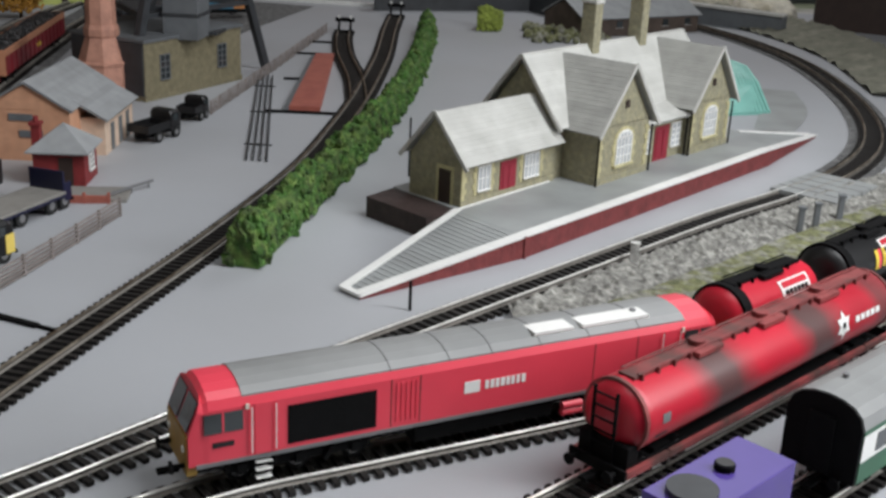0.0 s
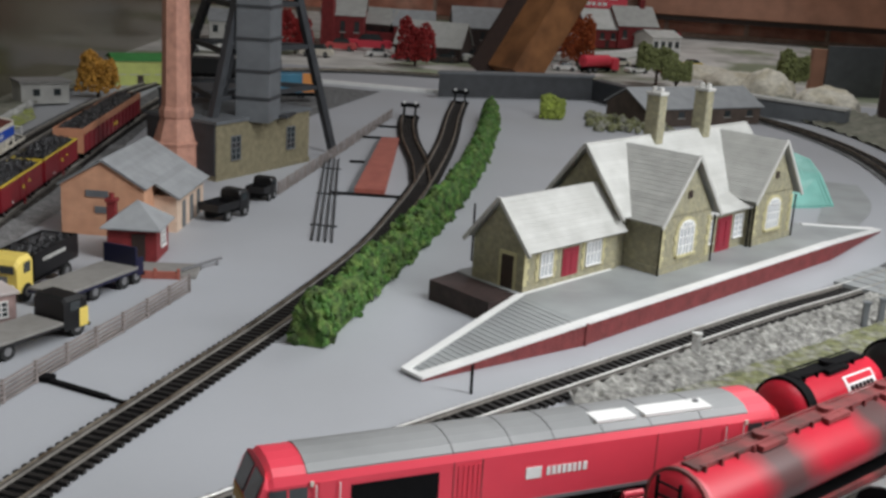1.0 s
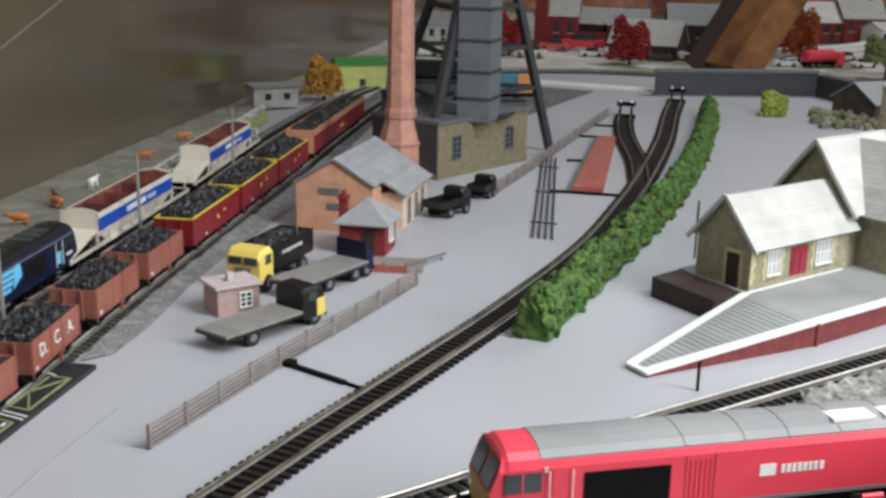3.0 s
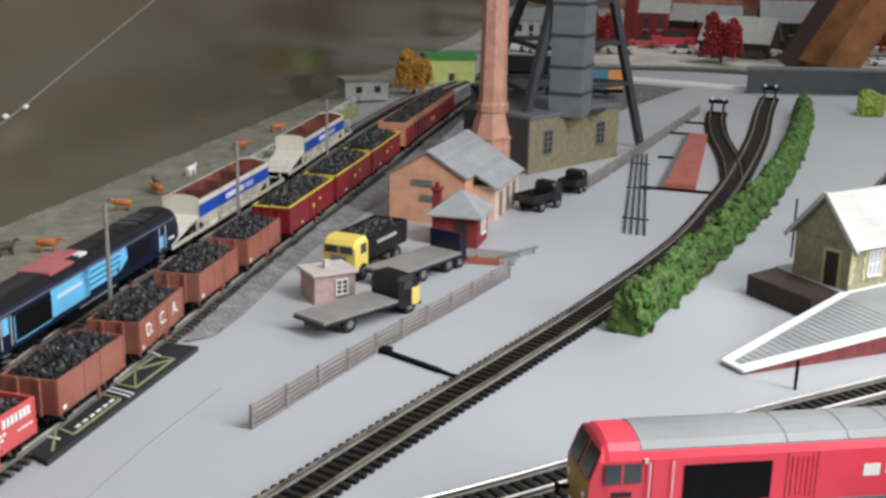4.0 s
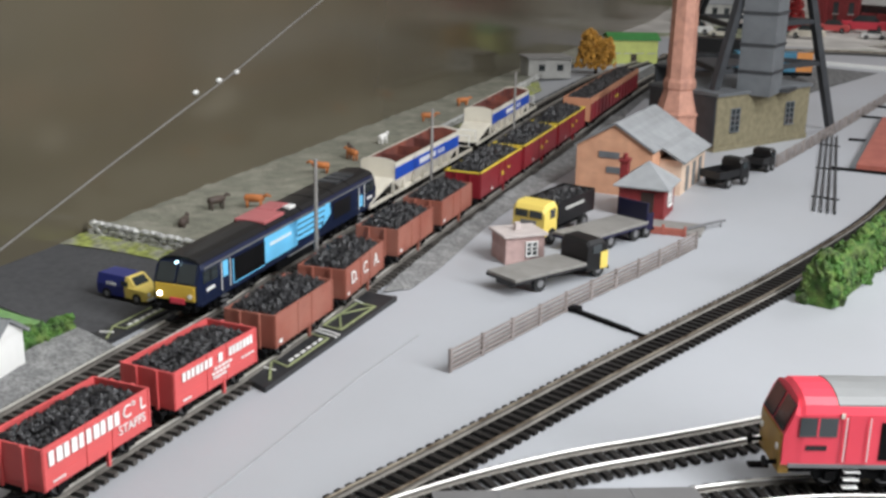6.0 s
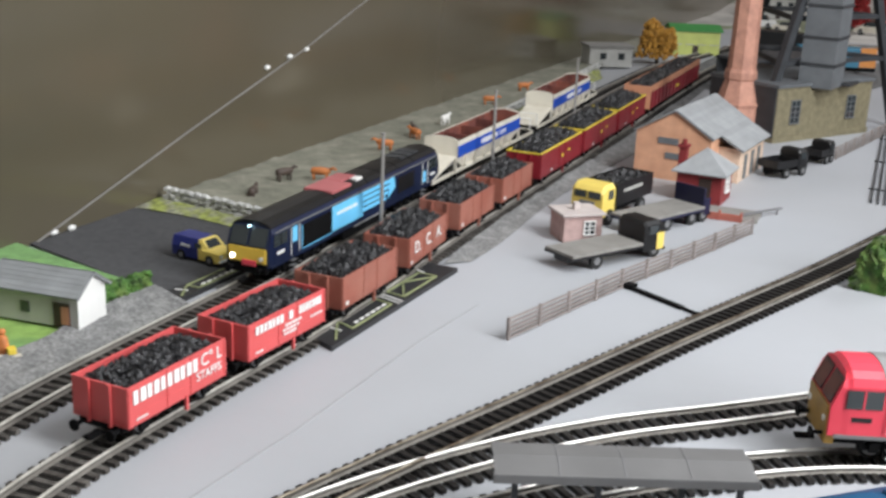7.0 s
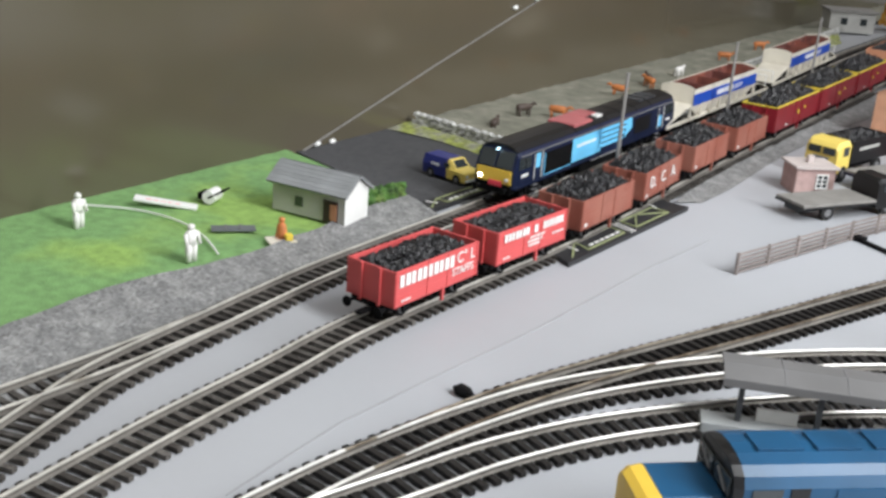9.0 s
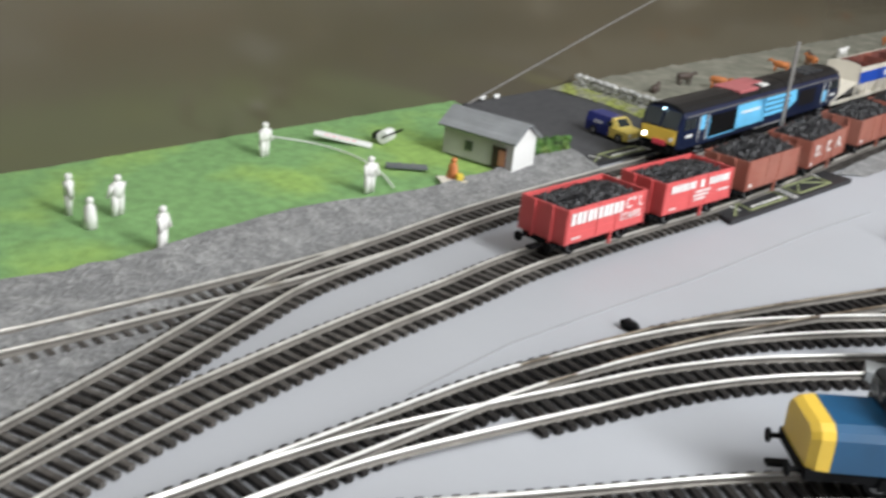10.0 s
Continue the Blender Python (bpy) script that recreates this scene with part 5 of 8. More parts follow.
def open_wagon(label, m, mat, rim=None, writing="", L=0.0715, zb=0.0165, zt=0.0350, group="coal train wagons"):
    t = thing("coal_wagon", label, "wagon", m, group)
    h, hw, th = L / 2, 0.0162, 0.0011
    part("floor", box(B(), -h, h, -hw, hw, zb - 0.001, zb + 0.001), mat, t)
    for y, sg in ((-hw, -1), (hw, 1)):
        sd = part("side", box(B(), -h, h, *sorted((y, y - sg * th)), zb, zt, 0.0002), mat, t)
        for k in range(1, 4):
            part("plank_line", box(B(), -h + 0.001, h - 0.001, *sorted((y + sg * 0.0002, y)), zb + (zt - zb) * k / 4 - 0.0002, zb + (zt - zb) * k / 4), mat, sd)
        for x in (-h + 0.0012, -0.0085, 0.0085, h - 0.0012):
            part("strap", box(B(), x - 0.0007, x + 0.0007, *sorted((y + sg * 0.0004, y)), zb - 0.001, zt), mat, sd)
        part("door_stop", box(B(), 0.004, 0.0056, *sorted((y + sg * 0.0006, y - sg * 0.001)), zb - 0.0075, zb), mat, t)
    for x, sx in ((-h, -1), (h, 1)):
        en = part("end", box(B(), *sorted((x, x - sx * th)), -hw + th, hw - th, zb, zt, 0.0002), mat, t)
        for y in (-0.0062, 0.0062):
            part("end_post", box(B(), *sorted((x + sx * 0.0012, x)), y - 0.0008, y + 0.0008, zb - 0.002, zt), mat, en)
    if rim:
        for a4 in ((-h - 0.0004, h + 0.0004, -hw - 0.0004, -hw + th + 0.0003), (-h - 0.0004, h + 0.0004, hw - th - 0.0003, hw + 0.0004), (-h - 0.0004, -h + th + 0.0003, -hw, hw), (h - th - 0.0003, h + 0.0004, -hw, hw)):
            part("rim", box(B(), *a4, zt - 0.0002, zt + 0.0008), rim, t, "yellow painted rim")
    load = part("coal_load", coal_short, "coal", t, "heaped black coal lumps")
    if rim:
        load.matrix_basis = Matrix.Translation((0, 0, -0.0205)) @ Matrix.Diagonal((1.72, 1.06, 1.8, 1))
    elif mat == "bauxite":
        load.matrix_basis = Matrix.Translation((0, 0, -0.0178)) @ Matrix.Diagonal((1.0, 1.04, 1.6, 1))
    part("coal_bed", box(B(), -h + th, h - th, -hw + th, hw - th, zb + 0.001, zt - 0.0036), "coal", t)
    part("solebar", box(B(), -h, h, -0.0125, 0.0125, zb - 0.0042, zb - 0.0012), "black", t)
    for x in (-L * 0.315, L * 0.315):
        wheelset(t, x, 0.0058)
        for y in (-0.0135, 0.0135):
            part("axle_guard", box(B(), x - 0.0032, x + 0.0032, y - 0.0008, y + 0.0008, RT + 0.0035, zb - 0.002, 0.0003), "black", t)
    part("brake_lever", bar(B(), (-0.004, -0.0148, RT + 0.006), (0.020, -0.0148, RT + 0.003), 0.0007), "black", t)
    for s in (-1, 1):
        buffers(t, s * h, s, 0.0135, 0.0105)
    y = -hw - 0.0005
    if writing == "long":
        bars(t, -0.0330, 0.0135, y, 0.0262, 0.0066, 10, "white", 8)
        lettering("C° L", 0.0088, "white", t, side_face(0.0235, y, 0.0298), "lettering")
        lettering("STAFFS", 0.0062, "white", t, side_face(0.0215, y, 0.0225), "lettering")
        bars(t, -0.0310, -0.0230, y, 0.0180, 0.0010, 5, "white", 4)
    elif writing == "three":
        for x, w in ((-0.0210, "D."), (0.0, "C."), (0.0200, "A.")):
            lettering(w, 0.0115, "white", t, side_face(x, y, 0.0262), "lettering")
        bars(t, -0.0330, -0.0300, y, 0.0172, 0.0022, 2, "white", 4)
    elif writing == "double":
        bars(t, -0.0300, -0.0050, y, 0.0282, 0.0046, 7, "white", 9)
        bars(t, 0.0090, 0.0310, y, 0.0282, 0.0046, 7, "white", 10)
        part("lettering_bar", box(B(), 0.0, 0.0035, y - 0.0003, y, 0.0278, 0.0326), "white", t)
        for k, (x0, x1) in enumerate(((-0.004, 0.012), (-0.006, 0.010), (-0.005, 0.007))):
            bars(t, x0, x1, y, 0.0248 - k * 0.0024, 0.0014, 5, "white", 11 + k)
        bars(t, 0.020, 0.032, y, 0.0225, 0.0012, 4, "white", 14)
        bars(t, -0.0300, -0.0230, y, 0.0180, 0.0010, 4, "white", 15)
    else:
        part("lettering_bar", box(B(), -0.0320, -0.0290, y - 0.0003, y, 0.0176, 0.0198), "white", t)
        if rim:
            part("crest", box(B(), -0.0020, 0.0020, y - 0.0003, y, 0.0245, 0.0280), "gold", t)
            part("crest", box(B(), 0.016, 0.020, y - 0.0003, y, 0.0275, 0.0295), "gold", t)
    return t


centres = (0.346, 0.4355, 0.5295, 0.6165, 0.711, 0.797)
looks = (("bright red open wagon heaped with coal and white lettering", "wagon_red", None, "long"), ("bright red open wagon with white lettered sides and coal", "wagon_red", None, "double"), ("plain bauxite brown steel wagon full of coal", "bauxite", None, ""), ("bauxite brown wagon with white letters and coal", "bauxite", None, "three"), ("plain bauxite brown steel wagon full of coal", "bauxite", None, ""), ("plain bauxite brown steel wagon full of coal", "bauxite", None, ""))
for y, (lab, mat, rim, wr) in zip(centres, looks):
    open_wagon(lab, line_pose(COAL_LINE, y, 0.045), mat, rim, wr)
for y in (0.915, 1.048, 1.179):
    open_wagon("maroon hopper wagon with yellow rim and coal", line_pose(COAL_LINE, y, 0.06), "maroon", "gold", "", L=0.122, zt=0.0375)


def bogie_hopper(m):
    t = thing("bogie_coal_hopper", "long maroon bogie wagon with tan top edge and coal", "wagon", m, "coal train wagons")
    h, hw = 0.152, 0.0165
    for y, sg in ((-hw, -1), (hw, 1)):
        part("side", box(B(), -h, h, *sorted((y, y - sg * 0.001)), 0.0165, 0.0370, 0.0002), "maroon", t)
        part("top_board", box(B(), -h, h, *sorted((y + sg * 0.0004, y - sg * 0.0014)), 0.0370, 0.0440, 0.0003), "tan_edge", t)
        for k in range(15):
            part("rib", box(B(), -h + 0.004 + k * 0.021, -h + 0.0052 + k * 0.021, *sorted((y + sg * 0.0007, y)), 0.0165, 0.0370), "maroon", t)
        part("lettering_bar", box(B(), -0.006, 0.012, *sorted((y + sg * 0.0003, y)), 0.024, 0.028), "gold", t)
    for x in (-h, h):
        part("end", box(B(), x - 0.0006, x + 0.0006, -hw, hw, 0.0165, 0.0440), "tan_edge", t)
    part("floor", box(B(), -h, h, -hw, hw, 0.0155, 0.0170), "black", t)
    part("coal_load", coal_long, "coal", t, "level black coal load").matrix_basis = Matrix.Translation((0, 0, 0.0022)) @ Matrix.Diagonal((1.78, 1.05, 1.05, 1))
    part("coal_bed", box(B(), -h + 0.001, h - 0.001, -hw + 0.0015, hw - 0.0015, 0.017, 0.0382), "coal", t)
    for x in (-0.118, 0.118):
        bogie(t, x, (-0.012, 0.012), r=0.0058)
    for s in (-1, 1):
        buffers(t, s * h, s, 0.0135, 0.0105)
    return t


bogie_hopper(line_pose(COAL_LINE, 1.408, 0.30))


def ballast_hopper(m):
    t = thing("ballast_hopper", "cream ballast hopper with blue name panel and rusty inside", "wagon", m, "ballast train hoppers")
    h, hw = 0.093, 0.0165
    for y, sg in ((-hw, -1), (hw, 1)):
        bm = B()
        loft(bm, [[(-0.058, y, 0.0310), (0.058, y, 0.0310), (0.058, y, 0.0470), (-0.058, y, 0.0470)], [(-0.058, y - sg * 0.001, 0.0310), (0.058, y - sg * 0.001, 0.0310), (0.058, y - sg * 0.001, 0.0470), (-0.058, y - sg * 0.001, 0.0470)]])
        sd = part("side", bm, "cream", t)
        part("name_panel", box(B(), -0.0575, 0.0575, *sorted((y + sg * 0.0006, y)), 0.0315, 0.0425), "sign_blue", sd, "royal blue panel with white name bars")
        bars(t, -0.018, 0.012, y + sg * 0.0006, 0.0345, 0.0050, 9, "white", 21, sign=sg)
        bars(t, 0.015, 0.029, y + sg * 0.0006, 0.0375, 0.0012, 5, "white", 22, sign=sg)
        bars(t, 0.015, 0.029, y + sg * 0.0006, 0.0350, 0.0012, 5, "white", 23, sign=sg)
        part("inner_side", box(B(), -0.057, 0.057, *sorted((y - sg * 0.001, y - sg * 0.0018)), 0.0310, 0.0466), "rust", t)
        for k in range(8):
            part("rib", box(B(), -0.060 + k * 0.0168, -0.0588 + k * 0.0168, *sorted((y + sg * 0.0004, y - sg * 0.002)), 0.0190, 0.0315), "cream", t)
        bm = B()
        loft(bm, [[(-0.060, y, 0.0310), (0.060, y, 0.0310), (0.044, y * 0.8, 0.0185), (-0.044, y * 0.8, 0.0185)], [(-0.060, y * 0.9, 0.0310), (0.060, y * 0.9, 0.0310), (0.044, y * 0.7, 0.0185), (-0.044, y * 0.7, 0.0185)]])
        part("lower_side", bm, "cream", t)
        part("sole_bar", box(B(), -h, h, *sorted((y * 0.92, y * 0.80)), 0.0160, 0.0192, 0.0003), "cream", t)
    for sx in (-1, 1):
        # arched end sheets
        arc = [(hw * math.cos(math.pi * k / 10), 0.0470 + 0.0042 * math.sin(math.pi * k / 10)) for k in range(11)]
        bm = B()
        loft(bm, [[(x, y, z) for y, z in arc] + [(x, -hw, 0.031), (x, hw, 0.031)] for x in (sx * 0.058, sx * 0.0572)])
        part("arched_end", bm, "cream", t)
        bm = B()
        loft(bm, [[(sx * 0.0574, y * 0.95, z) for y, z in ((-hw, 0.031), (hw, 0.031), (hw, 0.0475), (0, 0.0502), (-hw, 0.0475))], [(sx * 0.0565, y * 0.95, z) for y, z in ((-hw, 0.031), (hw, 0.031), (hw, 0.0475), (0, 0.0502), (-hw, 0.0475))]])
        part("inner_end", bm, "rust", t)
        bm = B()
        loft(bm, [[(sx * 0.0575, -hw * 0.95, 0.0330), (sx * 0.0575, hw * 0.95, 0.0330), (sx * h, hw * 0.9, 0.0200), (sx * h, -hw * 0.9, 0.0200)], [(sx * 0.0575, -hw * 0.95, 0.0320), (sx * 0.0575, hw * 0.95, 0.0320), (sx * h, hw * 0.9, 0.0190), (sx * h, -hw * 0.9, 0.0190)]])
        part("end_slope", bm, "cream", t)
        bogie(t, sx * 0.066, (-0.0105, 0.0125), r=0.0058)
        buffers(t, sx * h, sx, 0.0165, 0.0105)
        for y in (-0.012, 0.012):
            part("ladder_post", rod(B(), (sx * (h - 0.002), y, 0.0190), (sx * (h - 0.002), y, 0.0330), 0.0005, 6), "white", t)
        part("ladder_rail", rod(B(), (sx * (h - 0.002), -0.012, 0.0325), (sx * (h - 0.002), 0.012, 0.0325), 0.0005, 6), "white", t)
    for k in range(1, 4):
        part("divider", box(B(), -0.057 + 0.0285 * k - 0.0004, -0.057 + 0.0285 * k + 0.0004, -hw * 0.94, hw * 0.94, 0.031, 0.045), "rust", t)
    part("hopper_floor", box(B(), -0.057, 0.057, -hw * 0.94, hw * 0.94, 0.0300, 0.0315), "rust", t)
    return t


for y in (0.909, 1.188):
    ballast_hopper(line_pose(MAIN_LINE, y, 0.13) @ pose(0, 0, 0.0004) @ Matrix.Diagonal((1.42, 0.98, 0.935, 1)))


def tank_wagon(label, m, L, r, zc, mat, livery, name="tank_wagon"):
    t = thing(name, label, "tank wagon", m)
    h = L / 2
    rings = []
    for x, k in ((-h, 0.50), (-h + 0.0016, 0.76), (-h + 0.0042, 0.93), (-h + 0.0070, 0.99), (-h + 0.0100, 1.0)):
        rings.append((x, k))
    rings += [(-x, k) for x, k in rings[::-1]]
    bm = B()
    loft(bm, [[(x, r * k * math.cos(math.tau * i / 32), zc + r * k * math.sin(math.tau * i / 32)) for i in range(32)] for x, k in rings])
    barrel = part("barrel", bm, mat, t, smooth=True)
    # walkway with hatches along the top
    wm = "grime_red" if livery == "star" else "black"
    part("walkway", box(B(), -h + 0.010, h - 0.010, -0.0045, 0.0045, zc + r - 0.0006, zc + r + 0.0010, 0.0003), wm, t)
    for y in (-0.0045, 0.0045):
        part("walkway_rail", rod(B(), (-h + 0.012, y, zc + r + 0.0020), (h - 0.012, y, zc + r + 0.0020), 0.0005, 6), wm, t)
    for k in range(int(L / 0.012)):
        x = -h + 0.014 + k * 0.012
        if x < h - 0.012:
            part("stanchion", box(B(), x - 0.0005, x + 0.0005, -0.0062, -0.0045, zc + r - 0.0016, zc + r + 0.0018), wm, t)
    hatches = (-0.055, 0.0, 0.055) if livery == "star" else (0.0,)
    for x in hatches:
        part("hatch_frame", box(B(), x - 0.010, x + 0.010, -0.0085, -0.0045, zc + r - 0.0010, zc + r + 0.0016, 0.0003), wm, t)
        part("hatch", rod(B(), (x, 0, zc + r), (x, 0, zc + r + 0.0035), 0.0040, 14), wm, t)
    for y, sg in ((-0.0135, -1), (0.0135, 1)):
        part("solebar", box(B(), -h - 0.004, h + 0.004, *sorted((y, y + sg * 0.0022)), 0.0128, 0.0165, 0.0003), "grime_red" if livery == "star" else "black", t)
    part("underframe", box(B(), -h + 0.004, h - 0.004, -0.0115, 0.0115, 0.0115, 0.0150), "black", t)
    for s in (-1, 1):
        part("headstock", box(B(), *sorted((s * (h + 0.004), s * (h + 0.0055))), -0.0155, 0.0155, 0.0125, 0.0175), "black", t)
        buffers(t, s * (h + 0.0055), s, 0.0150, 0.0105)
        if livery == "star":
            bogie(t, s * (h - 0.026), (-0.0125, 0.0125), r=0.0060)
        else:
            wheelset(t, s * 0.03, 0.006)
            if s < 0 or livery == "plain":
                part("end_cover", loft(B(), [[(s * x, (r + 0.0008) * math.cos(math.tau * i / 32), zc + (r + 0.0008) * math.sin(math.tau * i / 32)) for i in range(32)] for x in (h - 0.012, h - 0.005)]), "black", t, "black barrel end band", smooth=False)
    def patch(x0, x1, a0, a1, mat_, nm, lab="", off=0.0003):
        bm = B()
        pts = [a0 + (a1 - a0) * k / 6 for k in range(7)]
        loft(bm, [[(x, -(r + o) * math.cos(a), zc + (r + o) * math.sin(a)) for a in pts] for x, o in ((x0, off), (x1, off))], caps=False, closed=False)
        return part(nm, bm, mat_, barrel, lab)
    if livery == "star":
        for x in (-h + 0.0045, h - 0.0065):
            part("end_band", loft(B(), [[(xx, (r + 0.0004) * math.cos(math.tau * i / 32), zc + (r + 0.0004) * math.sin(math.tau * i / 32)) for i in range(32)] for xx in (x, x + 0.002)]), "grime_red", barrel, "dirty strap round the barrel")
        part("end_cradle", box(B(), -h - 0.002, -h + 0.006, -0.0135, 0.0135, 0.0150, 0.0265, 0.0008), "black", t)
        for y in (-0.0060, 0.0060):
            part("end_ladder", bar(B(), (-h - 0.0030, y, 0.0160), (-h - 0.0030, y, 0.0500), 0.0012), "black", t)
        for k in range(5):
            part("rung", bar(B(), (-h - 0.0030, -0.0060, 0.0240 + 0.0058 * k), (-h - 0.0030, 0.0060, 0.0240 + 0.0058 * k), 0.0008), "black", t)
        bm = B()
        pts = []
        for k in range(12):
            a = math.tau * k / 12 + math.pi / 2
            rr = 0.0082 if k % 2 == 0 else 0.0046
            pts.append((rr * math.cos(a), rr * math.sin(a)))
        for off, sc, mt in ((0.0005, 1.0, "white"), (0.0008, 0.28, "black_satin")):
            bm = B()
            vs = []
            for px, pz in pts:
                an = (pz * sc) / r + 0.20
                vs.append(bm.verts.new((0.058 + px * sc * 0.9, -(r + off) * math.cos(an), zc + (r + off) * math.sin(an))))
            c = bm.verts.new((0.058, -(r + off) * math.cos(0.20), zc + (r + off) * math.sin(0.20)))
            for i in range(12):
                bm.faces.new((vs[i], vs[(i + 1) % 12], c))
            part("star_emblem", bm, mt, barrel, "white star emblem")
        for k in range(5):
            patch(0.071 + k * 0.0056, 0.0753 + k * 0.0056, 0.10, 0.30, "white", "lettering_bar")
        patch(-h + 0.016, -h + 0.0215, -0.05, 0.22, "grey_band", "notice_plate")
        patch(-h + 0.013, -h + 0.022, -0.45, -0.32, "black_satin", "data_panel")
    else:
        patch(0.000, 0.029, 0.30, 0.92, "white", "emblem", "white shield emblem")
        patch(0.002, 0.027, 0.66, 0.86, "red_tank", "emblem_band", off=0.0006)
        for k in range(6):
            patch(0.0028 + k * 0.0040, 0.0060 + k * 0.0040, 0.40, 0.58, "black_satin", "lettering_bar", off=0.0006)
    return t


def weathered_tank_paint():
    """Crimson barrel with soft brown bands dusted across it, fading along its length."""
    m = M["red_tank"].copy()
    nt = m.node_tree
    bsdf = nt.nodes["Principled BSDF"]
    link = bsdf.inputs["Base Color"].links[0]
    src = link.from_socket
    co = nt.nodes.new("ShaderNodeTexCoord")
    sep = nt.nodes.new("ShaderNodeSeparateXYZ")
    nt.links.new(co.outputs["Object"], sep.inputs[0])
    wob = nt.nodes.new("ShaderNodeTexNoise")
    wob.inputs["Scale"].default_value = 45
    nt.links.new(co.outputs["Object"], wob.inputs["Vector"])
    add = nt.nodes.new("ShaderNodeMath")
    add.operation = "MULTIPLY_ADD"
    nt.links.new(wob.outputs["Fac"], add.inputs[0])
    add.inputs[1].default_value = 0.018
    nt.links.new(sep.outputs["X"], add.inputs[2])
    tilt = nt.nodes.new("ShaderNodeMath")
    tilt.operation = "MULTIPLY_ADD"
    nt.links.new(sep.outputs["Z"], tilt.inputs[0])
    tilt.inputs[1].default_value = 0.45
    nt.links.new(add.outputs[0], tilt.inputs[2])
    ramp = nt.nodes.new("ShaderNodeValToRGB")
    mr = nt.nodes.new("ShaderNodeMapRange")
    mr.inputs[1].default_value, mr.inputs[2].default_value = -0.12, 0.16
    nt.links.new(tilt.outputs[0], mr.inputs[0])
    nt.links.new(mr.outputs[0], ramp.inputs[0])
    e = ramp.color_ramp.elements
    e[0].position, e[0].color = 0.0, (0, 0, 0, 1)
    e[1].position, e[1].color = 1.0, (0, 0, 0, 1)
    for p, v in ((0.26, 0), (0.32, 0.92), (0.37, 0.92), (0.44, 0), (0.56, 0), (0.63, 0.95), (0.68, 0.92), (0.75, 0), (0.84, 0), (0.89, 0.7), (0.93, 0.6)):
        k = e.new(p)
        k.color = (v, v, v, 1)
    mix = nt.nodes.new("ShaderNodeMix")
    mix.data_type = "RGBA"
    nt.links.new(ramp.outputs[0], mix.inputs[0])
    nt.links.new(src, mix.inputs[6])
    mix.inputs[7].default_value = (0.075, 0.058, 0.055, 1)
    nt.links.new(mix.outputs[2], bsdf.inputs["Base Color"])
    M["tank_weathered"] = m


weathered_tank_paint()
tank_wagon("long crimson bogie tank wagon with brown weathering bands", pose(0.2118, 0.6346, 0, 0, 0, 48.8), 0.236, 0.0172, 0.0350, "tank_weathered", "star")
tank_wagon("short red tank wagon with black end and walkway", line_pose(LOCO_LINE, 0.706, 0.05), 0.086, 0.0170, 0.0365, "red_tank", "shield")


def black_tank():
    t = tank_wagon("black tank wagon with red and yellow lined band", line_pose(LOCO_LINE, 0.793, 0.05), 0.100, 0.0170, 0.0360, "black_satin", "plain")
    return t


bt = black_tank()
for x, mt in ((-0.010, "gold"), (-0.006, "red"), (0.0, "gold")):
    bm = B()
    loft(bm, [[(xx, -0.0175 * math.cos(a), 0.0360 + 0.0175 * math.sin(a)) for a in [(-0.1 + 0.7 * k / 6) for k in range(7)]] for xx in (x, x + 0.004)], caps=False, closed=False)
    part("lined_band", bm, mt, bt)


def coach(label, m, L=0.265):
    t = thing("passenger_coach", label, "coach", m)
    h, hw = L / 2, 0.0178
    sec = body_section(hw, 0.0165, 0.0420, 0.0530)
    part("body", loft(B(), [[(x, y, z) for y, z in sec] for x in (-h, h)]), "green", t)
    rf = [(y * 1.015, z + 0.0005) for y, z in sec[1:10]]
    part("roof", loft(B(), [[(x, y, z) for y, z in rf] + [(x, y * 0.97, z - 0.001) for y, z in rf[::-1]] for x in (-h - 0.001, h + 0.001)]), "loco_grey", t, "grey ribbed coach roof", smooth=False)
    part("end_wall", loft(B(), [[(x, y * 0.985, z) for y, z in sec] for x in (-h - 0.0022, -h)]), "black", t, "black coach end")
    part("gangway", box(B(), -h - 0.004, -h, -0.0065, 0.0065, 0.0170, 0.0440, 0.001), "black", t)
    for y, sg in ((-hw, -1), (hw, 1)):
        part("waist_panel", box(B(), -h, h, *sorted((y + sg * 0.0002, y)), 0.0270, 0.0395), "white", t, "white window band")
        for k in range(11):
            x = -h + 0.012 + k * 0.0225
            part("window", box(B(), x, x + 0.0135, *sorted((y + sg * 0.0005, y)), 0.0290, 0.0380), "glass", t)
    for k in range(6):
        part("roof_vent", rod(B(), (-h + 0.02 + k * 0.043, 0.004 * (-1) ** k, 0.0530), (-h + 0.02 + k * 0.043, 0.004 * (-1) ** k, 0.0550), 0.0015, 8), "grey_band", t)
    part("underframe", box(B(), -h + 0.004, h - 0.004, -0.013, 0.013, 0.0125, 0.0165), "black", t)
    for s in (-1, 1):
        bogie(t, s * (h - 0.035), (-0.0165, 0.0165), r=0.0060)
        buffers(t, s * h, s, 0.0155, 0.0105)
    return t


coach("grey-roofed coach with black end and white window band", pose(0.3157, 0.6498, 0, 0, 0, 48))


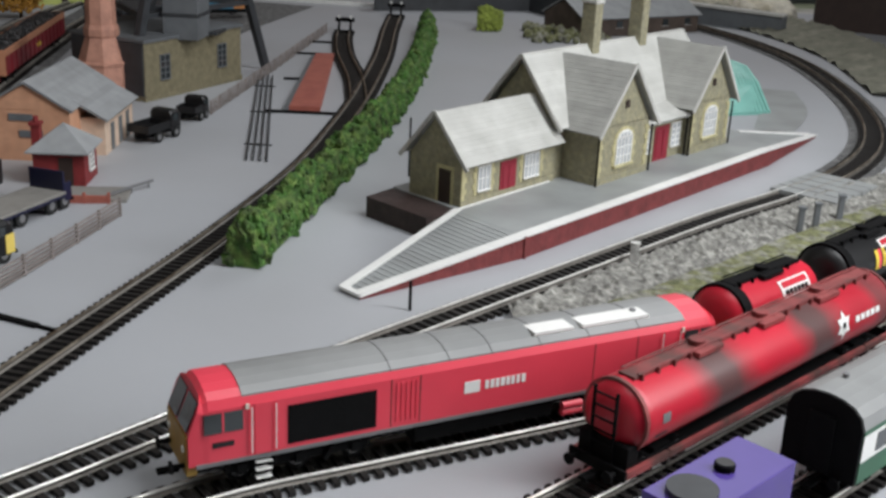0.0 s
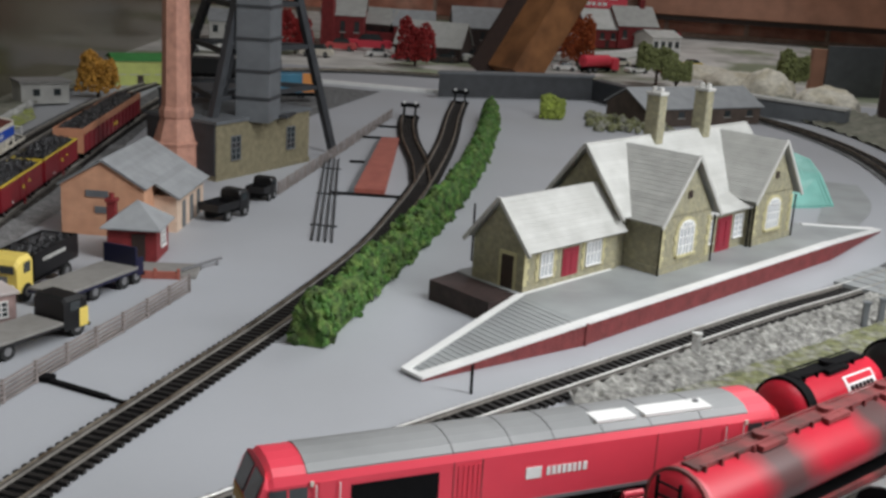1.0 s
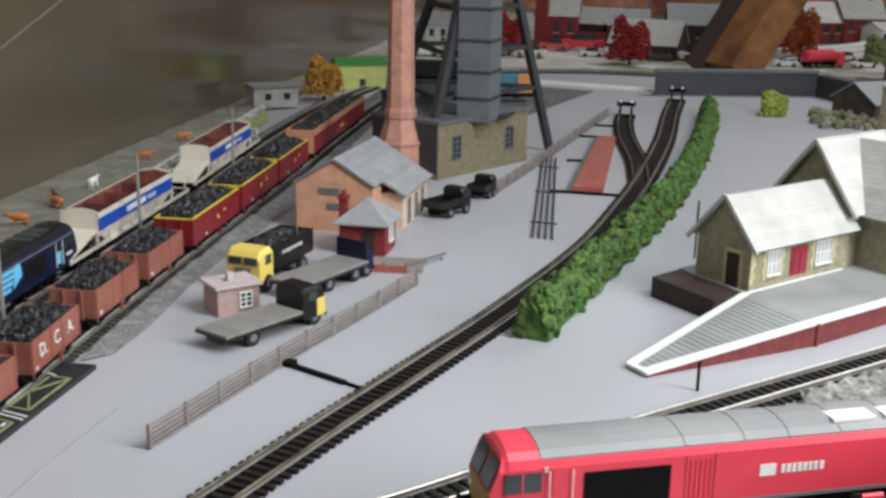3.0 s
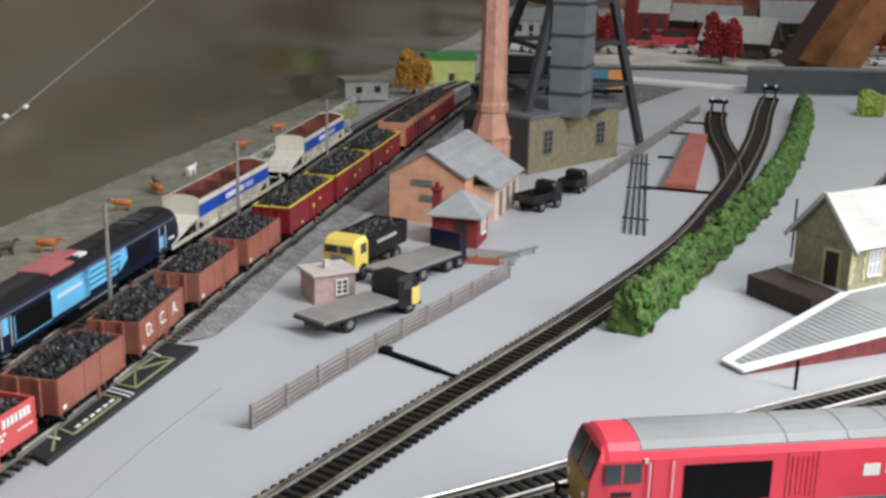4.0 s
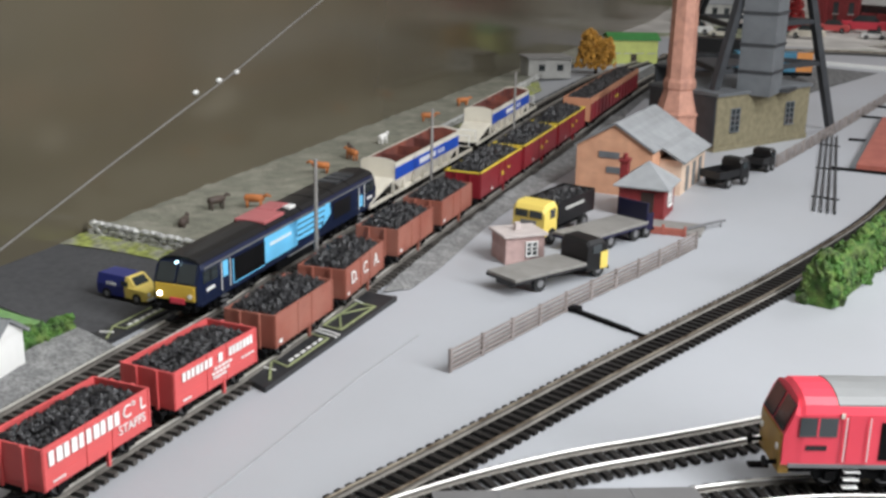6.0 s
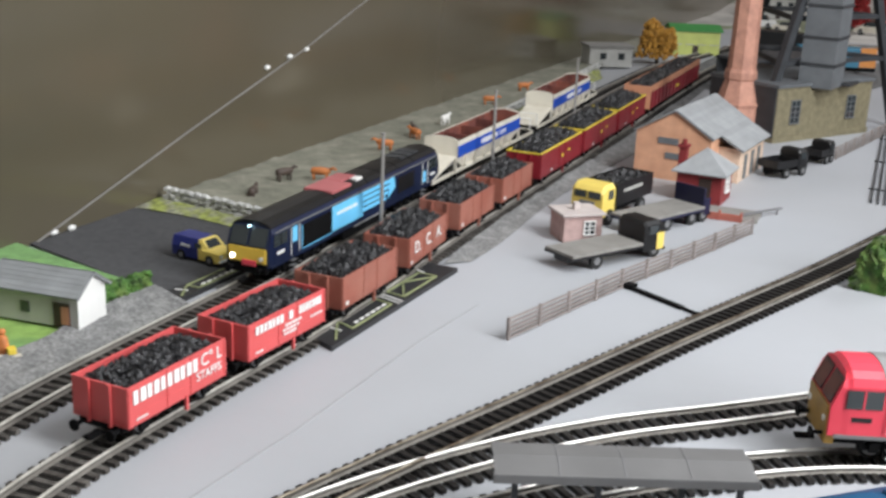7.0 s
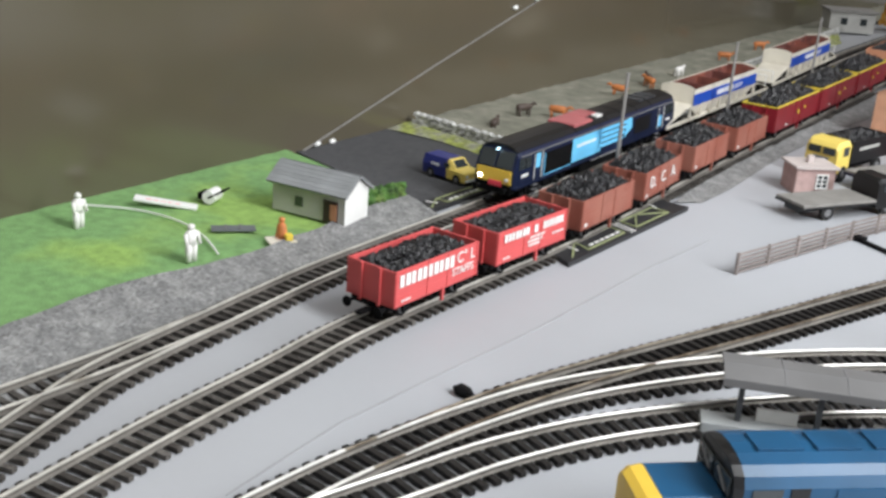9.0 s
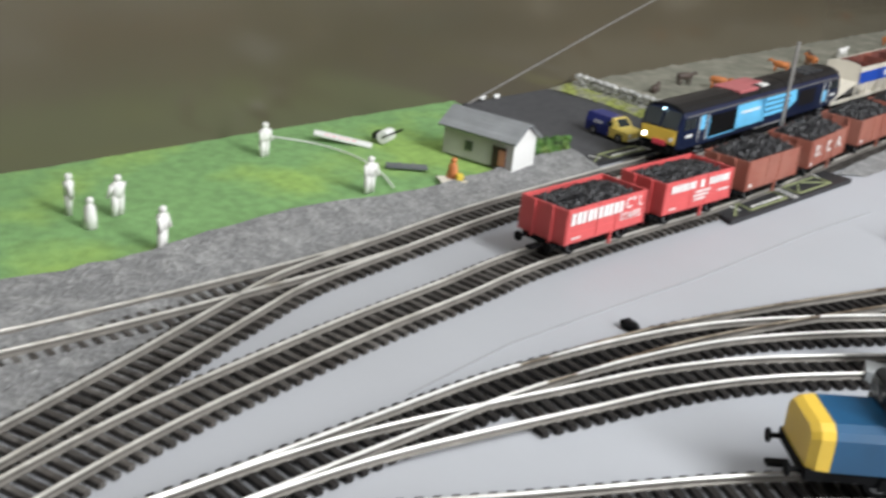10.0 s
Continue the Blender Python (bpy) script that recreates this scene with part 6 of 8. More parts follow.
def shunter():
    t = thing("purple_shunter", "purple boxy shunting engine with round roof hatches", "locomotive", pose(0.1768, 0.4990, 0, 0, 0, 49))
    part("body", box(B(), -0.036, 0.030, -0.0135, 0.0135, 0.0150, 0.0400, 0.0004), "purple", t)
    part("hatch", rod(B(), (0.002, 0.002, 0.0398), (0.002, 0.002, 0.0425), 0.0042, 18), "black", t)
    part("hatch_lid", rod(B(), (0.002, 0.002, 0.0425), (0.002, 0.002, 0.0432), 0.0036, 18), "black_satin", t)
    part("fan_cover", rod(B(), (-0.023, 0.0, 0.0398), (-0.023, 0.0, 0.0425), 0.0100, 24), "steel_dark", t)
    part("underframe", box(B(), -0.036, 0.030, -0.0135, 0.0135, 0.0110, 0.0150), "black", t)
    for x in (-0.020, 0.016):
        wheelset(t, x, 0.0062)
    for s, x in ((-1, -0.036), (1, 0.030)):
        buffers(t, x, s, 0.0165, 0.0105)
    return t


shunter()


def blue_diesel():
    t = thing("diesel_locomotive", "blue diesel locomotive with yellow nose end", "locomotive", pose(-0.0256, 0.3471, 0, 0, 0, 54))
    L, hw = 0.246, 0.0172
    h = L / 2
    sec = body_section(hw, 0.0180, 0.0415, 0.0500)
    part("body", loft(B(), [[(x, y, z) for y, z in sec] for x in (-h + 0.034, h - 0.034)]), "blue", t, smooth=False)
    for s in (-1, 1):
        nose = [(y * 0.94, min(z, 0.0355) if z > 0.0355 else z) for y, z in body_section(hw, 0.0180, 0.0310, 0.0370)]
        bm = B()
        loft(bm, [[(s * x, y * k, 0.0180 + (z - 0.0180) * q) for y, z in nose] for x, k, q in ((h - 0.034, 1.0, 1.0), (h - 0.008, 0.98, 0.985))])
        part("nose", bm, "blue", t)
        bm = B()
        loft(bm, [[(s * x, y * k, 0.0180 + (z - 0.0180) * q) for y, z in nose] for x, k, q in ((h - 0.0078, 0.98, 0.985), (h - 0.003, 0.93, 0.95), (h, 0.80, 0.86))])
        part("nose_end", bm, "yellow", t, "yellow painted nose end")
        # cab front above the nose
        bm = B()
        loft(bm, [[(s * (h - 0.034), y, z) for y, z in sec], [(s * (h - 0.0305), y * 0.95, min(z, 0.0485)) for y, z in sec]])
        cab = part("cab_front", bm, "black_satin", t)
        for y0, y1 in ((-0.0140, -0.0010), (0.0010, 0.0140)):
            part("windscreen", box(B(), *sorted((s * (h - 0.0304), s * (h - 0.0295))), y0, y1, 0.0372, 0.0440, 0.0003), "glass", cab)
            part("wiper", bar(B(), (s * (h - 0.0292), y0 + 0.002, 0.0380), (s * (h - 0.0292), y1 - 0.003, 0.0432), 0.0007), "grey_band", cab)
        part("buffer_beam", box(B(), *sorted((s * (h - 0.006), s * (h + 0.0004))), -0.0155, 0.0155, 0.0135, 0.0180, 0.0005), "black", t)
        buffers(t, s * h, s, 0.0160)
        for y, sg in ((-hw, -1), (hw, 1)):
            part("cab_window", box(B(), *sorted((s * (h - 0.037), s * (h - 0.048))), *sorted((y + sg * 0.0004, y)), 0.0335, 0.0412), "glass", t)
            part("cab_door", box(B(), *sorted((s * (h - 0.051), s * (h - 0.058))), *sorted((y + sg * 0.0004, y)), 0.0195, 0.0415), "black_satin", t)
            part("white_mark", box(B(), *sorted((s * (h - 0.036), s * (h - 0.048))), *sorted((y + sg * 0.0003, y)), 0.0280, 0.0325), "white", t, "white painted emblem")
            part("steps", box(B(), *sorted((s * (h - 0.051), s * (h - 0.058))), *sorted((y, y - sg * 0.003)), 0.0095, 0.0105), "black", t)
        bogie(t, s * (h - 0.052), (-0.022, 0.0, 0.022))
        for k in range(3):
            part("roof_grille", box(B(), *sorted((s * (0.02 + 0.022 * k), s * (0.037 + 0.022 * k))), -0.006, 0.006, 0.0495, 0.0507, 0.0002), "blue", t)
    part("underframe", box(B(), -h + 0.006, h - 0.006, -0.0140, 0.0140, 0.0130, 0.0182), "black", t)
    part("fuel_tank", box(B(), -0.03, 0.03, -0.0150, 0.0150, 0.0085, 0.0150, 0.0010), "black", t)
    for y, sg in ((-hw, -1), (hw, 1)):
        for k in range(4):
            part("side_grille", box(B(), -0.055 + 0.032 * k, -0.035 + 0.032 * k, *sorted((y + sg * 0.0004, y)), 0.0340, 0.0410), "blue", t)
    return t


blue_diesel()
# ---- hedge of foam clumps ----
def clumps(name, pts, width, height, count, mat, seed, taper=0.2):
    rnd = random.Random(seed)
    line = smooth_line(pts, 0.004)
    verts, faces = [], []
    base_v, base_f = [], []
    bm = B()
    bmesh.ops.create_icosphere(bm, subdivisions=1, radius=1.0)
    bm.verts.ensure_lookup_table()
    base_v = [v.co.copy() for v in bm.verts]
    base_f = [[v.index for v in f.verts] for f in bm.faces]
    bm.free()
    for k in range(count):
        i = rnd.randrange(len(line))
        n = side(heading(line, i))
        a = rnd.uniform(0, math.pi)
        rr = math.sqrt(rnd.uniform(0.35, 1.0))
        off = math.cos(a) * rr
        z = height * (0.06 + 0.88 * abs(math.sin(a)) * rr) * (1 + 0.12 * math.sin(i * 0.55) + 0.10 * math.sin(i * 0.21 + 1))
        s = rnd.uniform(0.0014, 0.0040)
        c = line[i] + n * off * width / 2 * (1 + 0.22 * math.sin(i * 0.47)) * (1 - taper * z / height) + Vector((0, 0, z))
        rot = Euler((rnd.uniform(0, 6), rnd.uniform(0, 6), rnd.uniform(0, 6))).to_matrix()
        b = len(verts)
        verts += [tuple(c + rot @ Vector((v.x * s * 1.25, v.y * s, v.z * s * 0.55)) * (1 + 0.55 * noise.noise(v * 2.3 + Vector((k, 0, 0))))) for v in base_v]
        faces += [[b + j for j in f] for f in base_f]
    me = bpy.data.meshes.new(name)
    me.from_pydata(verts, [], faces)
    me.materials.append(M[mat])
    return me


hedge = thing("hedge", "long bright green foam hedge beside the siding", "hedge")
H_PTS = [(-0.0890, 0.785), (-0.0795, 0.90), (-0.0690, 1.02), (-0.0590, 1.17), (-0.0545, 1.37), (-0.0600, 1.58), (-0.0730, 1.80), (-0.0800, 1.88)]
ob = part("foliage", clumps("foliage", H_PTS, 0.0255, 0.0325, 14000, "leaf", 4), "leaf", hedge)
core = B()
ribbon(core, smooth_line(H_PTS, 0.02), 0.0105, 0.0, 0.026, 0.003)
part("foliage_core", core, "leaf", hedge)


def bush(label, x, y, r, h, mat, seed, name="bush", trunk=0.0):
    t = thing(name, label, "tree" if trunk else "bush", pose(x, y, 0 if y < 2.8 else min(0.06, (y - 2.8) * 0.07)))
    part("crown", clumps("crown", [(-r * 0.8, 0, trunk), (0, 0.0005, trunk), (r * 0.8, 0, trunk)], 2 * r, h, int(420 + 24000 * r), mat, seed, 0.45), mat, t)
    if trunk:
        part("trunk", rod(B(), (0, 0, 0), (0, 0, trunk + h * 0.6), 0.0035, 8, 0.0012), "trunk", t)
        for k in range(4):
            a = k * 1.7
            part("limb", rod(B(), (0, 0, trunk * 0.7), (r * 0.6 * math.cos(a), r * 0.6 * math.sin(a), trunk + h * 0.5), 0.0015, 6, 0.0005), "trunk", t)
    else:
        part("stem", rod(B(), (0, 0, 0), (0, 0, h * 0.6), 0.003, 6), "trunk", t)
    return t


bush("pale yellow-green round bush on grey board", 0.0160, 1.935, 0.023, 0.034, "leaf_pale", 8)

# ---- fences ----
def rail_fence(label, pts, height, step=0.0325, slats=5):
    t = thing("rail_fence", label, "fence")
    line = smooth_line(pts, step)
    for p in line:
        part("post", box(B(), p.x - 0.0009, p.x + 0.0009, p.y - 0.0009, p.y + 0.0009, 0, height), "lilac_grey", t)
    for a, b in zip(line, line[1:]):
        for z in [height * (k + 0.5) / slats for k in range(slats)]:
            part("rail", bar(B(), a + Vector((0, 0, z)), b + Vector((0, 0, z)), 0.0022, 0.0006), "lilac_grey", t)
    return t


rail_fence("grey-brown slatted rail fence along the lorry yard", [(-0.2361, 0.5485), (-0.2245, 0.684), (-0.2115, 0.79), (-0.2025, 0.881)], 0.0145)
rail_fence("grey-brown slatted rail fence beside the sidings", [(-0.2345, 1.215), (-0.230, 1.40), (-0.2275, 1.60), (-0.2245, 1.82)], 0.0145)

# point rodding bar beside the siding
t = thing("point_lever_bar", "black point rodding bar lying on the board", "point lever")
part("bar", bar(B(), (-0.2235, 0.683, 0.0012), (-0.176, 0.667, 0.0012), 0.0042, 0.0020), "black", t)
part("thin_bar", bar(B(), (-0.176, 0.667, 0.0012), (-0.1515, 0.6585, 0.0012), 0.0020, 0.0016), "black", t)
part("lever_box", box(B(), -0.228, -0.217, 0.679, 0.687, 0, 0.0035, 0.0005), "black", t)

# spare rails lying by the pit head
t = thing("spare_rails", "bundle of dark spare rails lying on the board", "rails")
for k in range(4):
    part("rail", bar(B(), (-0.1545 + 0.0061 * k, 1.047, 0.0014), (-0.2370 + 0.0054 * k, 1.43, 0.0014), 0.0017, 0.0026), "steel_dark", t)
for f in (0.15, 0.5, 0.85):
    p, q = Vector((-0.1585, 1.047, 0.0006)).lerp(Vector((-0.2400, 1.43, 0.0006)), f), Vector((-0.1325, 1.047, 0.0006)).lerp(Vector((-0.2170, 1.43, 0.0006)), f)
    part("tie", bar(B(), p, q, 0.003, 0.001), "steel_dark", t)

# red ramp with black bars
t = thing("loading_ramp", "faded red brick loading ramp beside the siding", "ramp")
part("ramp_top", prism(B(), [(-0.1610, 1.250), (-0.1290, 1.254), (-0.1745, 1.588), (-0.1975, 1.580)], 0.0, 0.0065), "pit_red", t)
part("ramp_side", prism(B(), [(-0.1665, 1.246), (-0.1612, 1.250), (-0.1977, 1.580), (-0.2020, 1.578)], 0.0, 0.0050), "steel_mid", t)
for y, x0, x1 in ((1.242, -0.185, -0.096), (1.42, -0.205, -0.172), (1.60, -0.235, -0.16), (1.70, -0.235, -0.185)):
    part("cross_bar", bar(B(), (x0, y, 0.0015), (x1, y + 0.008, 0.0015), 0.0034, 0.0026), "black", t)


def buffer_stop(line, label):
    p, a = on_line(line, line[-1].y)
    t = thing("buffer_stop", label, "buffer stop", pose(p.x, p.y, 0, 0, 0, a))
    for y in (-0.0087, 0.0087):
        part("upright", bar(B(), (-0.002, y, 0), (-0.002, y, 0.024), 0.003), "black", t)
        part("strut", bar(B(), (-0.024, y, 0.006), (-0.002, y, 0.020), 0.0028), "black", t)
        part("lamp", rod(B(), (-0.006, y, 0.0235), (-0.004, y, 0.0235), 0.0022, 10), "white", t)
    part("beam", box(B(), -0.005, -0.001, -0.0145, 0.0145, 0.016, 0.0225, 0.0006), "black", t)
    part("cross_tie", box(B(), -0.026, -0.022, -0.0145, 0.0145, 0.003, 0.0065, 0.0005), "black", t)
    return t


buffer_stop(SIDING, "black rail-built buffer stop at the siding end")
buffer_stop(BRANCH, "black rail-built buffer stop on the short branch")

# ---- lorries ----
def wheel(top, x, y, r, w=0.0034):
    t = part("wheel", rod(B(), (x, y - w / 2, r), (x, y + w / 2, r), r, 18), "tyre", top)
    sg = -1 if y < 0 else 1
    part("hub", rod(B(), (x, y + sg * w * 0.45, r), (x, y + sg * w * 0.56, r), r * 0.5, 12), "grey_band", t)


def cab_shape(L, w, z0, z1, bonnet=0.0):
    rings = []
    for x, zt, k in ((0, z0 + (z1 - z0) * 0.80, 0.93), (0.0025, z0 + (z1 - z0) * 0.93, 0.98), (0.006, z1, 1.0), (L - 0.002, z1, 1.0), (L, z1 - 0.002, 0.97)):
        hw = w / 2 * k
        rings.append([(x, -hw, z0), (x, -hw, zt - 0.003), (x, -hw * 0.84, zt), (x, hw * 0.84, zt), (x, hw, zt - 0.003), (x, hw, z0)])
    return loft(B(), rings)


def flat_lorry(label, m, cab_mat, nose_mat, bed_mat, frame_mat, length, eight=False, headboard=False):
    t = thing("flatbed_lorry", label, "lorry", m)
    w = 0.030
    x_bed = 0.008 if headboard else 0.024
    cab = part("cab", cab_shape(0.009 if headboard else 0.022, w, 0.006, 0.0180 if headboard else 0.0300), cab_mat, t)
    part("grille_panel", box(B(), -0.0006, 0.0004, -0.0080, 0.0080, 0.0065, 0.0200, 0.0003), nose_mat, cab)
    for y in (-0.0062, 0.0062):
        if not headboard:
            part("windscreen", box(B(), -0.0005, 0.0008, y - 0.0050, y + 0.0050, 0.0205, 0.0252), "glass", cab)
        part("headlamp", rod(B(), (-0.0010, y * 1.7, 0.0095), (0.0002, y * 1.7, 0.0095), 0.0016, 10), "white", cab)
    for y in (-w / 2, w / 2):
        if not headboard:
            part("side_window", box(B(), 0.008, 0.017, y - 0.0003, y + 0.0003, 0.0195, 0.0260), "glass", cab)
    part("bumper", box(B(), -0.0018, 0.0, -w / 2, w / 2, 0.0050, 0.0075, 0.0003), "black", t)
    for y, sg in ((-w / 2, -1), (w / 2, 1)):
        part("door_panel", box(B(), 0.0005, 0.0085, *sorted((y + sg * 0.0004, y - sg * 0.0012)), 0.0065, 0.0200, 0.0003), nose_mat, cab)
    part("bed", box(B(), x_bed, length, -w / 2 - 0.001, w / 2 + 0.001, 0.0118, 0.0140, 0.0003), bed_mat, t, "grey planked load bed")
    part("bed_frame", box(B(), x_bed, length + 0.0004, -w / 2 - 0.0014, w / 2 + 0.0014, 0.0100, 0.0118), frame_mat, t)
    part("chassis", box(B(), 0.004, length - 0.002, -0.0075, 0.0075, 0.0060, 0.0102), frame_mat, t)
    if headboard:
        part("headboard", box(B(), 0.0075, 0.0095, -w / 2, w / 2, 0.0140, 0.0290, 0.0004), cab_mat, t)
    xs = (0.008, 0.023, length - 0.034, length - 0.018) if eight else (0.010, length - 0.026)
    for x in xs:
        for y in (-w / 2 + 0.002, w / 2 - 0.002):
            wheel(t, x, y, 0.0062)
    return t


flat_lorry("flatbed lorry with black cab, yellow grille and grey bed", pose(-0.2480, 0.7735, 0, 0, 0, 250) @ Matrix.Scale(0.94, 4), "black_satin", "lorry_yellow", "bed", "black_satin", 0.097)
flat_lorry("deep navy eight-wheel flatbed lorry with grey bed", pose(-0.2600, 0.8900, 0, 0, 0, 256), "lorry_navy", "lorry_navy", "bed", "lorry_navy", 0.090, True, True)


def tipper(label, m, cab_mat, body_mat, coal, length=0.082, zt=0.030):
    t = thing("coal_lorry", label, "lorry", m)
    w = 0.029
    cab = part("cab", cab_shape(0.019, w, 0.0075, 0.0320), cab_mat, t)
    for y in (-0.0062, 0.0062):
        part("windscreen", box(B(), -0.0005, 0.0008, y - 0.0052, y + 0.0052, 0.0212, 0.0264), "glass", cab)
        part("headlamp", rod(B(), (-0.0010, y * 1.6, 0.0120), (0.0002, y * 1.6, 0.0120), 0.0015, 10), "white", cab)
    for y in (-w / 2, w / 2):
        part("side_window", box(B(), 0.007, 0.015, y - 0.0003, y + 0.0003, 0.0205, 0.0275), "glass", cab)
        part("body_side", box(B(), 0.021, length, *sorted((y, y * 0.93)), 0.0145, zt, 0.0002), body_mat, t)
        if coal:
            bars(t, 0.032, 0.064, y, 0.0222, 0.0026, 12, "buff", 31, sign=-1 if y < 0 else 1)
    part("radiator", box(B(), -0.0006, 0.0004, -0.0065, 0.0065, 0.0085, 0.0190), "grey_band", cab)
    for x in (0.021, length):
        part("body_end", box(B(), x - 0.0005, x + 0.0005, -w / 2, w / 2, 0.0145, zt), body_mat, t)
    part("body_floor", box(B(), 0.021, length, -w / 2, w / 2, 0.0125, 0.0150), body_mat, t)
    part("chassis", box(B(), 0.003, length - 0.002, -0.0075, 0.0075, 0.0060, 0.0125), "black", t)
    if coal:
        part("coal_bed", box(B(), 0.0215, length - 0.0005, -w / 2 + 0.001, w / 2 - 0.001, 0.015, zt - 0.003), "coal", t)
        part("coal_load", lump_mesh("coal_load", 0.023, length - 0.002, -w / 2 + 0.002, w / 2 - 0.002, zt - 0.003, "coal", 260, 6), "coal", t, "heaped coal")
    for x in (0.010, length - 0.018):
        for y in (-w / 2 + 0.001, w / 2 - 0.001):
            wheel(t, x, y, 0.0064)
    return t


tipper("coal lorry with primrose yellow cab and black body", pose(-0.3190, 0.8060, 0, 0, 0, 88) @ Matrix.Scale(1.05, 4), "lorry_yellow", "black_satin", True)
tipper("small black open lorry parked by the boiler house", pose(-0.2470, 1.125, 0, 0, 0, 252) @ Matrix.Scale(0.82, 4), "black_satin", "black_satin", False, 0.060, 0.0215)
tipper("small black lorry facing the pit head", pose(-0.2430, 1.205, 0, 0, 0, 262) @ Matrix.Scale(0.72, 4), "black_satin", "black_satin", False, 0.044, 0.022)


def van(m):
    t = thing("mini_van", "small van with blue rear body and yellow front", "van", m)
    sec = [(-0.0098, 0.003), (-0.0102, 0.0105), (-0.0080, 0.0178), (0.0080, 0.0178), (0.0102, 0.0105), (0.0098, 0.003)]
    part("rear_body", loft(B(), [[(x, y, z) for y, z in sec] for x in (0.0195, 0.0205, 0.044)] + [[(0.0455, y * 0.95, min(z, 0.0170)) for y, z in sec]]), "van_blue", t, "deep blue van body")
    part("front_body", loft(B(), [[(0.0, y * 0.9, min(z, 0.0095)) for y, z in sec], [(0.002, y, min(z, 0.0108)) for y, z in sec], [(0.011, y, min(z, 0.0118)) for y, z in sec], [(0.0165, y, min(z, 0.0176)) for y, z in sec], [(0.0195, y, z) for y, z in sec]]), "lorry_yellow", t, "yellow bonnet and doors")
    part("windscreen", loft(B(), [[(0.0112, -0.0070, 0.0122), (0.0112, 0.0070, 0.0122), (0.0160, 0.0062, 0.0172), (0.0160, -0.0062, 0.0172)], [(0.0118, -0.0070, 0.0118), (0.0118, 0.0070, 0.0118), (0.0166, 0.0062, 0.0168), (0.0166, -0.0062, 0.0168)]]), "glass", t)
    for y, s in ((-0.0095, -1), (0.0095, 1)):
        part("side_window", box(B(), 0.0165, 0.0220, *sorted((y, y + s * 0.0010)), 0.0118, 0.0152), "glass", t)
        part("headlamp", rod(B(), (-0.0006, y * 0.72, 0.0078), (0.0006, y * 0.72, 0.0078), 0.0014, 10), "white", t)
        bars(t, 0.027, 0.036, y * 1.06, 0.0108, 0.0022, 4, "white", 41, sign=s)
        for x in (0.0085, 0.036):
            wheel(t, x, y * 0.96, 0.0040, 0.0026)
    part("bumper", box(B(), -0.0014, 0.0, -0.0092, 0.0092, 0.0035, 0.0052, 0.0003), "white", t)
    return t


van(pose(-0.4545, 0.5375, 0.0018, 0, 0, 184) @ Matrix.Scale(0.93, 4))

# ---- level crossing boards with painted lines ----
def crossing(label, quad, seed):
    t = thing("level_crossing", label, "level crossing", kind="structure")
    a, b, c, d = [Vector((*p, 0)) for p in quad]
    part("boards", prism(B(), quad, 0.0, 0.0032), "crossing", t)
    def pt(u, v):
        return a.lerp(b, u).lerp(d.lerp(c, u), v) + Vector((0, 0, 0.0036))
    def ln(p, q, w, mat):
        part("painted_line", bar(B(), pt(*p), pt(*q), w, 0.0006), mat, t)
    for u0, u1 in ((0.17, 0.46), (0.56, 0.85)):
        cs = [(u0, 0.18), (u1, 0.18), (u1, 0.80), (u0, 0.80)]
        for p, q in zip(cs, cs[1:] + cs[:1]):
            ln(p, q, 0.0013, "lime")
    ln((0.56, 0.18), (0.70, 0.80), 0.0011, "lime")
    ln((0.70, 0.80), (0.85, 0.18), 0.0011, "lime")
    ln((0.17, 0.80), (0.05, 0.15), 0.0013, "lime")
    for u in (0.49, 0.515):
        ln((u, 0.02), (u + 0.01, 0.98), 0.0013, "white")
    for k in range(6):
        ln((0.21 + k * 0.042, 0.34), (0.235 + k * 0.042, 0.34), 0.0016, "white")
    ln((0.10, 0.90), (0.12, 0.35), 0.0011, "white")
    ln((0.88, 0.98), (0.86, 0.65), 0.0011, "white")
    return t


crossing("black level crossing boards with pale green painted frames", [(-0.3040, 0.468), (-0.3290, 0.634), (-0.3510, 0.630), (-0.3260, 0.474)], 1)
crossing("black level crossing boards beside the tarmac yard", [(-0.4250, 0.464), (-0.4480, 0.612), (-0.4620, 0.610), (-0.4400, 0.462)], 2)
part("infill", prism(B(), [(-0.3075, 0.474), (-0.3322, 0.628), (-0.3350, 0.628), (-0.3105, 0.474)], 0, 0.003), "crossing", thing("crossing_infill", "black crossing infill between the rails", "level crossing", kind="structure"))

# ---- line-side posts ----
def post(x, y, h, arm=True):
    t = thing("telegraph_post", "slim grey telegraph post between the two running lines", "post", pose(x, y, 0), "line-side posts")
    part("pole", rod(B(), (0, 0, 0), (0, 0, h), 0.0016, 8, 0.0012), "concrete", t)
    part("cap", rod(B(), (0, 0, h), (0, 0, h + 0.001), 0.0018, 8), "concrete", t)
    if arm:
        part("arm", box(B(), -0.0045, 0.0045, -0.0006, 0.0006, h - 0.006, h - 0.0045), "concrete", t)
    return t


